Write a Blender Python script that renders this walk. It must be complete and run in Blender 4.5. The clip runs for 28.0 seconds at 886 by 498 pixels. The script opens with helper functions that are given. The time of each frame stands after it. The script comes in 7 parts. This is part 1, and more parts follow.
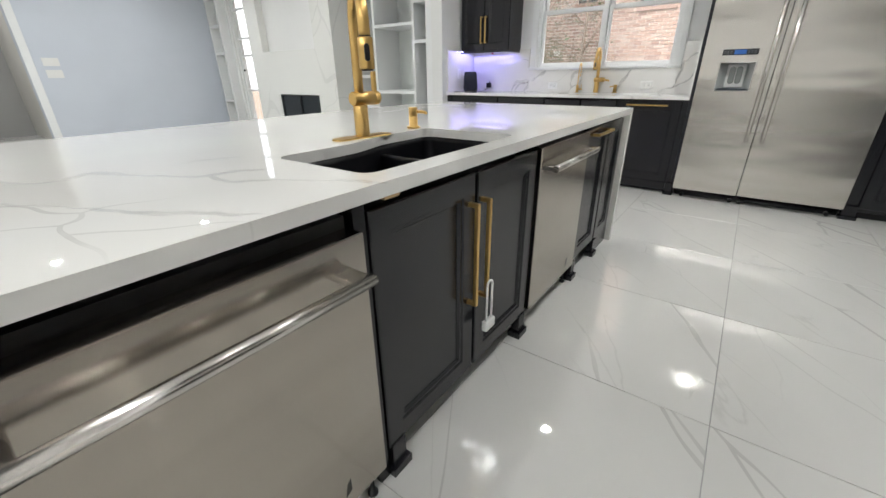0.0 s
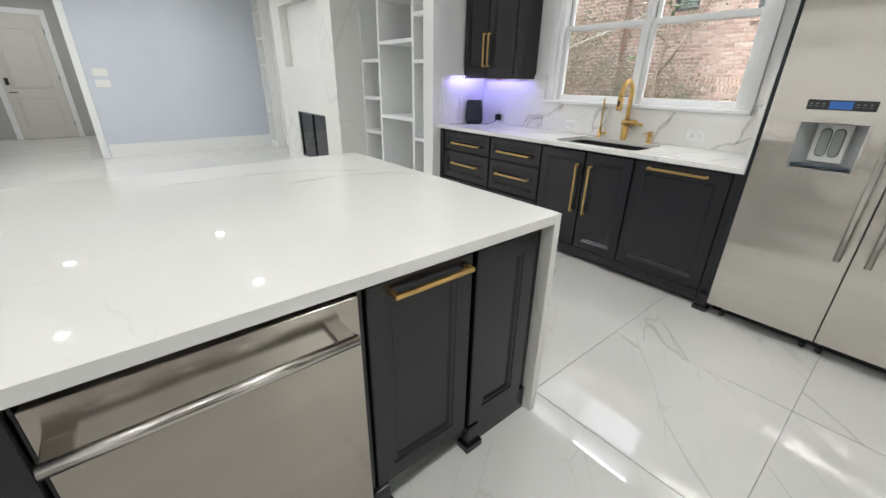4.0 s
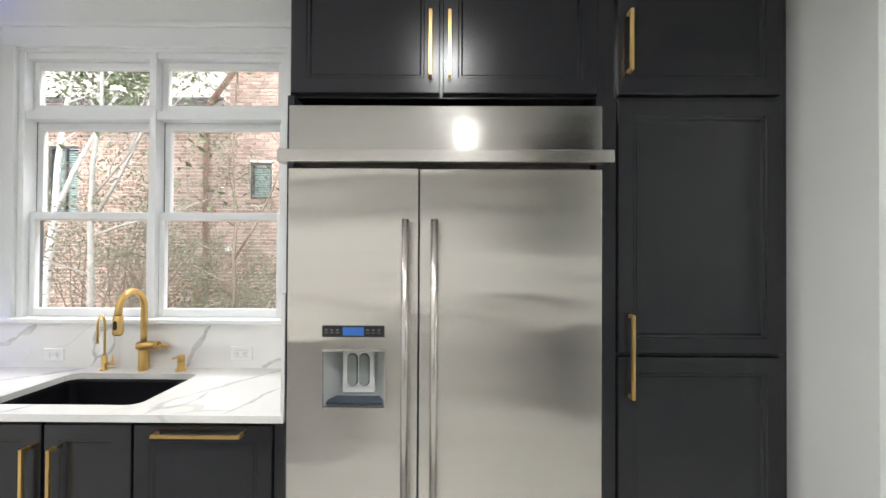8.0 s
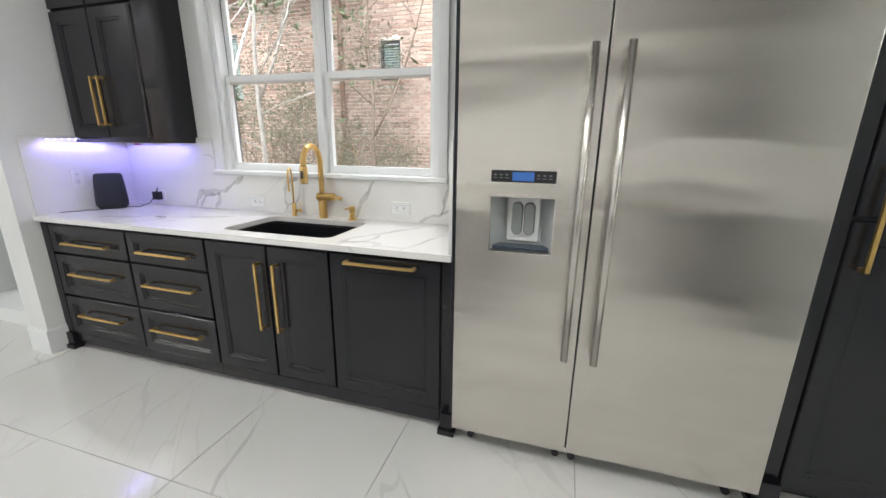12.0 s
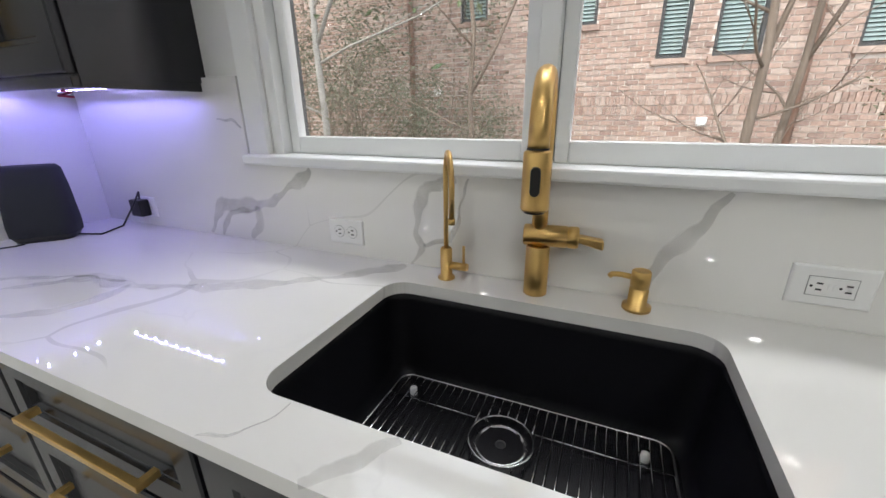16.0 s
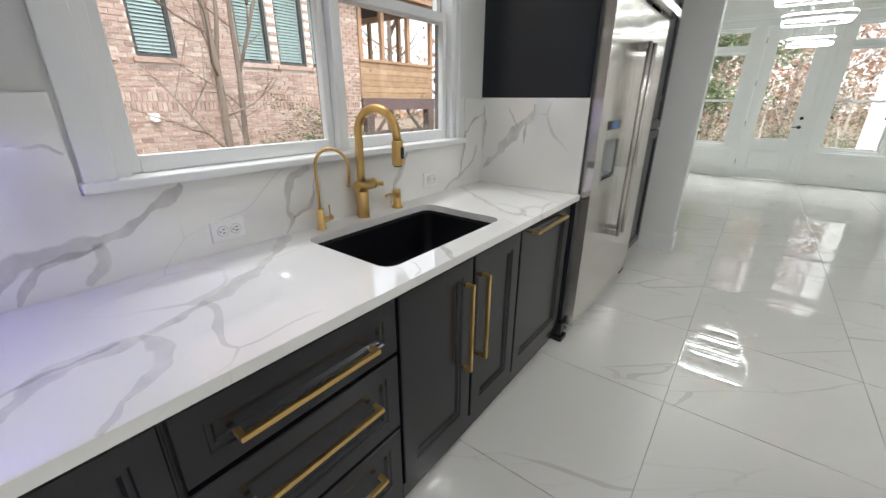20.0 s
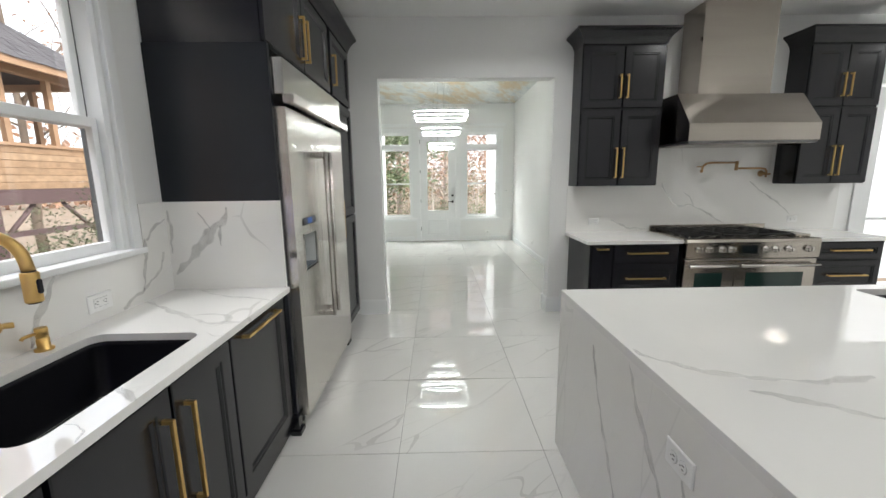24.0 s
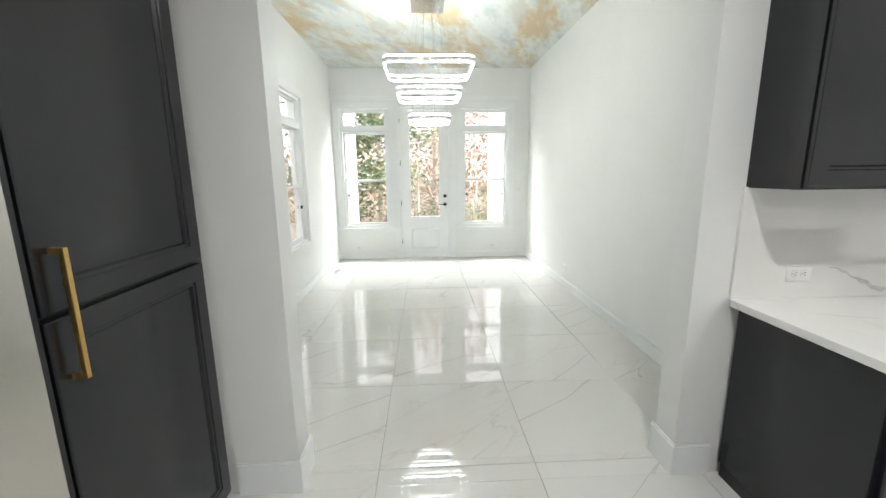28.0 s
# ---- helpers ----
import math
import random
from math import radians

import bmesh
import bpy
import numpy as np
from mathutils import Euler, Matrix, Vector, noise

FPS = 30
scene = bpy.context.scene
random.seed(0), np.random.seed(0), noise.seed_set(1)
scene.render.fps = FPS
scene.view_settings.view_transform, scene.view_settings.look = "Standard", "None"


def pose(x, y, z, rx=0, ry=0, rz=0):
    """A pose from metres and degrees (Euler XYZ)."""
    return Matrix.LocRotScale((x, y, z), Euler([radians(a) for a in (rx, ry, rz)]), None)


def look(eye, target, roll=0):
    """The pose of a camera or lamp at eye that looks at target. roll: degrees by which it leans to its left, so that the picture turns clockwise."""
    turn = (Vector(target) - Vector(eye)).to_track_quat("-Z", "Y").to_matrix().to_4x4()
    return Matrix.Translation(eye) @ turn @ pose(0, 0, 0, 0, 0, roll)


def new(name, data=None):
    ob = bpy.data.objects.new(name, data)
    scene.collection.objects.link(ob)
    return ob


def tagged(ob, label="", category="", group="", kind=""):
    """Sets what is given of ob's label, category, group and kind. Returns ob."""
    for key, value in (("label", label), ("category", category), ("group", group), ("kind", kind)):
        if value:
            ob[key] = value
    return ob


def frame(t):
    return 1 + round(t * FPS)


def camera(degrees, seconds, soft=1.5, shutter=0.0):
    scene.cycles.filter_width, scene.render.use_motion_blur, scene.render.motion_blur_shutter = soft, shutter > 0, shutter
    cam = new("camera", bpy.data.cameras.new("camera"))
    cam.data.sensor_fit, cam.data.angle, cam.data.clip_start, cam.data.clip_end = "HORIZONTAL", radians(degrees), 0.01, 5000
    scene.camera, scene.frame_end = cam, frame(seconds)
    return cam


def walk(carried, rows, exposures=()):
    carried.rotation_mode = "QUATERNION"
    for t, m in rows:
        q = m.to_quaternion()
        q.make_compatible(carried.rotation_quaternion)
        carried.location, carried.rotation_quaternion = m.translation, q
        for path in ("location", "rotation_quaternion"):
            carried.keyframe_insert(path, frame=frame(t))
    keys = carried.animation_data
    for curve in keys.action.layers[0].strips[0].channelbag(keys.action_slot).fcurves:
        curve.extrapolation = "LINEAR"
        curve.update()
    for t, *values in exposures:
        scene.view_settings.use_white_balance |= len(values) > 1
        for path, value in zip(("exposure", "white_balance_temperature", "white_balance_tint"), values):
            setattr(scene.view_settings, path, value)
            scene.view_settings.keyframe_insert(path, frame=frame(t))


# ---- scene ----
cam = camera(97.2, 28.0)
PATH = [
    (0, (0.286, 0.086, 1.122), (-0.802, 1.553, 0.307), -0.7),
    (0.5, (0.375, 0.294, 1.136), (-0.896, 1.584, 0.287), -0.6),
    (1, (0.416, 0.496, 1.107), (-1.014, 1.612, 0.264), -0.6),
    (1.5, (0.434, 0.7, 1.14), (-1.105, 1.629, 0.264), -1.0),
    (2, (0.451, 0.893, 1.145), (-1.152, 1.711, 0.274), -0.6),
    (2.5, (0.484, 1.083, 1.156), (-1.144, 1.828, 0.265), -0.5),
    (4.5, (0.435, 2.039, 1.426), (-0.749, 3.509, 0.765), 1.8),
    (5, (0.431, 2.284, 1.507), (-0.406, 4.036, 1.03), 1.7),
    (5.5, (0.444, 2.486, 1.587), (-0.055, 4.403, 1.306), 1.4),
    (6, (0.466, 2.656, 1.645), (0.211, 4.637, 1.548), 1.0),
    (6.5, (0.493, 2.78, 1.685), (0.355, 4.775, 1.709), 0.6),
    (7, (0.478, 2.859, 1.675), (0.39, 4.856, 1.748), 0.4),
    (7.5, (0.478, 2.892, 1.627), (0.43, 4.89, 1.693), 0.4),
    (8, (0.491, 2.901, 1.576), (0.481, 4.9, 1.593), 0.3),
    (8.5, (0.49, 2.914, 1.526), (0.513, 4.912, 1.457), 0.3),
    (9, (0.478, 2.922, 1.469), (0.517, 4.914, 1.302), 0.3),
    (9.5, (0.462, 2.915, 1.424), (0.492, 4.898, 1.166), 0.4),
    (10, (0.444, 2.9, 1.4), (0.432, 4.87, 1.054), 0.6),
    (10.5, (0.422, 2.912, 1.348), (0.319, 4.871, 0.957), 0.9),
    (11, (0.395, 2.915, 1.357), (0.159, 4.845, 0.887), 0.7),
    (11.5, (0.34, 2.91, 1.376), (-0.048, 4.806, 0.869), 0.7),
    (12, (0.281, 2.912, 1.38), (-0.279, 4.761, 0.862), 0.7),
    (12.5, (0.172, 2.952, 1.394), (-0.548, 4.742, 0.868), 1.0),
    (13, (0.05, 3.112, 1.423), (-0.852, 4.815, 0.888), 0.5),
    (13.5, (-0.05, 3.323, 1.46), (-1.123, 4.909, 0.885), -2.1),
    (15.5, (-0.875, 4.165, 1.364), (-1.907, 5.743, 0.697), -2.1),
    (16, (-1.047, 4.242, 1.307), (-1.797, 5.971, 0.637), -0.7),
    (16.5, (-1.193, 4.288, 1.296), (-1.604, 6.116, 0.597), -0.1),
    (17, (-1.277, 4.276, 1.286), (-1.34, 6.133, 0.546), 0.2),
    (17.5, (-1.414, 4.206, 1.299), (-1.153, 6.034, 0.53), 0.4),
    (18, (-1.546, 4.127, 1.329), (-0.999, 5.889, 0.558), 0.6),
    (18.5, (-1.77, 4.089, 1.327), (-0.955, 5.755, 0.579), 0.3),
    (19, (-1.961, 4.017, 1.341), (-0.935, 5.562, 0.593), 0.2),
    (19.5, (-2.131, 3.891, 1.358), (-0.884, 5.271, 0.621), 0.1),
    (20, (-2.267, 3.786, 1.394), (-0.788, 4.927, 0.679), 0.3),
    (20.5, (-2.386, 3.724, 1.424), (-0.707, 4.568, 0.738), 0.4),
    (21, (-2.476, 3.68, 1.444), (-0.648, 4.182, 0.806), 0.2),
    (21.5, (-2.555, 3.647, 1.477), (-0.643, 3.835, 0.922), -0.1),
    (22, (-2.644, 3.616, 1.524), (-0.698, 3.647, 1.066), -0.3),
    (22.5, (-2.708, 3.591, 1.523), (-0.745, 3.58, 1.139), -0.4),
    (24.5, (-2.083, 3.647, 1.491), (-0.115, 3.616, 1.139), -0.7),
    (25, (-1.802, 3.675, 1.467), (0.165, 3.636, 1.107), -0.7),
    (25.5, (-1.493, 3.717, 1.469), (0.473, 3.671, 1.106), -0.8),
    (26, (-1.129, 3.698, 1.469), (0.835, 3.643, 1.098), -0.8),
    (26.5, (-0.784, 3.707, 1.475), (1.179, 3.637, 1.101), -0.6),
    (27, (-0.437, 3.711, 1.481), (1.525, 3.629, 1.1), -0.7),
    (27.5, (-0.073, 3.654, 1.482), (1.888, 3.558, 1.099), -0.5),
    (28, (0.283, 3.598, 1.491), (2.245, 3.508, 1.116), -0.6),
]
EXPOSURES = [(0, 1.6), (2, 1.8), (5, 1.55), (7, 1.85), (10, 1.9), (11.5, 1.8), (13.5, 1.4), (15.5, 1.12), (17, 1.05), (18.5, 1.05), (20, 1.2), (22, 1.3), (25, 1.38), (27, 1.62), (28, 1.75)]
walk(cam, [(t, look(eye, target, roll)) for t, eye, target, roll in PATH], EXPOSURES)

# ---- world and light ----
sky = bpy.data.worlds.new("sky")
scene.world = sky
sky.use_nodes = True
wn = sky.node_tree
wbg = wn.nodes["Background"]
wsky = wn.nodes.new("ShaderNodeTexSky")
wsky.sky_type = "NISHITA"
wsky.sun_disc = False
wsky.sun_elevation, wsky.sun_rotation = radians(45), radians(202)
wsky.air_density, wsky.dust_density, wsky.ozone_density = 1.0, 4.0, 1.0
whaze = wn.nodes.new("ShaderNodeMix")
whaze.data_type = "RGBA"
whaze.inputs[0].default_value = 0.65
whaze.inputs[7].default_value = (11.5, 11.8, 12.2, 1)
wn.links.new(wsky.outputs[0], whaze.inputs[6])
wn.links.new(whaze.outputs[2], wbg.inputs[0])
wbg.inputs[1].default_value = 0.105

sun = new("sun", bpy.data.lights.new("sun", "SUN"))
sun.data.energy, sun.data.angle, sun.data.color = 1.05, radians(14), (1, 0.97, 0.93)
sun.matrix_world = look((0, 0, 30), (9, 22, 6))

# added unseen area lamp over the side yard, for sky light through the kitchen window
sky_fill = new("window_sky_fill", bpy.data.lights.new("window_sky_fill", "AREA"))
sky_fill.data.shape, sky_fill.data.size, sky_fill.data.size_y = "RECTANGLE", 2.0, 0.9
sky_fill.data.energy, sky_fill.data.color = 48.0, (0.96, 0.98, 1.0)
sky_fill.matrix_world = look((-1.2, 6.7, 5.0), (-1.2, 4.8, 1.3))

# second added lamp, hidden under the porch roof, brightens the dining room through its glazing
porch_fill = new("porch_sky_fill", bpy.data.lights.new("porch_sky_fill", "AREA"))
porch_fill.data.shape, porch_fill.data.size, porch_fill.data.size_y = "RECTANGLE", 3.4, 0.7
porch_fill.data.energy, porch_fill.data.color = 170.0, (0.95, 1.0, 0.975)
porch_fill.matrix_world = look((8.9, 3.6, 4.1), (7.0, 3.6, 1.7))

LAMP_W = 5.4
scene.view_settings.exposure = 1.25
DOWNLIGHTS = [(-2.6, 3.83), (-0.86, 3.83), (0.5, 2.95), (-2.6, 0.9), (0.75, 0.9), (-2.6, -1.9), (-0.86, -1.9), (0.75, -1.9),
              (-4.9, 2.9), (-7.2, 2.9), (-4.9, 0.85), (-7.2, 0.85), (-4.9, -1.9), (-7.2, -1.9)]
HALL_LIGHTS = [(-10.6, 0.9)]


# ---- materials ----
def shader(name, color=(0.8, 0.8, 0.8), rough=0.5, metal=0.0, **more):
    m = bpy.data.materials.new(name)
    m.use_nodes = True
    t = m.node_tree
    b = t.nodes["Principled BSDF"]
    b.inputs["Base Color"].default_value = (*color, 1)
    b.inputs["Roughness"].default_value = rough
    b.inputs["Metallic"].default_value = metal
    for key, value in more.items():
        b.inputs[key.replace("_", " ")].default_value = value
    return m, t, b


def node(t, kind, links=(), data_type="", operation="", feature="", blend_type="", direction_type="", axis="", **values):
    n = t.nodes.new("ShaderNode" + kind)
    if data_type:
        n.data_type = data_type
    if operation:
        n.operation = operation
    if feature:
        n.feature = feature
    if blend_type:
        n.blend_type = blend_type
    if direction_type:
        n.direction_type, n.axis = direction_type, axis
    for key, value in values.items():
        n.inputs[key[2:].replace("_", " ")].default_value = value
    for source, socket in links:
        t.links.new(source, n.inputs[socket])
    return n


def place(t, scale=(1, 1, 1), turn=(0, 0, 0), shift=None):
    """World position, turned first and then stretched along the turned axes."""
    g = node(t, "NewGeometry")
    vec = g.outputs["Position"]
    if any(turn):
        mt = node(t, "Mapping", [(vec, "Vector")])
        mt.inputs["Rotation"].default_value = [radians(a) for a in turn]
        vec = mt.outputs[0]
    mp = node(t, "Mapping", [(vec, "Vector")])
    mp.inputs["Scale"].default_value = scale
    if shift is not None:
        t.links.new(shift, mp.inputs["Location"])
    return mp.outputs[0]


def ramp(t, fac, stops):
    r = node(t, "ValToRGB", [(fac, "Fac")])
    e = r.color_ramp.elements
    while len(e) < len(stops):
        e.new(0.5)
    for s, (p, c) in zip(e, stops):
        s.position, s.color = p, (*c, 1) if len(c) == 3 else c
    return r.outputs[0]


def grey(v):
    return (v, v, v)


def noise_tex(t, vec, scale, detail=4, rough=0.55):
    return node(t, "TexNoise", [(vec, "Vector")], i_Scale=scale, i_Detail=detail, i_Roughness=rough).outputs


def bump(t, b, height, strength=0.1, distance=0.002):
    n = node(t, "Bump", [(height, "Height")], i_Strength=strength, i_Distance=distance)
    t.links.new(n.outputs[0], b.inputs["Normal"])


def mixed(t, fac, a, c):
    n = node(t, "Mix", data_type="RGBA")
    for source, k in ((fac, 0), (a, 6), (c, 7)):
        if hasattr(source, "node"):
            t.links.new(source, n.inputs[k])
        else:
            n.inputs[k].default_value = source if isinstance(source, float) else (*source, 1)
    return n.outputs[2]


def maths(t, op, a, c=0.0):
    n = node(t, "Math", operation=op)
    for source, k in ((a, 0), (c, 1)):
        if hasattr(source, "node"):
            t.links.new(source, n.inputs[k])
        else:
            n.inputs[k].default_value = source
    return n.outputs[0]


def painted(name, color, rough=0.5, stain=0.04, grain=0.05):
    """Painted surface: faint roller grain, faint blotches, uneven gloss."""
    m, t, b = shader(name, color, rough)
    vec = place(t)
    big = noise_tex(t, vec, 0.9, 3)[0]
    fine = noise_tex(t, vec, 160, 2)[0]
    lo = tuple(c * (1 - stain) for c in color)
    hi = tuple(min(1, c * (1 + stain)) for c in color)
    t.links.new(ramp(t, big, [(0.3, lo), (0.7, hi)]), b.inputs["Base Color"])
    t.links.new(ramp(t, noise_tex(t, vec, 2.5, 1)[0], [(0.3, grey(rough * 0.95)), (0.7, grey(rough * 1.06))]), b.inputs["Roughness"])
    bump(t, b, fine, grain, 0.001)
    return m


def veined(name, base, vein, rough, scale, stretch, turn, tiles=False, density=0.5, width=0.05, strength=1.0, crack=0.35, offset=(0, 0, 0)):
    """Polished white stone with smooth grey veins that branch and swell, and a few hairline ones beside."""
    m, t, b = shader(name, base, rough)
    shift = None
    if tiles:
        info = node(t, "ObjectInfo")
        comb = node(t, "CombineXYZ")
        for k, f in enumerate((173.0, 91.0, 57.0)):
            t.links.new(maths(t, "MULTIPLY", info.outputs["Random"], f), comb.inputs[k])
        shift = comb.outputs[0]
    vec = place(t, stretch, turn, shift)
    if any(offset):
        vec = node(t, "VectorMath", [(vec, 0)], operation="ADD")
        vec.inputs[1].default_value = offset
        vec = vec.outputs[0]

    def bent(freq, detail, amount):
        sub = node(t, "VectorMath", [(noise_tex(t, vec, freq, detail, 0.5)[1], 0)], operation="SUBTRACT")
        sub.inputs[1].default_value = (0.5, 0.5, 0.5)
        sc = node(t, "VectorMath", [(sub.outputs[0], 0)], operation="SCALE")
        sc.inputs["Scale"].default_value = amount
        return node(t, "VectorMath", [(vec, 0), (sc.outputs[0], 1)], operation="ADD").outputs[0]

    soft = bent(scale * 1.3, 2, 0.55 / scale)
    rough_way = bent(scale * 2.5, 5, 0.4 / scale)
    vor = node(t, "TexVoronoi", [(soft, "Vector")], feature="DISTANCE_TO_EDGE", i_Scale=scale)
    vor2 = node(t, "TexVoronoi", [(rough_way, "Vector")], feature="DISTANCE_TO_EDGE", i_Scale=scale * 1.9)
    # the vein swells and thins, and ends where the mask fades
    swell = ramp(t, noise_tex(t, vec, scale * 2.1, 2)[0], [(0.34, grey(0.3)), (0.5, grey(0.8)), (0.68, grey(1.4))])
    mask = ramp(t, noise_tex(t, vec, scale * 0.75, 1)[0], [(density - 0.04, grey(0)), (density + 0.05, grey(1))])
    rel = maths(t, "DIVIDE", vor.outputs["Distance"], maths(t, "ADD", maths(t, "MULTIPLY", maths(t, "MULTIPLY", swell, mask), width), 0.0005))
    thick = ramp(t, rel, [(0.0, grey(0.85)), (0.5, grey(0.8)), (0.82, grey(1.0)), (1.0, grey(0.0))])
    thick = maths(t, "MULTIPLY", thick, mask)
    mask2 = ramp(t, noise_tex(t, vec, scale * 1.1, 2)[0], [(density + 0.02, grey(0)), (density + 0.1, grey(crack))])
    thin = maths(t, "MULTIPLY", ramp(t, vor2.outputs["Distance"], [(0.0, grey(1)), (0.010, grey(0.5)), (0.022, grey(0))]), mask2)
    v = maths(t, "MAXIMUM", thick, thin)
    spot = ramp(t, noise_tex(t, vec, scale * 7, 4, 0.6)[0], [(0.35, grey(0.7)), (0.6, grey(1))])
    v = maths(t, "MULTIPLY", maths(t, "MULTIPLY", v, spot), strength)
    cloud = ramp(t, noise_tex(t, vec, scale * 0.6, 4)[0], [(0.35, tuple(c * 0.955 for c in base)), (0.65, base)])
    t.links.new(mixed(t, v, cloud, vein), b.inputs["Base Color"])
    return m


def brushed(name, color, rough, turn=0.0, aniso=0.75, wave=0.0):
    """Brushed metal: one-way gloss, soft smudges and streaks, and for thin sheet a slow waviness."""
    m, t, b = shader(name, color, rough, 1.0)
    streak = noise_tex(t, place(t, (0.5, 0.5, 9.0)), 1.0, 3)[0]
    smudge = noise_tex(t, place(t), 1.3, 1)[0]
    r = maths(t, "ADD", ramp(t, streak, [(0.3, grey(rough - 0.015)), (0.7, grey(rough + 0.02))]),
              ramp(t, smudge, [(0.4, grey(0.0)), (0.85, grey(0.012))]))
    t.links.new(r, b.inputs["Roughness"])
    tone = ramp(t, streak, [(0.3, tuple(c * 0.94 for c in color)), (0.7, tuple(min(1, c * 1.04) for c in color))])
    t.links.new(tone, b.inputs["Base Color"])
    b.inputs["Anisotropic"].default_value = aniso
    b.inputs["Anisotropic Rotation"].default_value = turn
    tan = node(t, "Tangent", direction_type="RADIAL", axis="Z")
    t.links.new(tan.outputs[0], b.inputs["Tangent"])
    if wave:
        slow = noise_tex(t, place(t, (0.8, 0.8, 2.6)), 1.6, 1)[0]
        bump(t, b, slow, 1.0, wave)
    return m


def pieces(name, colors, rough, fine=30.0, by_object=True, bumpy=0.3, metal=0.0):
    """Pieces that differ one from another: colour by object or by island."""
    m, t, b = shader(name, colors[0], rough, metal)
    if by_object:
        rnd = node(t, "ObjectInfo").outputs["Random"]
    else:
        rnd = node(t, "NewGeometry").outputs["Random Per Island"]
    n = len(colors)
    col = ramp(t, rnd, [(k / max(1, n - 1), c) for k, c in enumerate(colors)])
    grain = noise_tex(t, place(t), fine, 4)[0]
    spots = ramp(t, grain, [(0.3, grey(0.72)), (0.7, grey(1.12))])
    mul = node(t, "Mix", data_type="RGBA", blend_type="MULTIPLY")
    mul.inputs[0].default_value = 1.0
    t.links.new(col, mul.inputs[6])
    t.links.new(spots, mul.inputs[7])
    t.links.new(mul.outputs[2], b.inputs["Base Color"])
    bump(t, b, grain, bumpy, 0.004)
    return m


def glowing(name, color, strength):
    m, t, b = shader(name, color, 0.4)
    b.inputs["Emission Color"].default_value = (*color, 1)
    b.inputs["Emission Strength"].default_value = strength
    return m


WALL = painted("wall_paint", (0.80, 0.80, 0.79), 0.5, 0.025, 0.06)
BLUE_WALL = painted("blue_grey_paint", (0.60, 0.64, 0.71), 0.5, 0.03, 0.06)
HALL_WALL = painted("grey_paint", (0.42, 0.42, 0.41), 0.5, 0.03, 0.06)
CEIL = painted("ceiling_paint", (0.82, 0.82, 0.81), 0.7, 0.02, 0.04)
TRIM = painted("white_trim", (0.82, 0.83, 0.83), 0.42, 0.02, 0.02)
SHELF_BACK = painted("shelf_white", (0.74, 0.77, 0.75), 0.35, 0.02, 0.02)
CAB = painted("charcoal_lacquer", (0.0110, 0.0108, 0.0145), 0.24, 0.03, 0.0)
CAB_DARK = painted("toe_kick_black", (0.012, 0.012, 0.013), 0.5, 0.1, 0.03)
NAVY = painted("charcoal_panel", (0.0095, 0.0115, 0.0165), 0.30, 0.05, 0.0)
NAVY.node_tree.nodes["Principled BSDF"].inputs["Specular IOR Level"].default_value = 0.4
QUARTZ = veined("white_quartz", (0.83, 0.82, 0.795), (0.40, 0.39, 0.375), 0.035, 2.0, (0.5, 1.15, 1.15), (0, 38, -20), density=0.52, width=0.018, strength=0.55, offset=(3.3, 1.7, 0.4))
QUARTZ.node_tree.nodes["Principled BSDF"].inputs["IOR"].default_value = 1.8
QUARTZ_FALL = veined("white_quartz_streaked", (0.83, 0.82, 0.79), (0.50, 0.49, 0.475), 0.04, 2.4, (1.3, 1.3, 0.22), (0, 14, 0), density=0.50, width=0.010, strength=0.3, crack=0.4)
QUARTZ_CALM = veined("white_quartz_calm", (0.83, 0.82, 0.795), (0.45, 0.44, 0.425), 0.015, 2.0, (0.5, 1.15, 1.15), (0, 38, -20), density=0.64, width=0.012, strength=0.5, crack=0.3, offset=(3.3, 1.7, 0.4))
QUARTZ_CALM.node_tree.nodes["Principled BSDF"].inputs["IOR"].default_value = 1.95
VEIN, vt, vb = shader("quartz_vein", (0.43, 0.42, 0.405), 0.015)
vb.inputs["IOR"].default_value = 1.95
vpos = place(vt)
vedge = maths(vt, "ADD", node(vt, "Attribute").outputs["Fac"], maths(vt, "MULTIPLY", maths(vt, "SUBTRACT", noise_tex(vt, vpos, 60, 5, 0.65)[0], 0.5), 0.7))
vdepth = ramp(vt, noise_tex(vt, vpos, 16, 3)[0], [(0.3, grey(0.2)), (0.7, grey(0.46))])
vt.links.new(maths(vt, "MULTIPLY", ramp(vt, vedge, [(0.15, grey(0)), (0.50, grey(1))]), vdepth), vb.inputs["Alpha"])
vt.nodes["Attribute"].attribute_name = "vein"
MARBLE = veined("fireplace_stone", (0.80, 0.80, 0.77), (0.46, 0.46, 0.44), 0.10, 0.8, (1, 1, 0.7), (20, 0, 10), density=0.5, width=0.012, strength=0.3, crack=0.15)
TILE = veined("floor_tile", (0.68, 0.67, 0.65), (0.36, 0.35, 0.34), 0.004, 1.7, (0.32, 1.5, 1), (0, 0, 53), tiles=True, density=0.50, width=0.015, strength=0.55, crack=0.5)
TILE.node_tree.nodes["Principled BSDF"].inputs["IOR"].default_value = 1.95
GROUT = painted("grout", (0.35, 0.35, 0.34), 0.8, 0.1, 0.2)
STEEL = brushed("brushed_steel", (0.47, 0.43, 0.385), 0.15, 0.25, aniso=0.85, wave=0.003)
STEEL_DOOR = brushed("brushed_steel_door", (0.64, 0.61, 0.57), 0.175, aniso=1.0, wave=0.010)
STEEL_BRIGHT, st, sb = shader("satin_steel", (0.62, 0.59, 0.56), 0.26, 1.0)
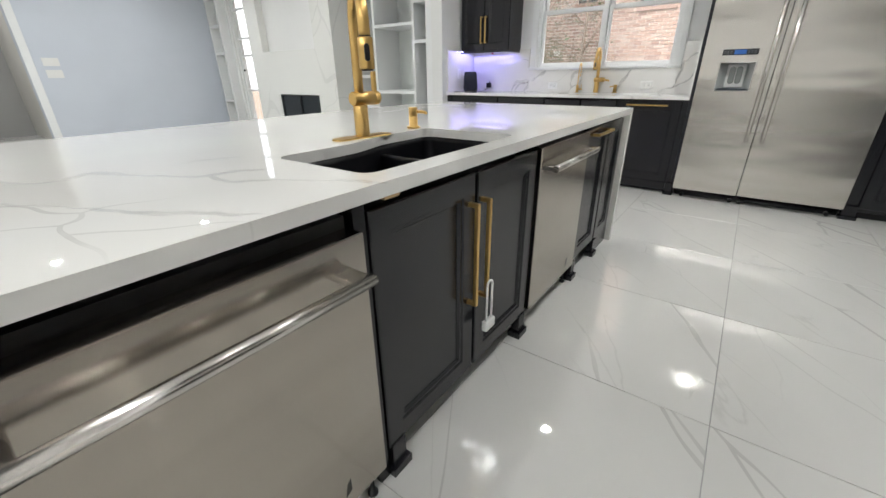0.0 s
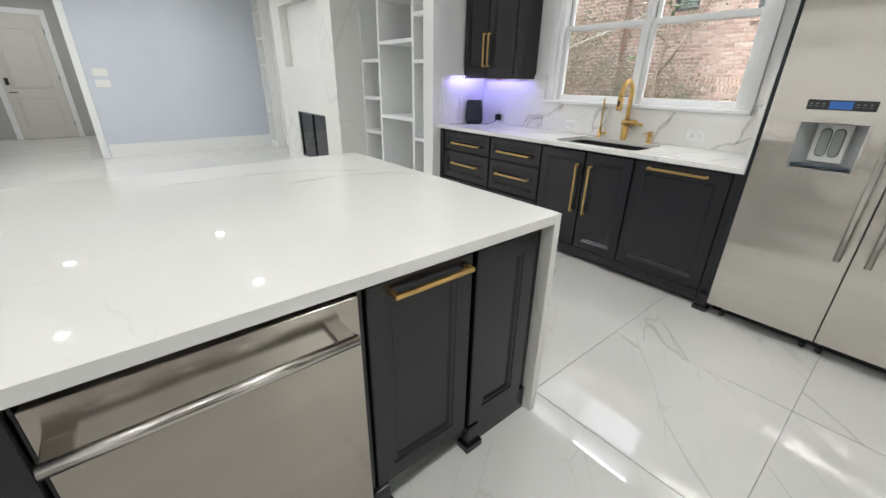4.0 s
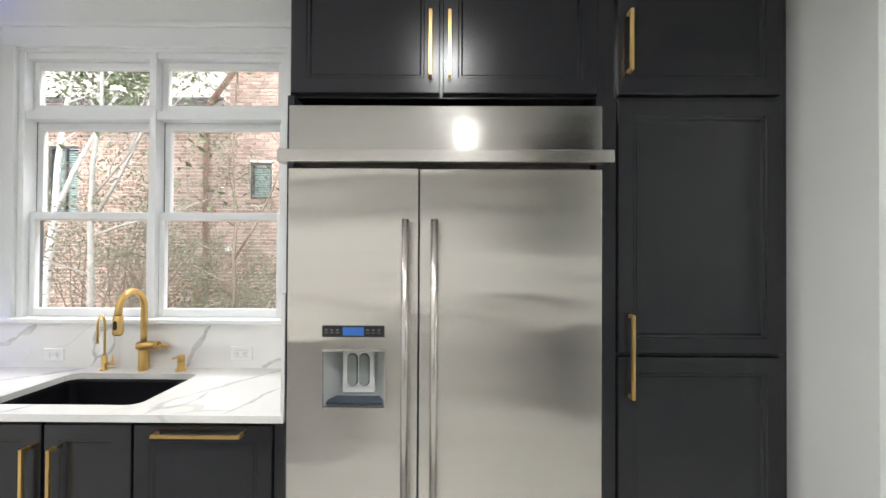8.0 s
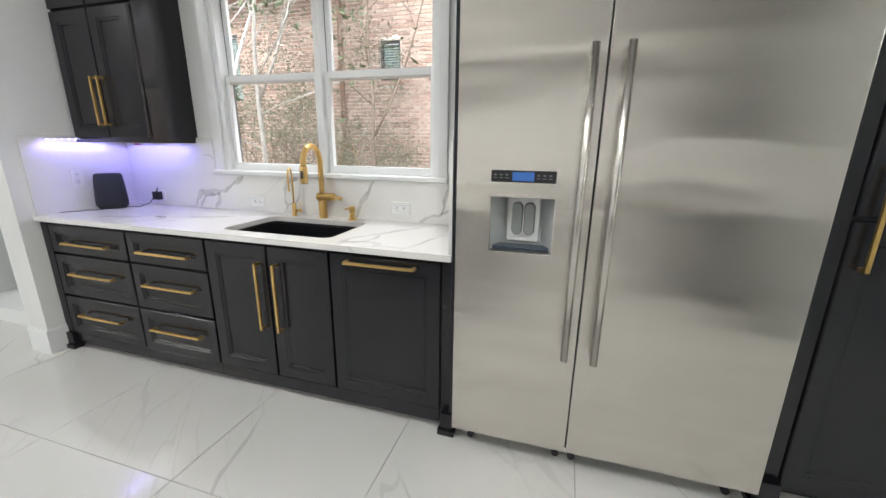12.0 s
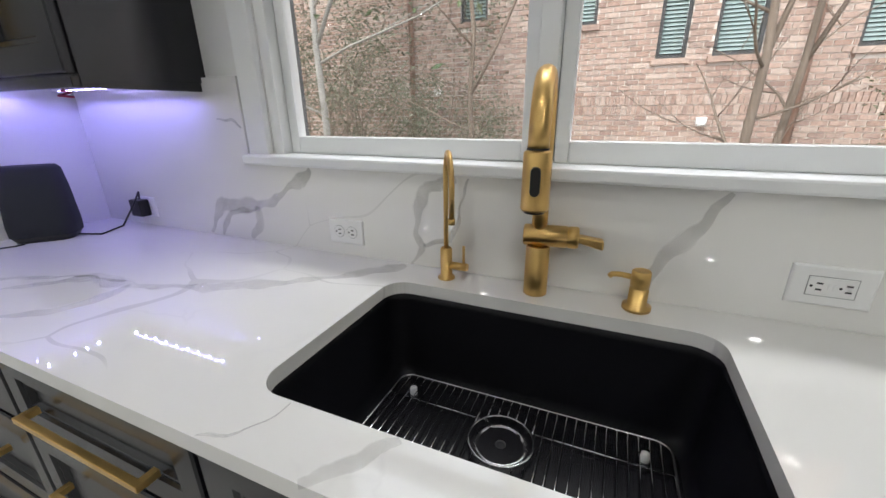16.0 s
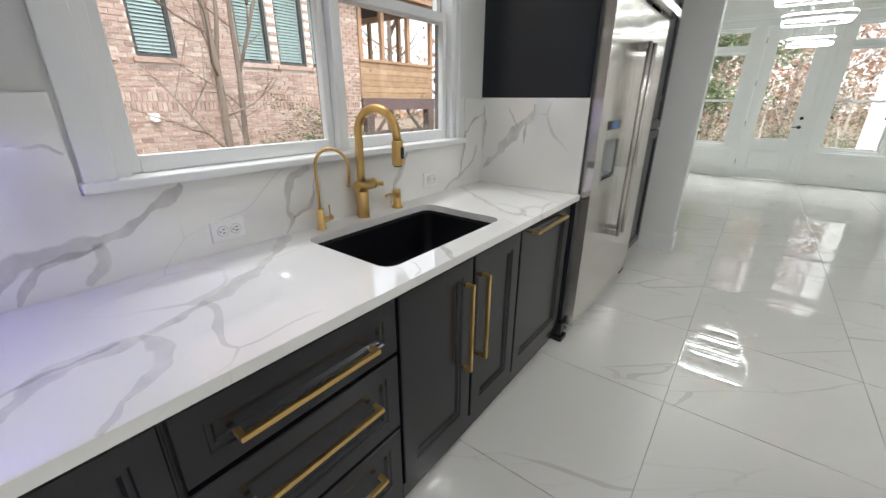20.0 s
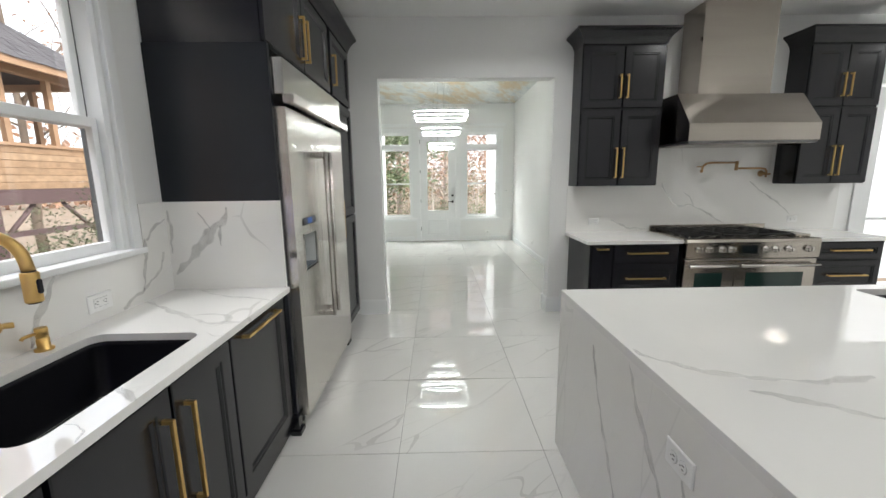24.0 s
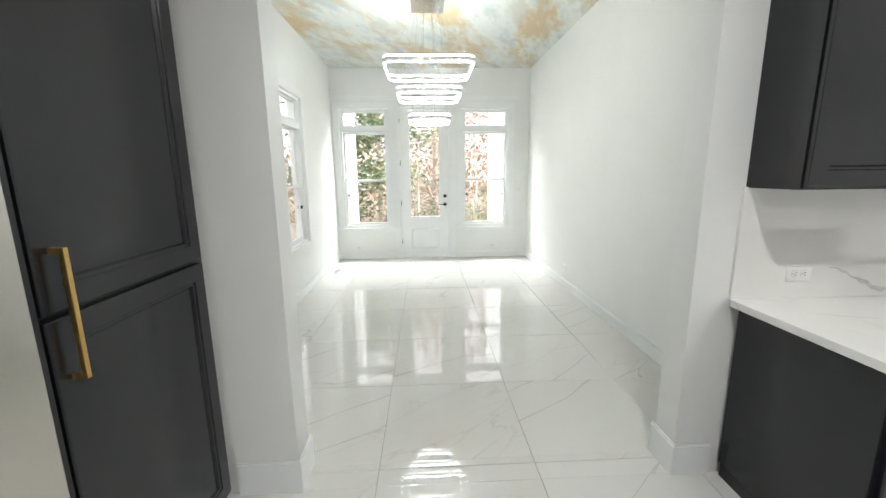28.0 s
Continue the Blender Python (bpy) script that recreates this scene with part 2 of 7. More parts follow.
st.links.new(ramp(st, noise_tex(st, place(st), 3.0, 4)[0], [(0.35, grey(0.20)), (0.7, grey(0.27))]), sb.inputs["Roughness"])
STEEL_SOFT = brushed("brushed_steel_soft", (0.56, 0.545, 0.515), 0.16, 0.25, aniso=0.3)
STEEL_DARK = brushed("dark_steel", (0.20, 0.20, 0.20), 0.3)
BRASS = brushed("brushed_brass", (0.68, 0.45, 0.165), 0.33, aniso=0.5)
BRASS_OLD = brushed("bronze", (0.42, 0.26, 0.13), 0.3, aniso=0.3)
SINK = painted("black_composite", (0.004, 0.004, 0.006), 0.45, 0.2, 0.1)
SINK.node_tree.nodes["Principled BSDF"].inputs["Specular IOR Level"].default_value = 0.25
CHROME = brushed("chrome_wire", (0.7, 0.7, 0.7), 0.12, aniso=0.0)
IRON = painted("cast_iron", (0.012, 0.012, 0.012), 0.55, 0.2, 0.3)
PLASTIC = painted("white_plastic", (0.80, 0.80, 0.79), 0.3, 0.01, 0.01)
SHADOW_LINE = painted("shadow_gap_grey", (0.35, 0.35, 0.35), 0.5, 0.04, 0.01)
BLACK = painted("black_plastic", (0.012, 0.012, 0.014), 0.3, 0.1, 0.02)
FABRIC = painted("dark_fabric", (0.022, 0.025, 0.032), 0.85, 0.2, 0.5)
DARKGLASS = shader("dark_glass", (0.008, 0.012, 0.014), 0.04)[0]
OVENGLASS = shader("oven_glass", (0.015, 0.035, 0.03), 0.06)[0]
SCREEN = glowing("display_blue", (0.02, 0.08, 0.26), 0.22)
LAMP = glowing("lamp_disc", (1.0, 0.98, 0.94), 14.0)
LED = glowing("violet_led", (0.42, 0.38, 1.0), 18.0)
RING_LED = glowing("white_led_line", (0.94, 1.0, 0.965), 7.0)
RING_DIM = glowing("white_led_line_top", (0.94, 1.0, 0.965), 50.0)
# emission stands in for LED light the crystals would scatter, uneven per crystal
CRYSTAL, ct, cb = shader("self_lit_crystal", (0.42, 0.47, 0.49), 0.06)
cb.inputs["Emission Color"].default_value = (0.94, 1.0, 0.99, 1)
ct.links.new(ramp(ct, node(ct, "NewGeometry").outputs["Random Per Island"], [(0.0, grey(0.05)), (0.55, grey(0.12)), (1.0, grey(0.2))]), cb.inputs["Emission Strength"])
for glow in (LED,):
    glow.cycles.emission_sampling = "NONE"
STAIR_WOOD = painted("dark_wood", (0.035, 0.032, 0.032), 0.35, 0.15, 0.1)
DOOR_PAINT = painted("hall_door_paint", (0.62, 0.60, 0.56), 0.4, 0.02, 0.02)

GLASS, gt, gb = shader("window_glass", (1, 1, 1), 0.0)
gb.inputs["Transmission Weight"].default_value = 1.0
gb.inputs["IOR"].default_value = 1.45

LEAFED, ct, cb = shader("metal_leaf_plaster", (0.5, 0.55, 0.56), 0.35)
cvec = place(ct, (0.55, 1.5, 1), (0, 0, 20))
ca = ramp(ct, noise_tex(ct, cvec, 2.2, 6, 0.65)[0], [(0.36, (0.45, 0.49, 0.50)), (0.5, (0.66, 0.68, 0.65)), (0.62, (0.54, 0.54, 0.49))])
cg = ramp(ct, noise_tex(ct, cvec, 1.3, 6, 0.7)[0], [(0.50, grey(0)), (0.60, grey(0.85))])
ct.links.new(mixed(ct, cg, ca, (0.52, 0.37, 0.18)), cb.inputs["Base Color"])
bump(ct, cb, noise_tex(ct, cvec, 14, 5)[0], 0.2, 0.004)

BRICK = pieces("brick", [(0.40, 0.27, 0.215), (0.54, 0.40, 0.335), (0.47, 0.335, 0.275), (0.62, 0.51, 0.44), (0.34, 0.23, 0.19), (0.57, 0.44, 0.37)], 0.85, 28)
BRICKS = pieces("brick_mass", [(0.40, 0.27, 0.215), (0.54, 0.40, 0.335), (0.47, 0.335, 0.275), (0.62, 0.51, 0.44), (0.34, 0.23, 0.19), (0.57, 0.44, 0.37)], 0.85, 28, False)
MORTAR = painted("mortar", (0.80, 0.75, 0.70), 0.9, 0.1, 0.3)
SHINGLE = pieces("shingle", [(0.030, 0.028, 0.033), (0.046, 0.043, 0.049), (0.038, 0.036, 0.041)], 0.9, 40, False)
SHINGLE_PORCH = pieces("porch_shingle", [(0.085, 0.08, 0.086), (0.12, 0.114, 0.12), (0.10, 0.095, 0.10)], 0.9, 40, False)
CEDAR = pieces("cedar_siding", [(0.42, 0.275, 0.165), (0.47, 0.32, 0.20), (0.38, 0.245, 0.145)], 0.6, 9, True, 0.15)
CEDAR_TRIM = painted("stained_trim", (0.40, 0.25, 0.15), 0.6, 0.1, 0.1)
PORCH_DARK = painted("brown_beam", (0.13, 0.085, 0.085), 0.7, 0.1, 0.1)
SCREENING = painted("porch_screen", (0.16, 0.16, 0.165), 0.5, 0.1, 0.1)
SHUTTER = painted("grey_green_blind", (0.33, 0.44, 0.43), 0.5, 0.06, 0.05)
CLADDING = painted("grey_cladding", (0.13, 0.14, 0.145), 0.5, 0.08, 0.05)
WIN_DARK = painted("dark_window_frame", (0.055, 0.06, 0.062), 0.45, 0.1, 0.05)
COPPER = painted("copper_pipe", (0.30, 0.19, 0.145), 0.55, 0.12, 0.1)
BARK = painted("bark", (0.20, 0.16, 0.125), 0.9, 0.25, 0.8)
TWIG_PALE = painted("pale_twig", (0.52, 0.45, 0.40), 0.85, 0.15, 0.4)
BARK_PALE = pieces("pale_bark", [(0.135, 0.125, 0.085)], 0.9, 14, True, 0.8)
LEAF = pieces("leaf", [(0.05, 0.085, 0.03), (0.09, 0.13, 0.05), (0.065, 0.105, 0.035), (0.13, 0.155, 0.07)], 0.45, 60, False, 0.1)
LEAF_GREY = pieces("shrub_leaf", [(0.15, 0.165, 0.10), (0.21, 0.215, 0.15), (0.11, 0.13, 0.075), (0.27, 0.265, 0.20)], 0.55, 60, False, 0.1)
# bark lightened so its colour carries the haze of the woods
BARK_WOODS = painted("hazed_bark", (0.52, 0.44, 0.38), 0.9, 0.25, 0.8)
LEAF_FRESH = pieces("glossy_leaf", [(0.10, 0.15, 0.06), (0.16, 0.21, 0.10), (0.12, 0.18, 0.07), (0.22, 0.25, 0.14)], 0.4, 60, False, 0.1)
LEAF_RUST = pieces("autumn_leaf", [(0.42, 0.23, 0.13), (0.50, 0.31, 0.20), (0.54, 0.38, 0.28), (0.36, 0.21, 0.14), (0.52, 0.33, 0.23)], 0.7, 60, False, 0.1)
SOIL = pieces("leaf_litter", [(0.26, 0.19, 0.13), (0.31, 0.235, 0.17)], 0.95, 5)


# ---- building helpers ----
HOME = {}


def bx(bm, x0, x1, y0, y1, z0, z1, bev=0.0):
    vs = [bm.verts.new((x, y, z)) for x in (x0, x1) for y in (y0, y1) for z in (z0, z1)]
    fs = [bm.faces.new([vs[k] for k in f]) for f in ((0, 1, 3, 2), (4, 6, 7, 5), (0, 4, 5, 1), (2, 3, 7, 6), (0, 2, 6, 4), (1, 5, 7, 3))]
    if bev:
        es = {e for f in fs for e in f.edges}
        bmesh.ops.bevel(bm, geom=list(es), offset=bev, segments=2, affect="EDGES", profile=0.5)
    return bm


def box(x0, x1, y0, y1, z0, z1, bev=0.0):
    return bx(bmesh.new(), x0, x1, y0, y1, z0, z1, bev)


def tube(bm, pts, r, n=12, closed=False):
    """A round bar along points; r is one radius or one for each point."""
    pts = [Vector(p) for p in pts]
    rs = r if isinstance(r, (list, tuple)) else [r] * len(pts)
    rings, side = [], None
    for k, p in enumerate(pts):
        a = pts[k - 1] if (k or closed) else p
        c = pts[(k + 1) % len(pts)] if (k < len(pts) - 1 or closed) else p
        way = (c - a).normalized()
        if side is None:
            side = way.cross(Vector((0.13, 0.31, 0.94)))
            if side.length < 0.1:
                side = way.cross(Vector((1, 0, 0)))
        side = (side - way * side.dot(way)).normalized()
        up = way.cross(side)
        rings.append([bm.verts.new(p + rs[k] * (side * math.cos(j * math.tau / n) + up * math.sin(j * math.tau / n))) for j in range(n)])
    pairs = list(zip(rings, rings[1:])) + ([(rings[-1], rings[0])] if closed else [])
    for a, c in pairs:
        for j in range(n):
            bm.faces.new((a[j], a[(j + 1) % n], c[(j + 1) % n], c[j])).smooth = True
    if not closed:
        bm.faces.new(rings[0][::-1])
        bm.faces.new(rings[-1])
    return bm


def lathe(bm, prof, at=(0, 0, 0), n=24, m=None):
    """Turned shape: profile of (radius, height), smooth except at caps."""
    at = Vector(at)
    rings = []
    for r, z in prof:
        ring = []
        for j in range(n):
            v = Vector((r * math.cos(j * math.tau / n), r * math.sin(j * math.tau / n), z))
            ring.append(bm.verts.new(at + (m @ v if m else v)))
        rings.append(ring)
    for a, c in zip(rings, rings[1:]):
        for j in range(n):
            bm.faces.new((a[j], a[(j + 1) % n], c[(j + 1) % n], c[j])).smooth = True
    bm.faces.new(rings[0][::-1])
    bm.faces.new(rings[-1])
    return bm


def link(name, bm, mat, parent, origin):
    bmesh.ops.recalc_face_normals(bm, faces=bm.faces)
    bmesh.ops.translate(bm, vec=-origin, verts=bm.verts)
    me = bpy.data.meshes.new(name)
    bm.to_mesh(me)
    bm.free()
    me.materials.append(mat)
    ob = new(name, me)
    ob.parent = parent
    HOME[ob] = origin
    return ob


def part(name, bm, mat, parent, label=""):
    """One mesh, given in world coordinates, as a part of a thing or of a part."""
    return tagged(link(name, bm, mat, parent, HOME[parent]), label)


def thing(name, at, label, category, group="", kind=""):
    ob = new(name)
    ob.empty_display_size = 0.1
    ob.location = at
    HOME[ob] = Vector(at)
    return tagged(ob, label, category, group, kind)


def solid(name, bm, mat, at, label, category, group="", kind=""):
    """One mesh, given in world coordinates, as a thing of its own."""
    ob = link(name, bm, mat, None, Vector(at))
    ob.location = at
    return tagged(ob, label, category, group, kind)


def moved(bm, m):
    bmesh.ops.transform(bm, matrix=m, verts=bm.verts)
    return bm


def facing(side, x, y, z=0.0):
    """Cabinet axes (along the front, out of the front, up) for a front that faces south, west or east."""
    u, d = {"S": ((1, 0), (0, -1)), "W": ((0, -1), (-1, 0)), "E": ((0, 1), (1, 0))}[side]
    return Matrix(((u[0], d[0], 0, x), (u[1], d[1], 0, y), (0, 0, 1, z), (0, 0, 0, 1)))


def ring_panel(bm, u0, u1, z0, z1, rings):
    """Nested rectangles (inset, depth): a framed front with its recessed panel."""
    loops = []
    for inset, d in rings:
        loops.append([bm.verts.new(p) for p in ((u0 + inset, d, z0 + inset), (u1 - inset, d, z0 + inset), (u1 - inset, d, z1 - inset), (u0 + inset, d, z1 - inset))])
    for a, c in zip(loops, loops[1:]):
        for j in range(4):
            bm.faces.new((a[j], a[(j + 1) % 4], c[(j + 1) % 4], c[j]))
    bm.faces.new(loops[0][::-1])
    bm.faces.new(loops[-1])
    return bm


def shaker(u0, u1, z0, z1, rail=0.055, t=0.02):
    return ring_panel(bmesh.new(), u0, u1, z0, z1, [(0, 0), (0, t - 0.0035), (0.0035, t), (rail, t), (rail + 0.004, t - 0.005),
                                                      (rail + 0.013, t - 0.005), (rail + 0.02, t - 0.0135)])


def pull(kind, a, c, at, d0=0.023, out=0.037, w=0.0135):
    """A square bar pull on two posts; upright (v) or level (h)."""
    bm = bmesh.new()
    if kind == "v":
        bx(bm, at - w / 2, at + w / 2, d0 + out - w, d0 + out, a, c, 0.0015)
        for z in (a, c - w):
            bx(bm, at - w / 2, at + w / 2, d0, d0 + out - w + 0.001, z, z + w)
    else:
        bx(bm, a, c, d0 + out - w, d0 + out, at - w / 2, at + w / 2, 0.0015)
        for u in (a, c - w):
            bx(bm, u, u + w, d0, d0 + out - w + 0.001, at - w / 2, at + w / 2)
    return bm


def cabinet(name, label, m, u0, u1, z0, z1, depth, fronts, group="", mat=None, crown=None, foot=0.0):
    """A cabinet unit: body, each door or drawer with its brass pull, crown, feet."""
    mat = mat or CAB
    th = thing(name, m @ Vector(((u0 + u1) / 2, -depth / 2, z0)), label, "cabinet", group)
    part("body", moved(box(u0, u1, -depth, 0, z0 + foot, z1), m), mat, th)
    for kind, a, c, b0, b1, grip in fronts:
        rail = 0.05 if kind == "drawer" or c - a < 0.25 else 0.062
        p = part(kind, moved(shaker(a + 0.003, c - 0.003, b0 + 0.003, b1 - 0.003, rail, 0.023), m), mat, th)
        if grip:
            part("handle", moved(pull(*grip), m), BRASS, p, "brushed brass bar handle")
    if crown:
        fl, left, right = crown
        bm = bmesh.new()
        loops = []
        for e, z in ((0.0, z1), (0.006, z1 + 0.02), (0.012, z1 + 0.035), (0.3 * fl, z1 + 0.06), (0.75 * fl, z1 + 0.1), (fl, z1 + 0.115), (fl, z1 + 0.135)):
            l, r, f = (e if left else 0), (e if right else 0), e + 0.02
            loops.append([bm.verts.new(p) for p in ((u0 - l, -depth, z), (u1 + r, -depth, z), (u1 + r, f, z), (u0 - l, f, z))])
        for a, c in zip(loops, loops[1:]):
            for j in range(4):
                bm.faces.new((a[j], a[(j + 1) % 4], c[(j + 1) % 4], c[j]))
        bm.faces.new(loops[0][::-1])
        bm.faces.new(loops[-1])
        part("crown_moulding", moved(bm, m), mat, th)
    if foot:
        part("toe_kick", moved(box(u0 + 0.01, u1 - 0.01, -depth, -0.06, z0, z0 + foot), m), CAB_DARK, th)
    return th


def rounded(x0, x1, y0, y1, r, n=8):
    pts = []
    for cx, cy, a0 in ((x1 - r, y1 - r, 0), (x0 + r, y1 - r, 90), (x0 + r, y0 + r, 180), (x1 - r, y0 + r, 270)):
        for k in range(n + 1):
            a = radians(a0 + 90 * k / n)
            pts.append((cx + r * math.cos(a), cy + r * math.sin(a)))
    return pts


def holed_slab(outer, holes, z0, z1):
    """A slab with its outline and cut-outs, from plan outlines."""
    bm = bmesh.new()
    edges = []
    for loop in [outer] + holes:
        vs = [bm.verts.new((x, y, z1)) for x, y in loop]
        edges += [bm.edges.new((a, c)) for a, c in zip(vs, vs[1:] + vs[:1])]
    bmesh.ops.triangle_fill(bm, use_beauty=True, use_dissolve=False, edges=edges)
    grown = bmesh.ops.extrude_face_region(bm, geom=list(bm.faces))
    bmesh.ops.translate(bm, vec=(0, 0, z0 - z1), verts=[v for v in grown["geom"] if isinstance(v, bmesh.types.BMVert)])
    return bm


def bowl(outline, z_top, depth, inset=0.012, radius=0.03):
    """A sink bowl with wall thickness under a plan outline."""
    cx = sum(p[0] for p in outline) / len(outline)
    cy = sum(p[1] for p in outline) / len(outline)
    span = max(abs(p[0] - cx) for p in outline)
    bm = bmesh.new()
    rings = []
    for grow, z in ((0.018, z_top), (0.018, z_top - depth - 0.01), (None, 0), (0.003, z_top), (0.003, z_top - 0.02), (-inset, z_top - depth + radius), (-inset - radius * 0.4, z_top - depth + radius * 0.3),
                    (-inset - radius, z_top - depth), (-span * 0.6, z_top - depth - 0.004)):
        if grow is None:
            rings.append(None)
            continue
        rings.append([bm.verts.new((x + grow * (x - cx) / max(0.05, math.hypot(x - cx, y - cy)), y + grow * (y - cy) / max(0.05, math.hypot(x - cx, y - cy)), z)) for x, y in outline])
    out, inn = rings[:2], rings[3:]
    n = len(outline)
    for seq in ([out[1], out[0], inn[0]] + inn[1:],):
        for a, c in zip(seq, seq[1:]):
            for j in range(n):
                f = bm.faces.new((a[j], a[(j + 1) % n], c[(j + 1) % n], c[j]))
                f.smooth = a in inn
    bm.faces.new(inn[-1])
    bm.faces.new(out[1][::-1])
    return bm


def wall_mesh(axis, at, thick, a0, a1, z0, z1, holes=()):
    """A wall along x or y at a plane, thickness to its far side, cut through by openings (a0, a1, z0, z1)."""
    us = sorted({a0, a1, *[min(max(h[k], a0), a1) for h in holes for k in (0, 1)]})
    zs = sorted({z0, z1, *[min(max(h[k], z0), z1) for h in holes for k in (2, 3)]})
    bm = bmesh.new()
    full = {}
    for i, (ua, ub) in enumerate(zip(us, us[1:])):
        for j, (za, zb) in enumerate(zip(zs, zs[1:])):
            full[i, j] = not any(h[0] < (ua + ub) / 2 < h[1] and h[2] < (za + zb) / 2 < h[3] for h in holes)
    made = {}

    def vert(i, j, k):
        if (i, j, k) not in made:
            d = at + thick * k
            made[i, j, k] = bm.verts.new((us[i], d, zs[j]) if axis == "x" else (d, us[i], zs[j]))
        return made[i, j, k]

    for (i, j), on in full.items():
        if not on:
            continue
        for k in (0, 1):
            bm.faces.new([vert(i, j, k), vert(i + 1, j, k), vert(i + 1, j + 1, k), vert(i, j + 1, k)])
        for di, dj, e in ((-1, 0, ((0, 0), (0, 1))), (1, 0, ((1, 0), (1, 1))), (0, -1, ((0, 0), (1, 0))), (0, 1, ((0, 1), (1, 1)))):
            if not full.get((i + di, j + dj), False):
                (p, q), (r, s) = e
                bm.faces.new([vert(i + p, j + q, 0), vert(i + r, j + s, 0), vert(i + r, j + s, 1), vert(i + p, j + q, 1)])
    return bm


def structure(name, bm, mat, label, category="wall"):
    return solid(name, bm, mat, (0, 0, 0), label, category, kind="structure")

# ---- large structure ----
H = 3.12            # ceiling of the kitchen and living room
HD = 3.25           # ceiling of the dining room
NW = 5.13           # north wall, inner face
EW = 1.95           # east wall of the kitchen, inner face
WEST = -8.6         # west wall of the living room
SOUTH = -3.4
DX, DY0, DY1 = 7.30, 1.75, 5.15      # dining room
CT = 0.914          # counter height

WIN = (-1.97, -0.42, 1.19, 2.72)     # kitchen window opening
JOG = 4.62          # wall plane beside the fireplace
LBAY = (-8.09, -7.50, 0.22, 2.82)    # tall narrow window in that plane
structure("wall_north", wall_mesh("x", NW, 0.12, -7.05, 2.25, 0, H + 0.1, [WIN]), WALL, "white painted wall around the kitchen window")
structure("wall_north_2", wall_mesh("x", JOG, 0.17, WEST - 0.15, -6.8605, 0, H + 0.1, [LBAY]), WALL, "white wall with a tall narrow window beside the fireplace")
OPEN = (2.38, 4.22, 0.0, 2.537)
structure("wall_east", wall_mesh("y", EW, 0.16, SOUTH, NW, 0, H + 0.1, [OPEN, (-1.95, -1.08, 0.0, 2.45)]), WALL, "white painted wall with a wide opening to the dining room")
structure("wall_south", wall_mesh("x", SOUTH, -0.15, WEST - 0.15, EW + 0.16, 0, H + 0.1), WALL, "plain white wall closing the kitchen")
HALL = (-0.72, 1.6, 0.0, 2.75)
structure("wall_west", wall_mesh("y", WEST, -0.15, HALL[0], JOG, 0, H + 0.1, [HALL]), BLUE_WALL, "pale blue-grey living room wall with an opening to the hall")
structure("wall_west_2", wall_mesh("y", WEST, -0.15, SOUTH, HALL[0] - 0.0005, 0, H + 0.1), WALL, "white living room wall beside the hall opening")
structure("wall_wing", box(-3.05, -2.89, 4.40, NW - 0.002, 0, H), WALL, "white end wall beside the counter")

DWIN_L, DWIN_R, DDOOR = (4.20, 5.03, 0.58, 2.60), (2.10, 2.94, 0.58, 2.60), (3.13, 4.04, 0.0, 2.63)
structure("wall_dining_east", wall_mesh("y", DX, 0.17, DY0 - 0.15, DY1 + 0.15, 0, HD + 0.1, [DWIN_L, DWIN_R, DDOOR]), WALL, "white dining room wall with a glazed door between two windows")
DWIN_N = (4.70, 5.55, 0.64, 2.45)
structure("wall_dining_north", wall_mesh("x", DY1, 0.17, 2.25, DX, 0, HD + 0.1, [DWIN_N]), WALL, "white dining room wall with a tall window")
structure("wall_dining_south", wall_mesh("x", DY0, -0.15, EW + 0.16, DX, 0, HD + 0.1), WALL, "plain white dining room wall")
structure("ceiling", box(WEST - 0.15, EW + 0.16, SOUTH - 0.15, NW + 0.17, H, H + 0.12), CEIL, "white kitchen and living room ceiling", "ceiling")
structure("ceiling_dining", box(EW + 0.161, DX, DY0, DY1, HD, HD + 0.12), LEAFED, "dining room ceiling with mottled silver and gold finish", "ceiling")
structure("header_dining", box(EW + 0.161, EW + 0.2, DY0, DY1, 2.9, HD), WALL, "white wall above the dining room opening")

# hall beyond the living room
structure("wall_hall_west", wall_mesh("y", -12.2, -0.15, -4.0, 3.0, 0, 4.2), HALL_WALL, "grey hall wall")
structure("wall_hall_north", wall_mesh("x", 1.95, 0.15, -12.2, WEST - 0.15, 0, 4.2), DOOR_PAINT, "pale hall wall beside the front door")
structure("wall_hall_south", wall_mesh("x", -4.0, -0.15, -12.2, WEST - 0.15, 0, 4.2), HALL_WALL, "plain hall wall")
structure("ceiling_hall", box(-12.2, WEST - 0.15, -4.0, 1.95, 3.3, 3.4), CEIL, "white hall ceiling", "ceiling")


def floor_base():
    bm = bmesh.new()
    bx(bm, WEST, EW + 0.16, SOUTH, NW, -0.15, -0.0035)
    bx(bm, EW + 0.16, DX, DY0, DY1, -0.15, -0.0035)
    bx(bm, -12.2, WEST, -4.0, 1.95, -0.15, -0.0035)
    return structure("floor", bm, GROUT, "polished white marble-look porcelain tiles with grey veins", "floor")


FLOOR = floor_base()


def baseboard(name, x0, x1, y0, y1, h=0.17):
    bm = box(x0, x1, y0, y1, 0, h - 0.012)
    dx, dy = (x1 - x0, y1 - y0)
    if dx < dy:
        bx(bm, x0 + 0.005, x1 - 0.005, y0, y1, h - 0.012, h)
    else:
        bx(bm, x0, x1, y0 + 0.005, y1 - 0.005, h - 0.012, h)
    return structure(name, bm, TRIM, "tall white painted baseboard", "baseboard")


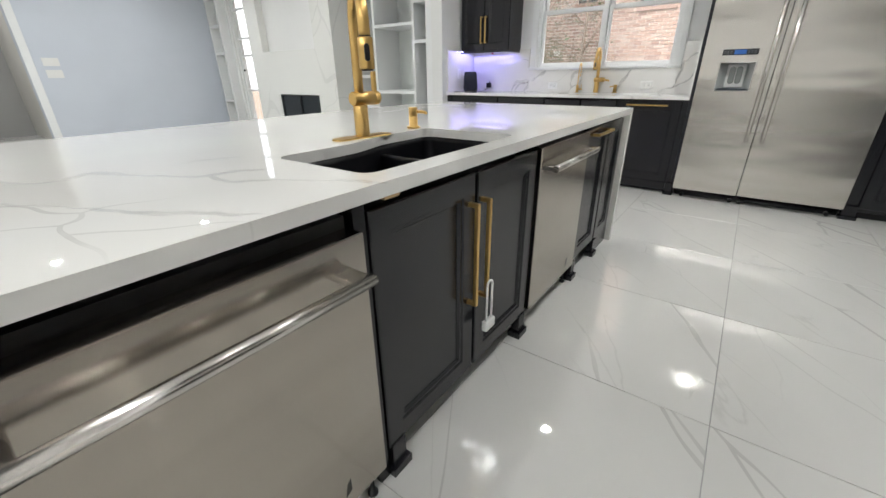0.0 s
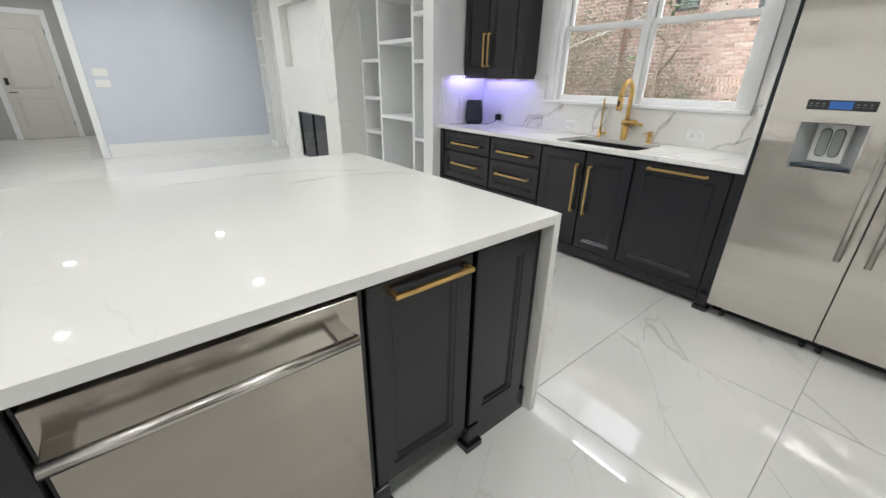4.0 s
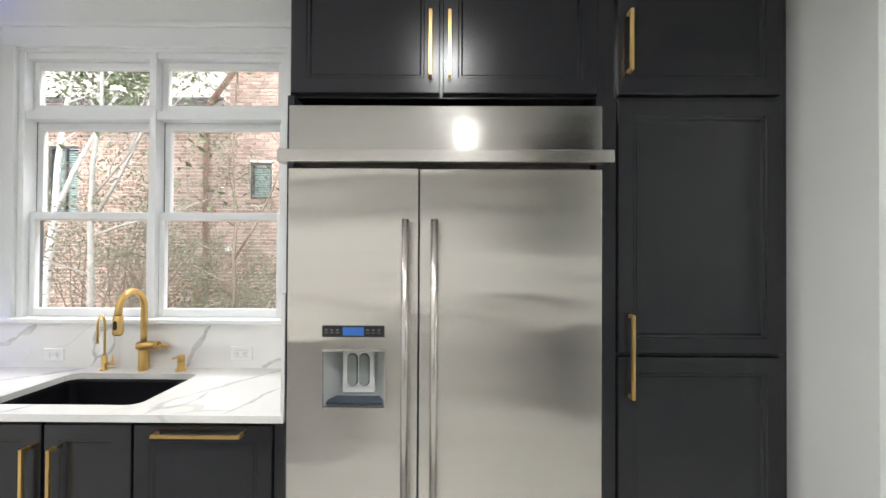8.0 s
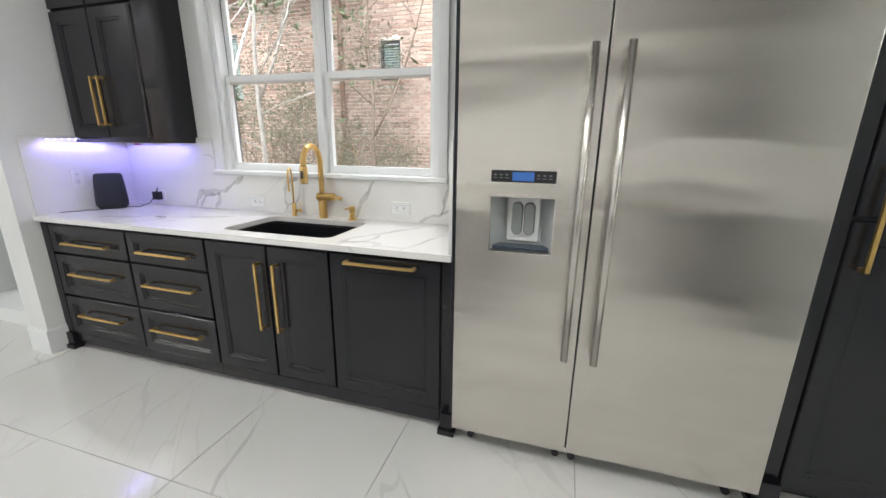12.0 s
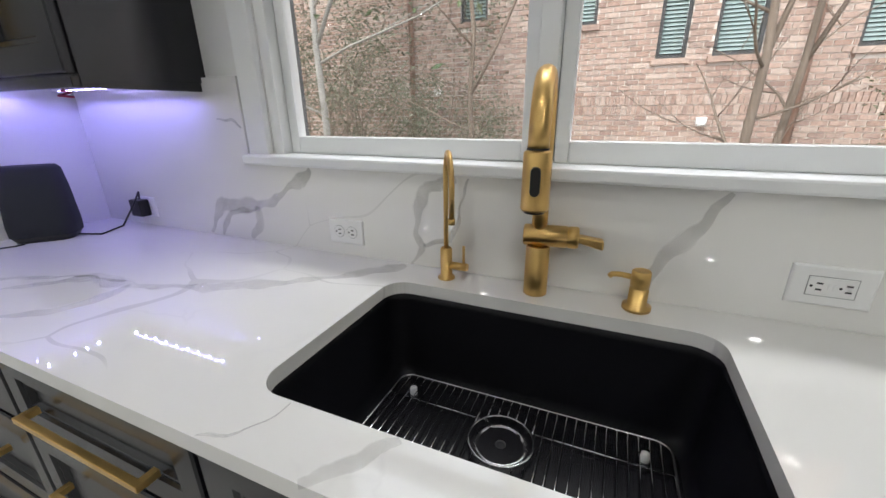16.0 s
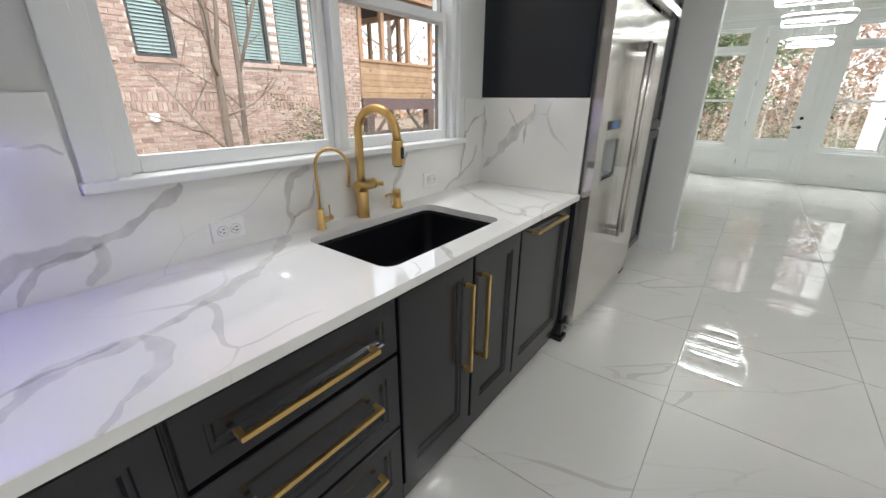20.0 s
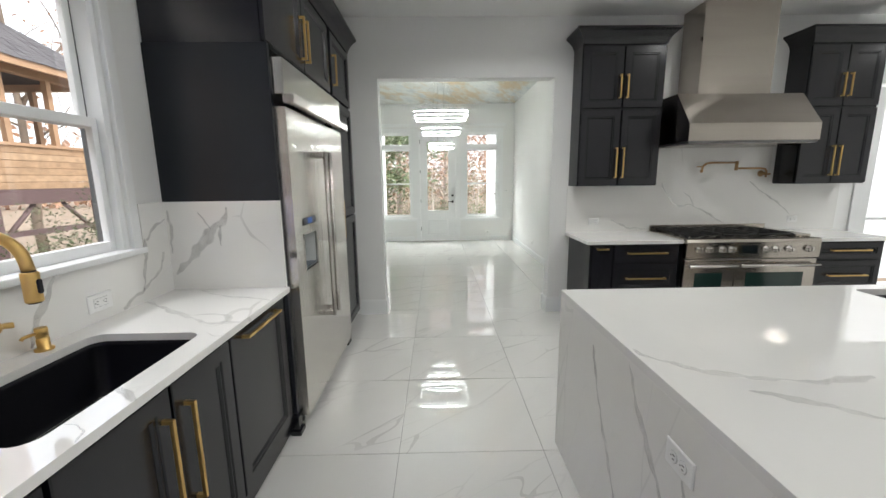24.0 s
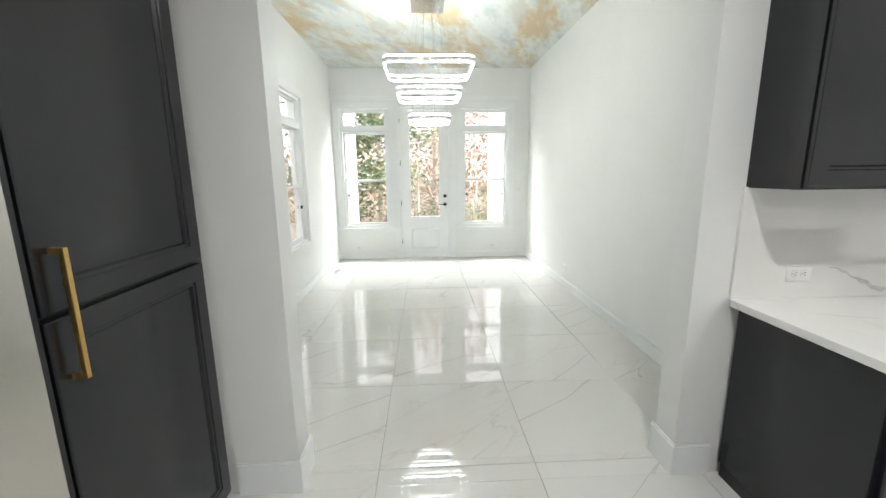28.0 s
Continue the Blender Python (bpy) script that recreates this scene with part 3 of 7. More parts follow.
T = 0.018
baseboard("baseboard_1", EW - T, EW - 0.001, 4.22, 4.50)
baseboard("baseboard_2", EW - T, EW - 0.001, 2.21, 2.38)
baseboard("baseboard_3", EW - T, EW + 0.16 + T, 4.22 - T, 4.2195)
baseboard("baseboard_4", EW - T, EW + 0.16 + T, 2.3805, 2.38 + T)
baseboard("baseboard_5", EW + 0.161, DX - 0.002, DY0 + 0.001, DY0 + T, 0.11)
baseboard("baseboard_6", 2.26, DX - 0.002, DY1 - T, DY1 - 0.001, 0.11)
baseboard("baseboard_7", -3.05 - T, -2.89 + T, 4.40 - T, 4.3995)
baseboard("baseboard_8", -3.05 - T, -3.0505, 4.40, 4.58)
baseboard("baseboard_9", -2.8895, -2.89 + T, 4.40, 4.50)
baseboard("baseboard_10", WEST + 0.001, WEST + T, 1.72, 4.435, 0.22)
baseboard("baseboard_11", WEST + 0.001, WEST + T, SOUTH, -0.84)
baseboard("baseboard_12", DX - T, DX - 0.001, DY0 + T, 3.0, 0.11)
baseboard("baseboard_13", DX - T, DX - 0.001, 4.17, DY1 - T, 0.11)
# casing of the hall opening
for k, (y0, y1) in enumerate(((1.6, 1.7), (-0.82, -0.72))):
    structure("trim_hall_%d" % (k + 1), box(WEST + 0.0005, WEST + 0.02, y0, y1, 0, 2.85, 0.003), TRIM, "white door casing", "trim")
structure("trim_hall_3", box(WEST + 0.0005, WEST + 0.022, -0.82, 1.7, 2.75, 2.87, 0.003), TRIM, "white door casing", "trim")


def pane(p, x0, x1, y0, y1, z0, z1):
    g = part("pane", box(x0, x1, y0, y1, z0, z1), GLASS, p)
    g.visible_shadow = False
    return g


def along(axis, at, a0, a1, d0, d1, z0, z1, bev=0.0):
    """A bar in a window's own axes: along the wall, then depth from the wall's inner face."""
    lo, hi = sorted((at + d0, at + d1))
    if axis == "x":
        return box(a0, a1, lo, hi, z0, z1, bev)
    return box(lo, hi, a0, a1, z0, z1, bev)


def sash(th, axis, at, a0, a1, z0, z1, d0, d1, stile=0.05, rail=0.05, top=None):
    """One framed pane: four bars joined, and its glass."""
    top = top or stile
    bm = bmesh.new()
    for (p0, p1, q0, q1) in ((a0, a0 + stile, z0, z1), (a1 - stile, a1, z0, z1), (a0 + stile, a1 - stile, z0, z0 + rail), (a0 + stile, a1 - stile, z1 - top, z1)):
        lo, hi = sorted((at + d0, at + d1))
        if axis == "x":
            bx(bm, p0, p1, lo, hi, q0, q1, 0.003)
        else:
            bx(bm, lo, hi, p0, p1, q0, q1, 0.003)
    p = part("sash", bm, TRIM, th)
    mid = (d0 + d1) / 2
    lo, hi = sorted((at + mid - 0.003, at + mid + 0.003))
    if axis == "x":
        pane(p, a0 + stile - 0.005, a1 - stile + 0.005, lo, hi, z0 + rail - 0.005, z1 - top + 0.005)
    else:
        pane(p, lo, hi, a0 + stile - 0.005, a1 - stile + 0.005, z0 + rail - 0.005, z1 - top + 0.005)
    return p


def kitchen_window():
    th = thing("window_1", ((WIN[0] + WIN[1]) / 2, NW, WIN[2]), "white double window with transoms above two sash windows over the sink", "window", kind="structure")
    a0, a1, z0, z1 = WIN
    # casing boards proud of the wall, and the stool
    bm = bmesh.new()
    bx(bm, a0 - 0.075, a0 - 0.002, NW - 0.022, NW, z0 - 0.025, z1 + 0.02, 0.003)
    bx(bm, a1 + 0.002, a1 + 0.055, NW - 0.022, NW, z0 - 0.025, z1 + 0.02, 0.003)
    bx(bm, a0 - 0.075, a1 + 0.055, NW - 0.024, NW, z1 + 0.02, z1 + 0.13, 0.003)
    bx(bm, a0 - 0.085, a1 + 0.065, NW - 0.034, NW, z1 + 0.13, z1 + 0.155, 0.004)
    part("casing", bm, TRIM, th)
    bm = box(a0 - 0.085, a1 + 0.057, NW - 0.045, NW + 0.06, z0 - 0.027, z0 + 0.0012, 0.006)
    part("window_sill", bm, TRIM, th)
    # frame: jambs, mullion, transom bar
    mid = (a0 + a1) / 2
    bm = bmesh.new()
    for p0, p1 in ((a0, a0 + 0.035), (mid - 0.02, mid + 0.02), (a1 - 0.035, a1)):
        bx(bm, p0, p1, NW + 0.002, NW + 0.074, z0 + 0.001, z1, 0.002)
    for q0, q1 in ((2.335, 2.385), (z1 - 0.035, z1)):
        bx(bm, a0 + 0.035, mid - 0.02, NW + 0.012, NW + 0.118, q0, q1, 0.002)
        bx(bm, mid + 0.02, a1 - 0.035, NW + 0.012, NW + 0.118, q0, q1, 0.002)
    part("window_frame", bm, TRIM, th)
    # grey outer cladding of the frame and the opening
    bm = bmesh.new()
    for p0, p1 in ((a0 + 0.001, a0 + 0.036), (mid - 0.02, mid + 0.02), (a1 - 0.036, a1 - 0.001)):
        bx(bm, p0, p1, NW + 0.0745, NW + 0.119, z0 + 0.001, z1 - 0.001)
    part("outer_cladding", bm, CLADDING, th, "grey outer cladding of the window frame")
    for p0, p1 in ((a0 + 0.037, mid - 0.022), (mid + 0.022, a1 - 0.037)):
        sash(th, "x", NW, p0, p1, 2.388, z1 - 0.037, 0.05, 0.085, 0.035, 0.042, 0.04)
        sash(th, "x", NW, p0, p1, 1.755, 2.333, 0.075, 0.105, 0.035, 0.035, 0.045)
        sash(th, "x", NW, p0, p1, z0 + 0.0015, 1.80, 0.035, 0.07, 0.031, 0.048, 0.042)
    return th


kitchen_window()


def tall_window(name, axis, at, hole, sign, label, transom=True):
    """A sash window with a transom, casing and sill; sign points out of the room."""
    a0, a1, z0, z1 = hole
    c = ((a0 + a1) / 2, at, z0) if axis == "x" else (at, (a0 + a1) / 2, z0)
    th = thing(name, c, label, "window", kind="structure")
    bm = bmesh.new()
    for p0, p1, q0, q1, d in ((a0 - 0.09, a0 - 0.001, z0 - 0.02, z1 + 0.09, 0.018), (a1 + 0.001, a1 + 0.09, z0 - 0.02, z1 + 0.09, 0.018), (a0 - 0.001, a1 + 0.001, z1 + 0.001, z1 + 0.09, 0.018)):
        lo, hi = sorted((at - sign * d, at))
        if axis == "x":
            bx(bm, p0, p1, lo, hi, q0, q1, 0.002)
        else:
            bx(bm, lo, hi, p0, p1, q0, q1, 0.002)
    part("casing", bm, TRIM, th)
    part("window_sill", along(axis, at, a0 - 0.1, a1 + 0.1, -sign * 0.035, sign * 0.05, z0 - 0.045, z0 - 0.021, 0.004), TRIM, th)
    bm = bmesh.new()
    bars = [(a0, a0 + 0.04, z0 - 0.02, z1), (a1 - 0.04, a1, z0 - 0.02, z1), (a0 + 0.04, a1 - 0.04, z0 - 0.02, z0 + 0.03), (a0 + 0.04, a1 - 0.04, z1 - 0.03, z1)]
    zt = z1 - 0.34 if transom else z1
    if transom:
        bars.append((a0 + 0.04, a1 - 0.04, zt - 0.04, zt + 0.04))
    for p0, p1, q0, q1 in bars:
        lo, hi = sorted((at + sign * 0.02, at + sign * 0.15))
        if axis == "x":
            bx(bm, p0, p1, lo, hi, q0, q1, 0.002)
        else:
            bx(bm, lo, hi, p0, p1, q0, q1, 0.002)
    part("window_frame", bm, TRIM, th)
    top = zt - 0.042 if transom else z1 - 0.032
    mid = z0 + (top - z0) * 0.5
    if transom:
        sash(th, axis, at, a0 + 0.042, a1 - 0.042, zt + 0.042, z1 - 0.032, sign * 0.05, sign * 0.085, 0.03, 0.03)
    sash(th, axis, at, a0 + 0.042, a1 - 0.042, mid - 0.02, top, sign * 0.085, sign * 0.11, 0.035, 0.035)
    s = sash(th, axis, at, a0 + 0.042, a1 - 0.042, z0 + 0.032, mid + 0.02, sign * 0.055, sign * 0.08, 0.035, 0.04)
    for a in (a0 + 0.1, a1 - 0.1):
        part("sash_lock", along(axis, at, a - 0.014, a + 0.014, sign * 0.03, sign * 0.054, mid - 0.28, mid - 0.24, 0.003), BLACK, s)
    return th


tall_window("window_2", "y", DX, DWIN_L, 1, "white sash window with transom beside the glazed door")
tall_window("window_3", "y", DX, DWIN_R, 1, "white sash window with transom beside the glazed door")
tall_window("window_4", "x", DY1, DWIN_N, 1, "tall white sash window in the dining room side wall")
tall_window("window_5", "x", JOG, LBAY, 1, "tall narrow bright window beside the fireplace", False)
for k, z in enumerate((0.88, 1.80, 2.28)):
    structure("trim_window_%d" % (k + 1), box(LBAY[0] + 0.05, LBAY[1] - 0.05, JOG + 0.045, JOG + 0.062, z - 0.02, z + 0.02, 0.002), TRIM, "white horizontal glazing bar", "trim")


def glazed_door():
    y0, y1, z1 = 3.16, 4.01, 2.605
    th = thing("door_1", (DX, (y0 + y1) / 2, 0), "white exterior door with one large glass pane, closed", "door", kind="structure")
    x0, x1 = DX + 0.025, DX + 0.07
    bm = bmesh.new()
    for p0, p1, q0, q1 in ((y0, y0 + 0.15, 0.008, z1), (y1 - 0.15, y1, 0.008, z1), (y0 + 0.15, y1 - 0.15, 0.008, 0.14), (y0 + 0.15, y1 - 0.15, 0.56, 0.73), (y0 + 0.15, y1 - 0.15, 2.40, z1)):
        bx(bm, x0, x1, p0, p1, q0, q1)
    bx(bm, x0 + 0.014, x1 - 0.01, y0 + 0.15, y1 - 0.15, 0.14, 0.56)
    leaf = part("leaf", bm, TRIM, th)
    bm = bmesh.new()
    ring_panel(bm, y0 + 0.18, y1 - 0.18, 0.17, 0.53, [(0, 0), (0.012, 0.012), (0.03, 0.012)])
    part("panel", moved(bm, Matrix(((0, -1, 0, x0 + 0.014), (1, 0, 0, 0), (0, 0, 1, 0), (0, 0, 0, 1)))), TRIM, th)
    bm = bmesh.new()
    for p0, p1, q0, q1 in ((y0 + 0.15, y0 + 0.17, 0.73, 2.40), (y1 - 0.17, y1 - 0.15, 0.73, 2.40), (y0 + 0.17, y1 - 0.17, 0.73, 0.75), (y0 + 0.17, y1 - 0.17, 2.38, 2.40)):
        bx(bm, x0 - 0.006, x1 - 0.005, p0, p1, q0, q1)
    part("glazing_bead", bm, TRIM, th)
    pane(th, x0 + 0.018, x0 + 0.024, y0 + 0.16, y1 - 0.16, 0.74, 2.39)
    bm = bmesh.new()
    bx(bm, DX + 0.001, DX + 0.16, DDOOR[0], y0 - 0.003, 0, DDOOR[3])
    bx(bm, DX + 0.001, DX + 0.16, y1 + 0.003, DDOOR[1], 0, DDOOR[3])
    bx(bm, DX + 0.001, DX + 0.16, y0 - 0.003, y1 + 0.003, z1 + 0.003, DDOOR[3])
    part("door_frame", bm, TRIM, th)
    bm = bmesh.new()
    bx(bm, DX - 0.018, DX, DDOOR[0] - 0.085, DDOOR[0], 0, DDOOR[3] + 0.06, 0.002)
    bx(bm, DX - 0.018, DX, DDOOR[1], DDOOR[1] + 0.085, 0, DDOOR[3] + 0.06, 0.002)
    part("casing", bm, TRIM, th)
    # black lever and deadbolt
    yk = y0 + 0.07
    bm = lathe(bmesh.new(), [(0.03, 0), (0.03, 0.012), (0.012, 0.016), (0.012, 0.05)], (x0, yk, 0.965), 20, Matrix.Rotation(radians(-90), 3, "Y"))
    bx(bm, x0 - 0.058, x0 - 0.044, yk - 0.012, yk + 0.11, 0.957, 0.973, 0.004)
    part("door_handle", bm, BLACK, th, "black lever handle")
    part("deadbolt", lathe(bmesh.new(), [(0.028, 0), (0.028, 0.018), (0.012, 0.02), (0.012, 0.032)], (x0, yk, 1.115), 20, Matrix.Rotation(radians(-90), 3, "Y")), BLACK, th, "black round deadbolt")
    for z in (0.25, 0.95, 1.65, 2.35):
        part("hinge", tube(bmesh.new(), [(x0 - 0.006, y1 + 0.002, z), (x0 - 0.006, y1 + 0.002, z + 0.09)], 0.008, 8), BLACK, th)
    return th


glazed_door()
structure("trim_dining_1", box(DX - 0.021, DX - 0.0005, 1.96, 5.12, 2.74, 2.80, 0.003), TRIM, "white head moulding over the windows and door", "trim")
structure("trim_dining_2", box(DX - 0.012, DX - 0.0005, 4.13, 5.10, 0.49, 0.53, 0.002), TRIM, "white apron moulding under the window", "trim")
structure("trim_dining_3", box(DX - 0.012, DX - 0.0005, 1.99, 3.03, 0.49, 0.53, 0.002), TRIM, "white apron moulding under the window", "trim")


def french_door():
    """White glazed door in the east wall beyond the range."""
    y0, y1, z1 = -1.93, -1.10, 2.42
    th = thing("door_2", (EW, (y0 + y1) / 2, 0), "white door with large glass panes and black hinges", "door", kind="structure")
    x0 = EW + 0.03
    bm = bmesh.new()
    for p0, p1, q0, q1 in ((y0, y0 + 0.11, 0.01, z1), (y1 - 0.11, y1, 0.01, z1), (y0 + 0.11, y1 - 0.11, 0.01, 0.24), (y0 + 0.11, y1 - 0.11, z1 - 0.12, z1), (y0 + 0.11, y1 - 0.11, 1.0, 1.03)):
        bx(bm, x0, x0 + 0.04, p0, p1, q0, q1, 0.003)
    part("leaf", bm, TRIM, th)
    pane(th, x0 + 0.017, x0 + 0.023, y0 + 0.1, y1 - 0.1, 0.23, z1 - 0.11)
    bm = bmesh.new()
    bx(bm, EW - 0.018, EW, y1 + 0.03, y1 + 0.13, 0, z1 + 0.15, 0.003)
    bx(bm, EW - 0.018, EW, y0 - 0.13, y0 - 0.03, 0, z1 + 0.15, 0.003)
    bx(bm, EW - 0.02, EW, y0 - 0.03, y1 + 0.03, z1 + 0.035, z1 + 0.15, 0.003)
    part("casing", bm, TRIM, th)
    for z in (0.3, 0.9, 1.5, 2.1):
        part("hinge", tube(bmesh.new(), [(EW + 0.02, y1 + 0.008, z), (EW + 0.02, y1 + 0.008, z + 0.1)], 0.008, 8), BLACK, th)
    part("door_handle", box(x0 - 0.05, x0 - 0.035, y0 + 0.05, y0 + 0.17, 0.96, 0.975, 0.003), BLACK, th, "black lever handle")
    structure("wall_pantry_room", box(EW + 1.2, EW + 1.3, -3.2, 1.5, 0, 3), WALL, "plain white wall seen through the glass door")
    return th


french_door()


def hall_door():
    x, y0, y1, z1 = -12.2, 0.31, 1.23, 2.45
    th = thing("door_3", (x, (y0 + y1) / 2, 0), "closed off-white panelled front door with arched top panel", "door", kind="structure")
    part("leaf", box(x + 0.001, x + 0.045, y0, y1, 0.01, z1), DOOR_PAINT, th)
    m = Matrix(((0, 1, 0, x + 0.045), (1, 0, 0, 0), (0, 0, 1, 0), (0, 0, 0, 1)))
    for q0, q1 in ((0.25, 0.86), (1.03, 2.18)):
        part("panel", moved(ring_panel(bmesh.new(), y0 + 0.14, y1 - 0.14, q0, q1, [(0, -0.001), (0.012, 0.012), (0.035, 0.006), (0.05, 0.012)]), m), DOOR_PAINT, th)
    bm = tube(bmesh.new(), [(x + 0.055, y0 + 0.16 + (y1 - y0 - 0.32) * k / 12, 2.08 + 0.1 * math.sin(math.pi * k / 12)) for k in range(13)], 0.01, 6)
    part("panel_arch", bm, DOOR_PAINT, th)
    bm = bmesh.new()
    bx(bm, x + 0.001, x + 0.03, y0 - 0.1, y0 - 0.004, 0, z1 + 0.1, 0.003)
    bx(bm, x + 0.001, x + 0.03, y1 + 0.004, y1 + 0.1, 0, z1 + 0.1, 0.003)
    bx(bm, x + 0.001, x + 0.03, y0 - 0.004, y1 + 0.004, z1 + 0.004, z1 + 0.1, 0.003)
    part("casing", bm, TRIM, th)
    part("door_handle", box(x + 0.09, x + 0.105, y0 + 0.06, y0 + 0.19, 0.95, 0.97, 0.003), BLACK, th, "black lever handle")
    part("keypad_lock", box(x + 0.045, x + 0.07, y0 + 0.05, y0 + 0.11, 1.1, 1.24, 0.004), BLACK, th, "black keypad lock")
    for z in (0.25, 1.2, 2.1):
        part("hinge", tube(bmesh.new(), [(x + 0.05, y1, z), (x + 0.05, y1, z + 0.1)], 0.008, 8), BLACK, th)


hall_door()


def staircase():
    """Steps that climb southward behind the opening, with dark treads, white risers, iron balusters, rail and newel."""
    x0, x1, y0 = -10.5, -9.45, 0.13
    th = thing("staircase", (x1, y0, 0), "white staircase with dark wooden treads and black iron balusters", "staircase", kind="structure")
    rise, run = 0.195, 0.25
    for k in range(11):
        ya = y0 - 0.05 - run * k
        part("riser", box(x0, x1, ya - run, ya, rise * k, rise * (k + 1) - 0.03), TRIM, th)
        part("tread", box(x0 - 0.01, x1 + 0.03, ya - run, ya + 0.03, rise * (k + 1) - 0.03, rise * (k + 1), 0.006), STAIR_WOOD, th)
        for j in range(3):
            yb = ya - 0.05 - j * 0.083
            z0 = rise * (k + 1)
            zr = 1.25 + rise / run * (y0 - yb - 0.1)
            part("baluster", tube(bmesh.new(), [(x1 - 0.02, yb, z0), (x1 - 0.02, yb, z0 + 0.3), (x1 - 0.02, yb, z0 + 0.36), (x1 - 0.02, yb, z0 + 0.42), (x1 - 0.02, yb, zr)], [0.008, 0.008, 0.018, 0.008, 0.008], 8), IRON, th)
    bm = bmesh.new()
    bx(bm, x1 - 0.085, x1 + 0.02, y0 - 0.06, y0 + 0.045, 0, 1.38, 0.004)
    bx(bm, x1 - 0.105, x1 + 0.04, y0 - 0.08, y0 + 0.065, 1.38, 1.42, 0.006)
    bx(bm, x1 - 0.105, x1 + 0.04, y0 - 0.08, y0 + 0.065, 0, 0.2, 0.006)
    lathe(bm, [(0.03, 0), (0.05, 0.02), (0.045, 0.05), (0.01, 0.07)], (x1 - 0.032, y0 - 0.008, 1.42), 12)
    part("newel_post", bm, STAIR_WOOD, th)
    pts = [(x1 - 0.03, y0 - 0.05, 1.30), (x1 - 0.03, y0 - 2.4, 1.30 + 2.35 * rise / run)]
    part("handrail", tube(bmesh.new(), pts, 0.036, 10), STAIR_WOOD, th)


staircase()


def shelf_bay(name, x0, x1, uprights, rungs, label, y0=4.60, y1=NW - 0.002):
    """Built-in white shelving with uneven cells."""
    th = thing(name, ((x0 + x1) / 2, 4.78, 0), label, "shelving")
    top, t = H - 0.002, 0.04
    part("back_panel", box(x0, x1, y1 - 0.02, y1, 0.12, top), SHELF_BACK, th)
    part("plinth", box(x0, x1, y0, y1 - 0.021, 0, 0.12), TRIM, th)
    edges = [x0 + t] + [u for u in uprights] + [x1 - t]
    for u in (x0, x1 - t):
        part("side_panel", box(u, u + t, y0, y1 - 0.021, 0.12, top), TRIM, th)
    for u in uprights:
        part("upright", box(u - t / 2, u + t / 2, y0 + 0.004, y1 - 0.021, 0.12, top), TRIM, th)
    for k, zs in enumerate(rungs):
        a = x0 + t if k == 0 else uprights[k - 1] + t / 2
        c = x1 - t if k == len(rungs) - 1 else uprights[k] - t / 2
        for z in zs:
            part("shelf", box(a, c, y0 + 0.006, y1 - 0.021, z - t / 2, z + t / 2), TRIM, th)
    return th


RUNGS = ([0.675, 1.11, 1.56, 2.44], [0.90, 1.75, 2.21, 2.75], [0.69, 1.53, 1.99, 2.62])
shelf_bay("built_in_shelves", -4.699, -3.26, [-4.245, -3.52], RUNGS, "white built-in shelves with uneven cells beside the fireplace")
structure("pilaster", box(-3.2595, -3.052, 4.585, NW - 0.002, 0, H - 0.002, 0.003), TRIM, "white pilaster beside the built-in shelves", "trim")
shelf_bay("built_in_shelves", WEST + 0.02, -8.16, [], ([0.68, 1.55, 2.02, 2.47],), "narrow white built-in shelves beside the tall window", 4.44, JOG - 0.002)


def fireplace():
    x0, x1, y = -6.86, -4.70, 4.22
    th = thing("fireplace", ((x0 + x1) / 2, 4.6, 0), "pale stone fireplace with a black firebox and a recessed panel above", "fireplace", kind="structure")
    fire, tv = (-6.2, -5.15, 0.15, 0.85), (-6.5, -5.12, 1.5, 2.33)
    part("surround", wall_mesh("x", y, 0.12, x0, x1, 0, H - 0.002, [fire, tv]), MARBLE, th)
    bm = bmesh.new()
    bx(bm, x0, x0 + 0.1, y + 0.1201, NW - 0.002, 0, H - 0.002)
    bx(bm, x1 - 0.1, x1, y + 0.1201, NW - 0.002, 0, H - 0.002)
    part("side", bm, MARBLE, th)
    part("recess_back", box(tv[0] - 0.02, tv[1] + 0.02, y + 0.1202, y + 0.14, tv[2] - 0.02, tv[3] + 0.02), WALL, th)
    bm = bmesh.new()
    a0, a1, z0, z1 = fire
    bx(bm, a0, a1, y + 0.40, y + 0.42, z0, z1)
    bx(bm, a0 - 0.02, a0, y + 0.1202, y + 0.42, z0 - 0.02, z1 + 0.02)
    bx(bm, a1, a1 + 0.02, y + 0.1202, y + 0.42, z0 - 0.02, z1 + 0.02)
    bx(bm, a0, a1, y + 0.1202, y + 0.40, z0 - 0.02, z0)
    bx(bm, a0, a1, y + 0.1202, y + 0.40, z1, z1 + 0.02)
    part("firebox", bm, BLACK, th, "black firebox lining")
    mid = (a0 + a1) / 2
    for p0, p1 in ((a0 + 0.01, mid - 0.004), (mid + 0.004, a1 - 0.01)):
        d = part("glass_door", box(p0, p1, y + 0.03, y + 0.04, z0 + 0.01, z1 - 0.01), DARKGLASS, th, "dark glass firebox door")
    bm = bmesh.new()
    for p0, p1, q0, q1 in ((a0, a0 + 0.02, z0, z1), (a1 - 0.02, a1, z0, z1), (a0 + 0.02, a1 - 0.02, z0, z0 + 0.02), (a0 + 0.02, a1 - 0.02, z1 - 0.02, z1), (mid - 0.01, mid + 0.01, z0 + 0.02, z1 - 0.02)):
        bx(bm, p0, p1, y + 0.012, y + 0.03, q0, q1)
    part("door_frame", bm, BLACK, th)


fireplace()


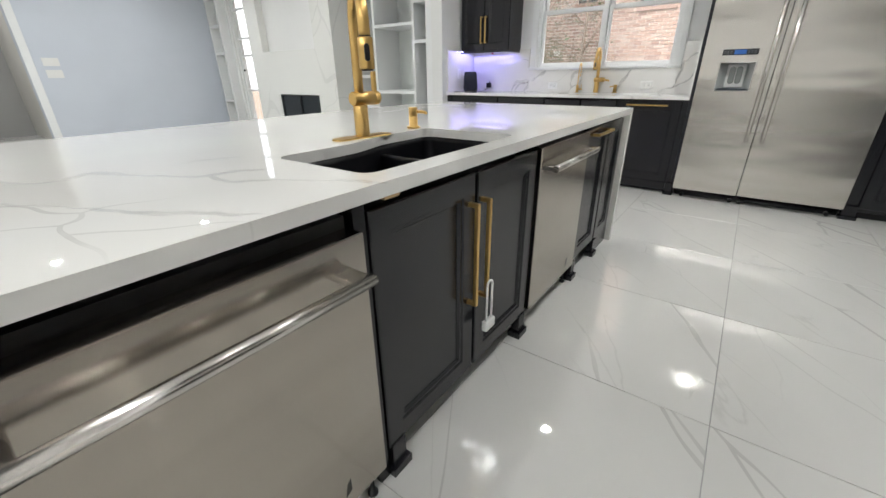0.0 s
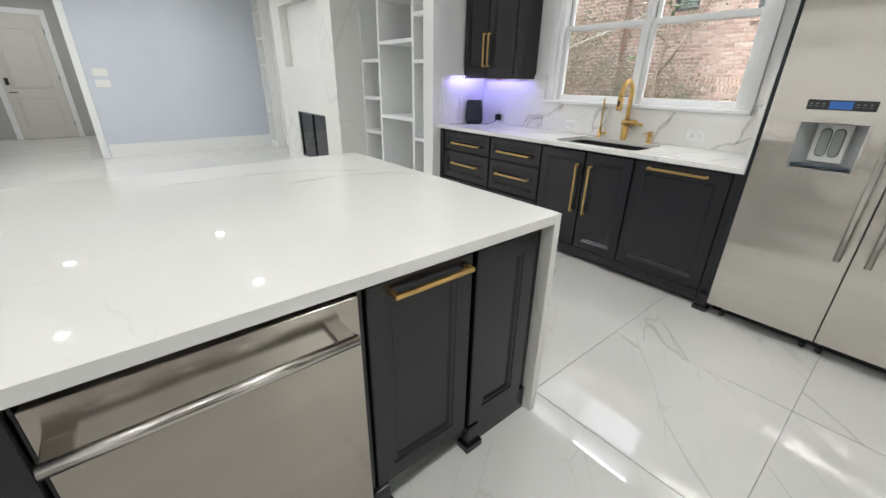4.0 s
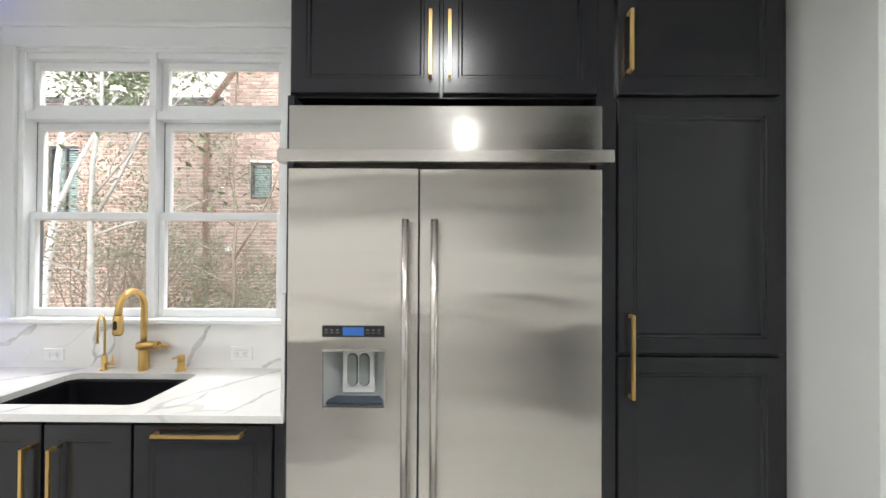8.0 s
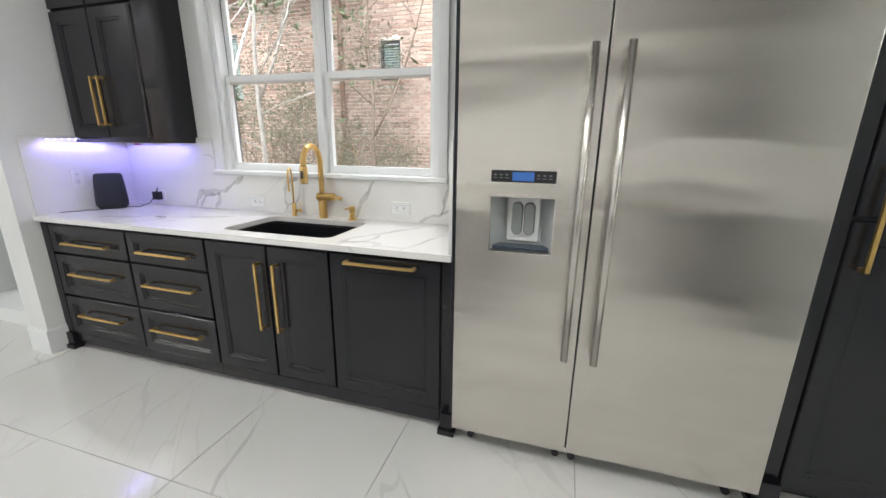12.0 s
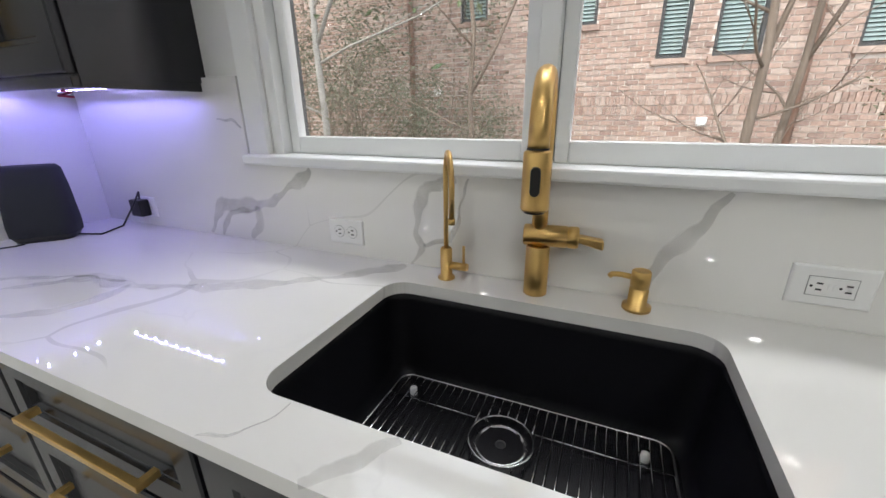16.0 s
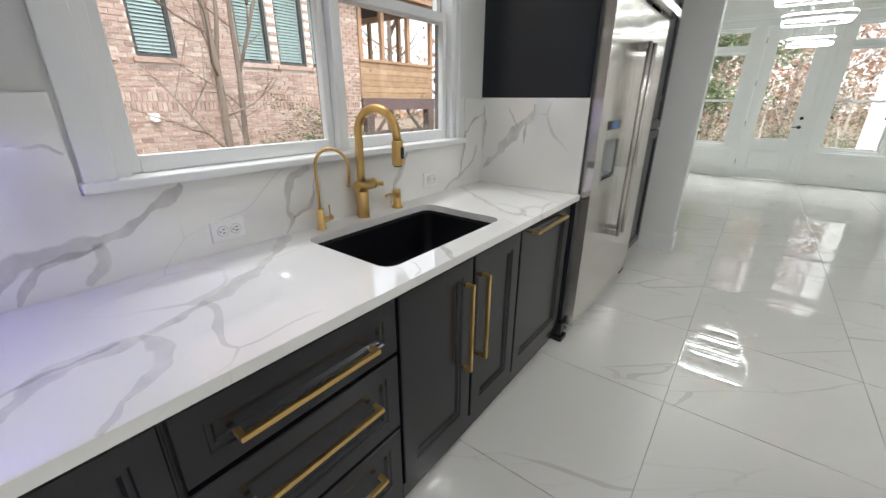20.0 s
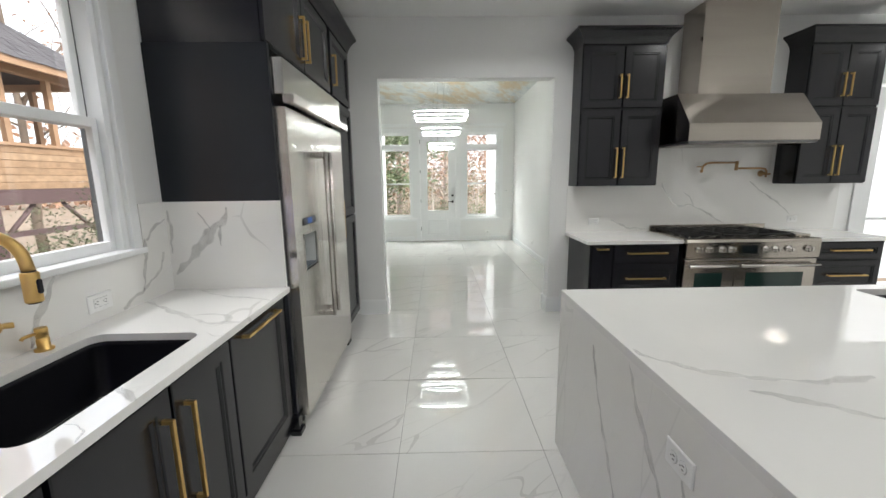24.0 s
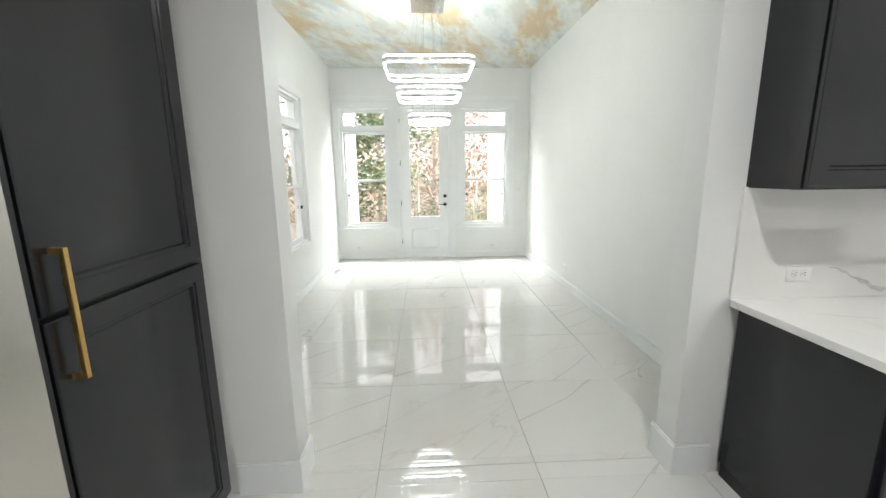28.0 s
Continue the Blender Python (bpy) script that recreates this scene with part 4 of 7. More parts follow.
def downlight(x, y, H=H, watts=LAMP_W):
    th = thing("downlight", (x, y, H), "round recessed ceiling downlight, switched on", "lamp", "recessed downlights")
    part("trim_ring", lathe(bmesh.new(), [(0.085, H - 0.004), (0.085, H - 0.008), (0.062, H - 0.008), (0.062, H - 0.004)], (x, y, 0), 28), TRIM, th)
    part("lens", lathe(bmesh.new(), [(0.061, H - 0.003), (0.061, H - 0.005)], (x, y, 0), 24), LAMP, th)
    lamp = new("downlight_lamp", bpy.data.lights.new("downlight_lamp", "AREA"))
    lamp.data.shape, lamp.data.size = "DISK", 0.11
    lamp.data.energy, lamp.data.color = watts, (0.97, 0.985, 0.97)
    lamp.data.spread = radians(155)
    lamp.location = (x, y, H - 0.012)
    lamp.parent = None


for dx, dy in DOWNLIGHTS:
    downlight(dx, dy, watts=LAMP_W * (0.28 if dy > 3.5 else 1.4 if dy < -1 else 1.5 if dy > 2.94 and dx > 0 else 0.6 if dx > 0 else 1.0))     # uneven watts by row are set to balance brightness, not by dimmers
for dx, dy in HALL_LIGHTS:
    downlight(dx, dy, 3.3, 8.0)

# ---- north counter ----
N = facing("S", 0, 4.52)          # body fronts at y 4.52, door faces at 4.50
GN = "charcoal cabinets along the window wall"
ZB, ZT = 0.0, CT - 0.032


def drawers(u0, u1, hw):
    mid = (u0 + u1) / 2
    out = []
    for z0, z1 in ((0.682, 0.868), (0.395, 0.672), (0.112, 0.385)):
        zh = z1 - 0.112 if z1 > 0.8 else (z0 + z1) / 2 + 0.02
        out.append(("drawer", u0 + 0.004, u1 - 0.004, z0, z1, ("h", mid - hw, mid + hw, zh)))
    return out


left_drawers = cabinet("drawer_cabinet", "charcoal three-drawer base cabinet with brass handles", N, -2.885, -2.150, ZB, ZT, 0.6, drawers(-2.82, -2.150, 0.19), GN, foot=0.1)
mid_drawers = cabinet("drawer_cabinet", "charcoal three-drawer base cabinet with brass handles", N, -2.149, -1.560, ZB, ZT, 0.6, drawers(-2.149, -1.560, 0.19), GN, foot=0.1)
sink_cab = cabinet("sink_cabinet", "charcoal two-door base cabinet under the window sink", N, -1.559, -0.785, ZB, 0.66, 0.6,
        [("door", -1.555, -1.158, 0.112, 0.868, ("v", 0.40, 0.775, -1.205)), ("door", -1.150, -0.788, 0.112, 0.868, ("v", 0.40, 0.775, -1.095))], GN, foot=0.1)
dw_cab = cabinet("dishwasher_cabinet", "charcoal panel-front dishwasher with one wide brass handle", N, -0.784, -0.205, ZB, ZT, 0.6,
        [("door", -0.781, -0.207, 0.112, 0.868, ("h", -0.685, -0.325, 0.832))], GN, foot=0.1)


def foot_block(x, y, dx, dy):
    bm = bmesh.new()
    bx(bm, x - dx, x + dx, y - dy, y + dy, 0.03, 0.115, 0.002)
    bx(bm, x - dx - 0.012, x + dx + 0.012, y - dy - 0.012, y + dy + 0.012, 0, 0.03, 0.002)
    return bm


def plinth_rail(x0, x1, y0, y1, z0=0.035, z1=0.108):
    """Bottom rail under the doors with a shallow arch cut along its lower edge."""
    return box(x0, x1, y0, y1, z0, z1, 0.002)


for th, xa, xb in ((left_drawers, -2.80, -2.15), (mid_drawers, -2.149, -1.56), (sink_cab, -1.559, -0.785), (dw_cab, -0.784, -0.21)):
    part("bottom_rail", plinth_rail(xa, xb, 4.507, 4.525), CAB, th)
part("foot", foot_block(-0.165, 4.49, 0.03, 0.02), CAB, dw_cab)
part("foot", foot_block(-2.84, 4.50, 0.03, 0.02), CAB, left_drawers)
part("filler_strip", box(-0.204, -0.158, 4.508, 4.56, 0.035, ZT - 0.001), CAB, dw_cab)
part("filler_strip", box(-2.886, -2.825, 4.501, 4.5195, 0.04, ZT - 0.001), CAB, left_drawers)

NSINK = rounded(-1.513, -0.826, 4.576, 5.004, 0.05)
north_top = solid("countertop", holed_slab([(-2.888, 4.474), (-0.157, 4.474), (-0.157, NW - 0.018), (-2.888, NW - 0.018)], [NSINK], CT - 0.03, CT), QUARTZ_CALM, (-1.5, 4.8, CT - 0.03),
      "white quartz countertop with grey veins and a sink cut-out", "countertop")
bm = bmesh.new()
bx(bm, -2.888, WIN[0] - 0.087, NW - 0.0175, NW - 0.0005, CT + 0.0005, 1.405)
bx(bm, WIN[0] - 0.087, WIN[1] + 0.067, NW - 0.0175, NW - 0.0005, CT + 0.0005, WIN[2] - 0.03)
bx(bm, WIN[1] + 0.067, -0.172, NW - 0.0175, NW - 0.0005, CT + 0.0005, 1.405)
splash_north = structure("backsplash_north", bm, QUARTZ_CALM, "white quartz backsplash with grey veins behind the sink", "backsplash")
structure("backsplash_wing", box(-2.889, -2.874, 4.49, NW - 0.0178, CT + 0.0005, 1.405), QUARTZ_CALM, "white quartz side splash on the end wall", "backsplash")
splash_side = structure("backsplash_side", box(-0.172, -0.1575, 4.485, NW - 0.001, CT + 0.0005, 1.405), QUARTZ_CALM, "white quartz side splash against the fridge panel", "backsplash")


def vein(parent, face, width, pts, lift):
    """A grey vein that wanders along a line on one face of a slab, swelling and thinning; soft at its edges."""
    rng = random.Random(int(abs(pts[0][0] * 1000) + abs(pts[-1][1] * 100)))
    ps = [Vector((*p, 0)) for p in pts]
    ps = [ps[0] * 2 - ps[1]] + ps + [ps[-1] * 2 - ps[-2]]
    way = []
    for a, b, c, d in zip(ps, ps[1:], ps[2:], ps[3:]):
        n = max(2, int((c - b).length / 0.012))
        for k in range(n):
            f = k / n
            way.append(0.5 * (2 * b + (c - a) * f + (2 * a - 5 * b + 4 * c - d) * f * f + (3 * b - a - 3 * c + d) * f ** 3))
    way.append(ps[-2])
    bm = bmesh.new()
    lay_v = bm.verts.layers.float.new("vein")
    phase = [rng.uniform(0, math.tau) for _ in range(4)]
    rows = []
    for k, p in enumerate(way):
        t = (way[min(k + 1, len(way) - 1)] - way[max(k - 1, 0)]).normalized()
        side = Vector((-t.y, t.x, 0))
        p = p + side * (0.004 * math.sin(k * 0.53 + phase[0]) + 0.0025 * math.sin(k * 1.31 + phase[1]))
        w = 1.25 * width * (0.72 + 0.30 * math.sin(k * 0.21 + phase[2]) + 0.18 * math.sin(k * 0.67 + phase[3])) * min(1, 0.45 + 0.15 * min(k, len(way) - 1 - k))
        row = []
        for f, v in ((-0.75, 0.0), (-0.42, 0.55), (-0.2, 0.75), (0.05, 0.6), (0.3, 0.75), (0.48, 0.6), (0.75, 0.0)):
            u = p + side * w * f
            vert = bm.verts.new({"top": (u.x, u.y, lift), "north": (u.x, lift, u.y), "east": (lift, u.x, u.y)}[face])
            vert[lay_v] = v
            row.append(vert)
        rows.append(row)
    for a, c in zip(rows, rows[1:]):
        for j in range(len(a) - 1):
            bm.faces.new((a[j], a[j + 1], c[j + 1], c[j]))
    ob = part("vein", bm, VEIN, parent)
    ob.visible_shadow = False


for k, (w, pts) in enumerate((
        (0.036, ((-1.53, 5.10), (-1.61, 5.01), (-1.70, 4.93), (-1.80, 4.86), (-1.91, 4.80), (-2.02, 4.76), (-2.12, 4.73), (-2.21, 4.74), (-2.28, 4.69), (-2.36, 4.60))),
        (0.026, ((-2.10, 4.74), (-2.08, 4.66), (-2.12, 4.58), (-2.19, 4.52), (-2.23, 4.475))),
        (0.016, ((-2.13, 4.74), (-2.25, 4.73), (-2.38, 4.67), (-2.50, 4.60))),
        (0.024, ((-0.41, 5.10), (-0.47, 5.0), (-0.55, 4.89), (-0.63, 4.76), (-0.70, 4.66), (-0.73, 4.58), (-0.72, 4.53), (-0.72, 4.475))),
        (0.022, ((-0.63, 4.74), (-0.605, 4.66), (-0.64, 4.58), (-0.71, 4.52))),
        (0.014, ((-0.20, 4.95), (-0.29, 4.82), (-0.34, 4.70), (-0.37, 4.57), (-0.42, 4.475))),
        (0.007, ((-0.83, 4.565), (-0.86, 4.52), (-0.87, 4.475))), (0.020, ((-1.25, 4.57), (-1.30, 4.51), (-1.33, 4.475))), (0.007, ((-1.43, 4.57), (-1.45, 4.50), (-1.50, 4.475))))):
    vein(north_top, "top", w, pts, CT + 0.0004 + 0.00015 * k)
for k, (w, pts) in enumerate((
        (0.032, ((-1.83, 1.155), (-1.89, 1.11), (-1.96, 1.07), (-2.04, 1.035), (-2.13, 1.03), (-2.21, 1.02), (-2.26, 0.97), (-2.29, 0.92))),
        (0.026, ((-2.06, 1.03), (-2.055, 0.99), (-2.075, 0.95), (-2.10, 0.92))), (0.014, ((-2.05, 1.02), (-2.13, 1.012), (-2.20, 0.975), (-2.24, 0.92))),
        (0.024, ((-1.39, 1.155), (-1.46, 1.125), (-1.495, 1.06), (-1.50, 1.0), (-1.48, 0.96), (-1.52, 0.92))), (0.012, ((-1.36, 1.155), (-1.375, 1.08), (-1.41, 1.0), (-1.48, 0.97))),
        (0.021, ((-0.835, 1.155), (-0.87, 1.10), (-0.91, 1.04), (-0.95, 0.97), (-0.97, 0.92))), (0.018, ((-0.34, 1.23), (-0.365, 1.10), (-0.40, 0.98), (-0.47, 0.955), (-0.54, 0.925))),
        (0.020, ((-0.22, 1.14), (-0.25, 1.07), (-0.33, 1.01), (-0.40, 0.975))), (0.022, ((-0.18, 1.31), (-0.25, 1.29), (-0.335, 1.22))), (0.008, ((-2.16, 1.285), (-2.10, 1.29), (-2.065, 1.265))))):
    vein(splash_north, "north", w, pts, NW - 0.0179 - 0.00015 * k)
for k, (w, pts) in enumerate((
        (0.040, ((4.77, 1.37), (4.80, 1.30), (4.86, 1.25), (4.92, 1.18), (5.0, 1.09), (5.09, 1.0))), (0.012, ((4.93, 1.35), (4.90, 1.29), (4.87, 1.25))),
        (0.014, ((4.82, 1.27), (4.83, 1.21), (4.82, 1.16))), (0.012, ((5.095, 1.36), (5.09, 1.22), (5.10, 1.12))))):
    vein(splash_side, "east", w, pts, -0.1724 - 0.00015 * k)


def sink(name, outline, z, depth, label):
    th = thing(name, (sum(p[0] for p in outline) / len(outline), sum(p[1] for p in outline) / len(outline), z - depth), label, "sink")
    part("basin", bowl(outline, z, depth), SINK, th)
    return th


def drain(th, x, y, z, r=0.055):
    bm = lathe(bmesh.new(), [(r, z + 0.001), (r, z + 0.005), (r * 0.86, z + 0.006), (r * 0.8, z - 0.004)], (x, y, 0), 28)
    p = part("drain_ring", bm, CHROME, th, "steel drain ring")
    bm = lathe(bmesh.new(), [(r * 0.8, z + 0.0012), (r * 0.74, z - 0.002), (r * 0.55, z - 0.003), (r * 0.22, z - 0.002), (r * 0.2, z + 0.004), (r * 0.08, z + 0.006)], (x, y, 0), 24)
    part("strainer", bm, BLACK, p, "dark drain strainer")


ns = sink("undermount_sink", NSINK, CT - 0.031, 0.225, "black composite undermount sink below the window")
drain(ns, -1.19, 4.855, CT - 0.257)


def sink_grid(x0, x1, y0, y1, z):
    th = thing("sink_grid", ((x0 + x1) / 2, (y0 + y1) / 2, z), "stainless wire rack on the sink floor with a round drain opening", "sink rack")
    cx, cy, r = -1.19, 4.855, 0.066
    ring = rounded(x0, x1, y0, y1, 0.03, 6)
    part("rim", tube(bmesh.new(), [(x, y, z) for x, y in ring], 0.0032, 8, True), CHROME, th)
    part("drain_loop", tube(bmesh.new(), [(cx + r * math.cos(a * math.tau / 24), cy + r * math.sin(a * math.tau / 24), z + 0.002) for a in range(24)], 0.003, 8, True), CHROME, th)
    n = 30
    for k in range(1, n):
        x = x0 + (x1 - x0) * k / n
        spans = [(y0, y1)]
        if abs(x - cx) < r:
            hh = math.sqrt(r * r - (x - cx) ** 2)
            spans = [(y0, cy - hh), (cy + hh, y1)]
        for a, c in spans:
            part("wire", tube(bmesh.new(), [(x, a, z), (x, c, z)], 0.0018, 5), CHROME, th)
    for y in (y0 + 0.075, y1 - 0.075):
        for a, c in ((x0, cx - r * 0.6), (cx + r * 0.6, x1)):
            part("cross_wire", tube(bmesh.new(), [(a, y, z - 0.004), (c, y, z - 0.004)], 0.0024, 6), CHROME, th)
    for x in (x0 + 0.05, x1 - 0.05):
        for y in (y0 + 0.05, y1 - 0.05):
            part("rubber_foot", lathe(bmesh.new(), [(0.007, z - 0.017), (0.009, z - 0.01), (0.008, z + 0.006), (0.004, z + 0.009)], (x, y, 0), 10), PLASTIC, th, "white rubber foot")


sink_grid(-1.475, -0.872, 4.63, 4.975, CT - 0.243)


def arc(cx, cz, r, a0, a1, n):
    return [(cx + r * math.cos(radians(a0 + (a1 - a0) * k / n)), cz + r * math.sin(radians(a0 + (a1 - a0) * k / n))) for k in range(n + 1)]


def pull_down_faucet(name, at, heading, label, lever_side, upright_lever, plate, vz=0.172, swivel=0.0, r=0.098, zc=0.349, drop=0.030, head=0.090):
    """High-arc tap: plate, body, side valve with lever, arched spout and spray head with a black button."""
    th = thing(name, at, label, "faucet")
    x, y, z = at
    m = Matrix.Translation(at) @ Matrix.Rotation(radians(heading), 4, "Z")     # local +x is the way of the spout

    ms = m @ Matrix.Rotation(radians(swivel), 4, "Z")                          # the spout turns on the body

    def put(nm, bm, mat, parent=th, lab=""):
        return part(nm, moved(bm, m), mat, parent, lab)
    z0 = 0.0
    if plate:
        bm = bmesh.new()
        ring = rounded(-0.032, 0.032, -0.125, 0.125, 0.0319, 10)
        lo = [bm.verts.new((p, q, 0)) for p, q in ring]
        hi = [bm.verts.new((p * 0.97, q * 0.99, 0.006)) for p, q in ring]
        k = len(ring)
        for j in range(k):
            bm.faces.new((lo[j], lo[(j + 1) % k], hi[(j + 1) % k], hi[j]))
        bm.faces.new(hi)
        bm.faces.new(lo[::-1])
        put("escutcheon", bm, BRASS, th, "oval brass deck plate")
        z0 = 0.005
    put("body", lathe(bmesh.new(), [(0.026, z0), (0.026, 0.004 + z0), (0.0255, vz - 0.024), (0.024, vz - 0.022)], n=24), BRASS)
    rx = Matrix.Rotation(radians(-90 * lever_side), 3, "X")
    put("valve", lathe(bmesh.new(), [(0.021, -0.032), (0.0235, -0.028), (0.0235, 0.058), (0.0215, 0.0585), (0.0215, 0.061), (0.0235, 0.0615), (0.0235, 0.078), (0.021, 0.082)], (0, 0, vz), 24, rx), BRASS)
    s = lever_side
    bm = bmesh.new()
    if upright_lever:
        bx(bm, -0.012, 0.010, s * 0.068 - 0.005, s * 0.068 + 0.005, vz + 0.018, vz + 0.088, 0.003)
    else:
        bx(bm, -0.012, 0.012, min(s * 0.078, s * 0.132), max(s * 0.078, s * 0.132), -0.010, 0.009, 0.004)
        for v in bm.verts:
            v.co.z = vz + v.co.z * (1.1 if abs(v.co.y) > 0.11 else 0.8) - 0.20 * (abs(v.co.y) - 0.078)
    put("lever", bm, BRASS)
    pts = [(0, 0, vz - 0.022), (0, 0, 0.2), (0, 0, zc - 0.006)] + [(r + p, 0, q) for p, q in arc(0, zc, r, 180, 8, 20)]
    end = pts[-1]
    pts.append((end[0] + 0.004, 0, end[2] - drop))
    part("spout", moved(tube(bmesh.new(), pts, 0.0165, 16), ms), BRASS, th)
    tip = Vector(pts[-1])
    hd = part("spray_head", moved(lathe(bmesh.new(), [(0.0165, 0.001), (0.0205, -0.001), (0.0220, -0.003), (0.0224, -head), (0.0205, -head - 0.004)], tip, 20), ms), BRASS, th)
    bm = bmesh.new()
    ring = rounded(-0.0085, 0.0085, -0.024, 0.024, 0.0084, 6)
    lo = [bm.verts.new((tip[0] + 0.018, p, tip[2] - head / 2 + q)) for p, q in ring]
    hi = [bm.verts.new((tip[0] + 0.0255, p * 0.85, tip[2] - head / 2 + q * 0.93)) for p, q in ring]
    k = len(ring)
    for j in range(k):
        bm.faces.new((lo[j], lo[(j + 1) % k], hi[(j + 1) % k], hi[j]))
    bm.faces.new(hi)
    bm.faces.new(lo[::-1])
    part("spray_button", moved(bm, ms), BLACK, hd, "black spray button")
    part("nozzle", moved(lathe(bmesh.new(), [(0.0175, -head - 0.0045), (0.016, -head - 0.008)], tip, 18), ms), BLACK, hd)
    part("seal", moved(lathe(bmesh.new(), [(0.0172, 0.0015), (0.0172, 0.004)], tip, 18), ms), BLACK, hd)
    return th


pull_down_faucet("kitchen_faucet", (-1.177, 5.064, CT), -84, "brushed brass pull-down faucet over the black sink", 1, False, False, 0.136)


def water_tap(at, heading):
    th = thing("drinking_water_faucet", at, "slim brushed brass drinking water faucet beside the main faucet", "faucet")
    m = Matrix.Translation(at) @ Matrix.Rotation(radians(heading), 4, "Z")
    part("base", moved(lathe(bmesh.new(), [(0.021, 0), (0.021, 0.005), (0.0145, 0.006), (0.0145, 0.075), (0.012, 0.08)], n=20), m), BRASS, th)
    r = 0.066
    pts = [(0, 0, 0.078), (0, 0, 0.15), (0, 0, 0.24)] + [(r + p, 0, q) for p, q in arc(0, 0.244, r, 180, -12, 16)]
    pts.append((pts[-1][0] - 0.003, 0, pts[-1][2] - 0.045))
    part("spout", moved(tube(bmesh.new(), pts, 0.0058, 12), m), BRASS, th)
    part("outlet_tip", moved(tube(bmesh.new(), [pts[-1], (pts[-1][0], 0, pts[-1][2] - 0.012)], 0.0075, 12), m), BRASS, th)
    side = Matrix.Rotation(radians(42 - heading), 4, "Z")
    bm = tube(bmesh.new(), [(0.01, 0, 0.035), (0.055, 0, 0.035)], 0.0095, 14)
    tube(bm, [(0.045, 0, 0.04), (0.045, 0, 0.088)], 0.0032, 8)
    part("lever", moved(bm, Matrix.Translation(at)), BRASS, th)


water_tap((-1.395, 5.064, CT), -62)


def soap_pump(name, at, heading, label):
    th = thing(name, at, label, "soap dispenser")
    m = Matrix.Translation(at) @ Matrix.Rotation(radians(heading), 4, "Z")
    part("base", moved(lathe(bmesh.new(), [(0.028, 0), (0.028, 0.008), (0.0185, 0.0095), (0.0185, 0.045), (0.0165, 0.046), (0.0165, 0.05), (0.0185, 0.051), (0.0185, 0.082), (0.016, 0.085)], n=22), m), BRASS, th)
    part("nozzle", moved(tube(bmesh.new(), [(0.01, 0, 0.067), (0.04, 0, 0.067), (0.055, 0, 0.064), (0.06, 0, 0.058)], 0.006, 10), m), BRASS, th)
    return th


soap_pump("soap_dispenser", (-0.968, 5.064, CT), 165, "brushed brass soap dispenser beside the sink")


def outlet(at, side, double=False, label="white double power outlet on the quartz backsplash", upright=False, w=None, h=None, insert=False):
    """Wall plate with two round sockets, or two in one rectangular insert; side: the way it faces."""
    th = thing("power_outlet", at, label, "power outlet", "power outlets")
    w, h = w or (0.13 if double else 0.115), h or 0.072
    if side == "S":
        m = Matrix(((1, 0, 0, at[0]), (0, -1, 0, at[1]), (0, 0, 1, at[2]), (0, 0, 0, 1)))
    elif side == "W":
        m = Matrix(((0, -1, 0, at[0]), (-1, 0, 0, at[1]), (0, 0, 1, at[2]), (0, 0, 0, 1)))
    elif side == "N":
        m = Matrix(((-1, 0, 0, at[0]), (0, 1, 0, at[1]), (0, 0, 1, at[2]), (0, 0, 0, 1)))
    else:
        m = Matrix(((0, 1, 0, at[0]), (1, 0, 0, at[1]), (0, 0, 1, at[2]), (0, 0, 0, 1)))
    if upright:
        w, h = h, w
    pl = part("cover_plate", moved(ring_panel(bmesh.new(), -w / 2, w / 2, -h / 2, h / 2, [(0, 0), (0.001, 0.004), (0.004, 0.006)]), m), PLASTIC, th)
    if insert:
        # raised grey plate paints the shadow line around the insert
        part("recess", moved(box(-0.036, 0.036, 0.0052, 0.0063, -0.0195, 0.0195), m), SHADOW_LINE, th)
        body = part("socket", moved(box(-0.0345, 0.0345, 0.0055, 0.0078, -0.018, 0.018, 0.001), m), PLASTIC, th)
        for o in (-0.0035, 0.0035):
            part("test_button", moved(box(o - 0.0026, o + 0.0026, 0.0077, 0.009, -0.006, 0.006, 0.0004), m), PLASTIC, body)
    for s in (-1, 1):
        cu, cz = (0, s * 0.021) if upright else (s * 0.021, 0)
        if insert:
            sk = body
        else:
            # raised grey disc paints the shadow line around each socket
            part("socket_gap", moved(lathe(bmesh.new(), [(0.0178, 0.0052), (0.0178, 0.0063)], (cu, 0, cz), 18, Matrix.Rotation(radians(-90), 3, "X")), m), SHADOW_LINE, th)
            sk = part("socket", moved(lathe(bmesh.new(), [(0.0165, 0.0055), (0.0165, 0.0075), (0.015, 0.008)], (cu, 0, cz), 18, Matrix.Rotation(radians(-90), 3, "X")), m), PLASTIC, th)
        for o in (-0.006, 0.006):
            if upright:
                b = box(cu + o - 0.0016, cu + o + 0.0016, 0.0078, 0.0086, cz - 0.002, cz + 0.007)
            else:
                b = box(cu - 0.002, cu + 0.007, 0.0078, 0.0086, cz + o - 0.0016, cz + o + 0.0016)
            part("slot", moved(b, m), BLACK, sk)
        pin = Matrix.Rotation(radians(-90), 3, "X")
        gu, gz = (cu, cz - 0.009) if upright else (cu - 0.009, cz)
        part("earth_slot", moved(lathe(bmesh.new(), [(0.0024, 0.0078), (0.0024, 0.0086)], (gu, 0, gz), 10, pin), m), BLACK, sk)
    return th


outlet((-1.722, NW - 0.0176, 0.985), "S")
outlet((-0.658, NW - 0.0176, 0.997), "S", True, "white power outlet with test buttons on the quartz backsplash", w=0.125, h=0.078, insert=True)
outlet((-2.8738, 4.75, 1.13), "E", False, "white switch plate on the quartz side splash", True)
outlet((-2.62, NW - 0.0176, 0.985), "S")


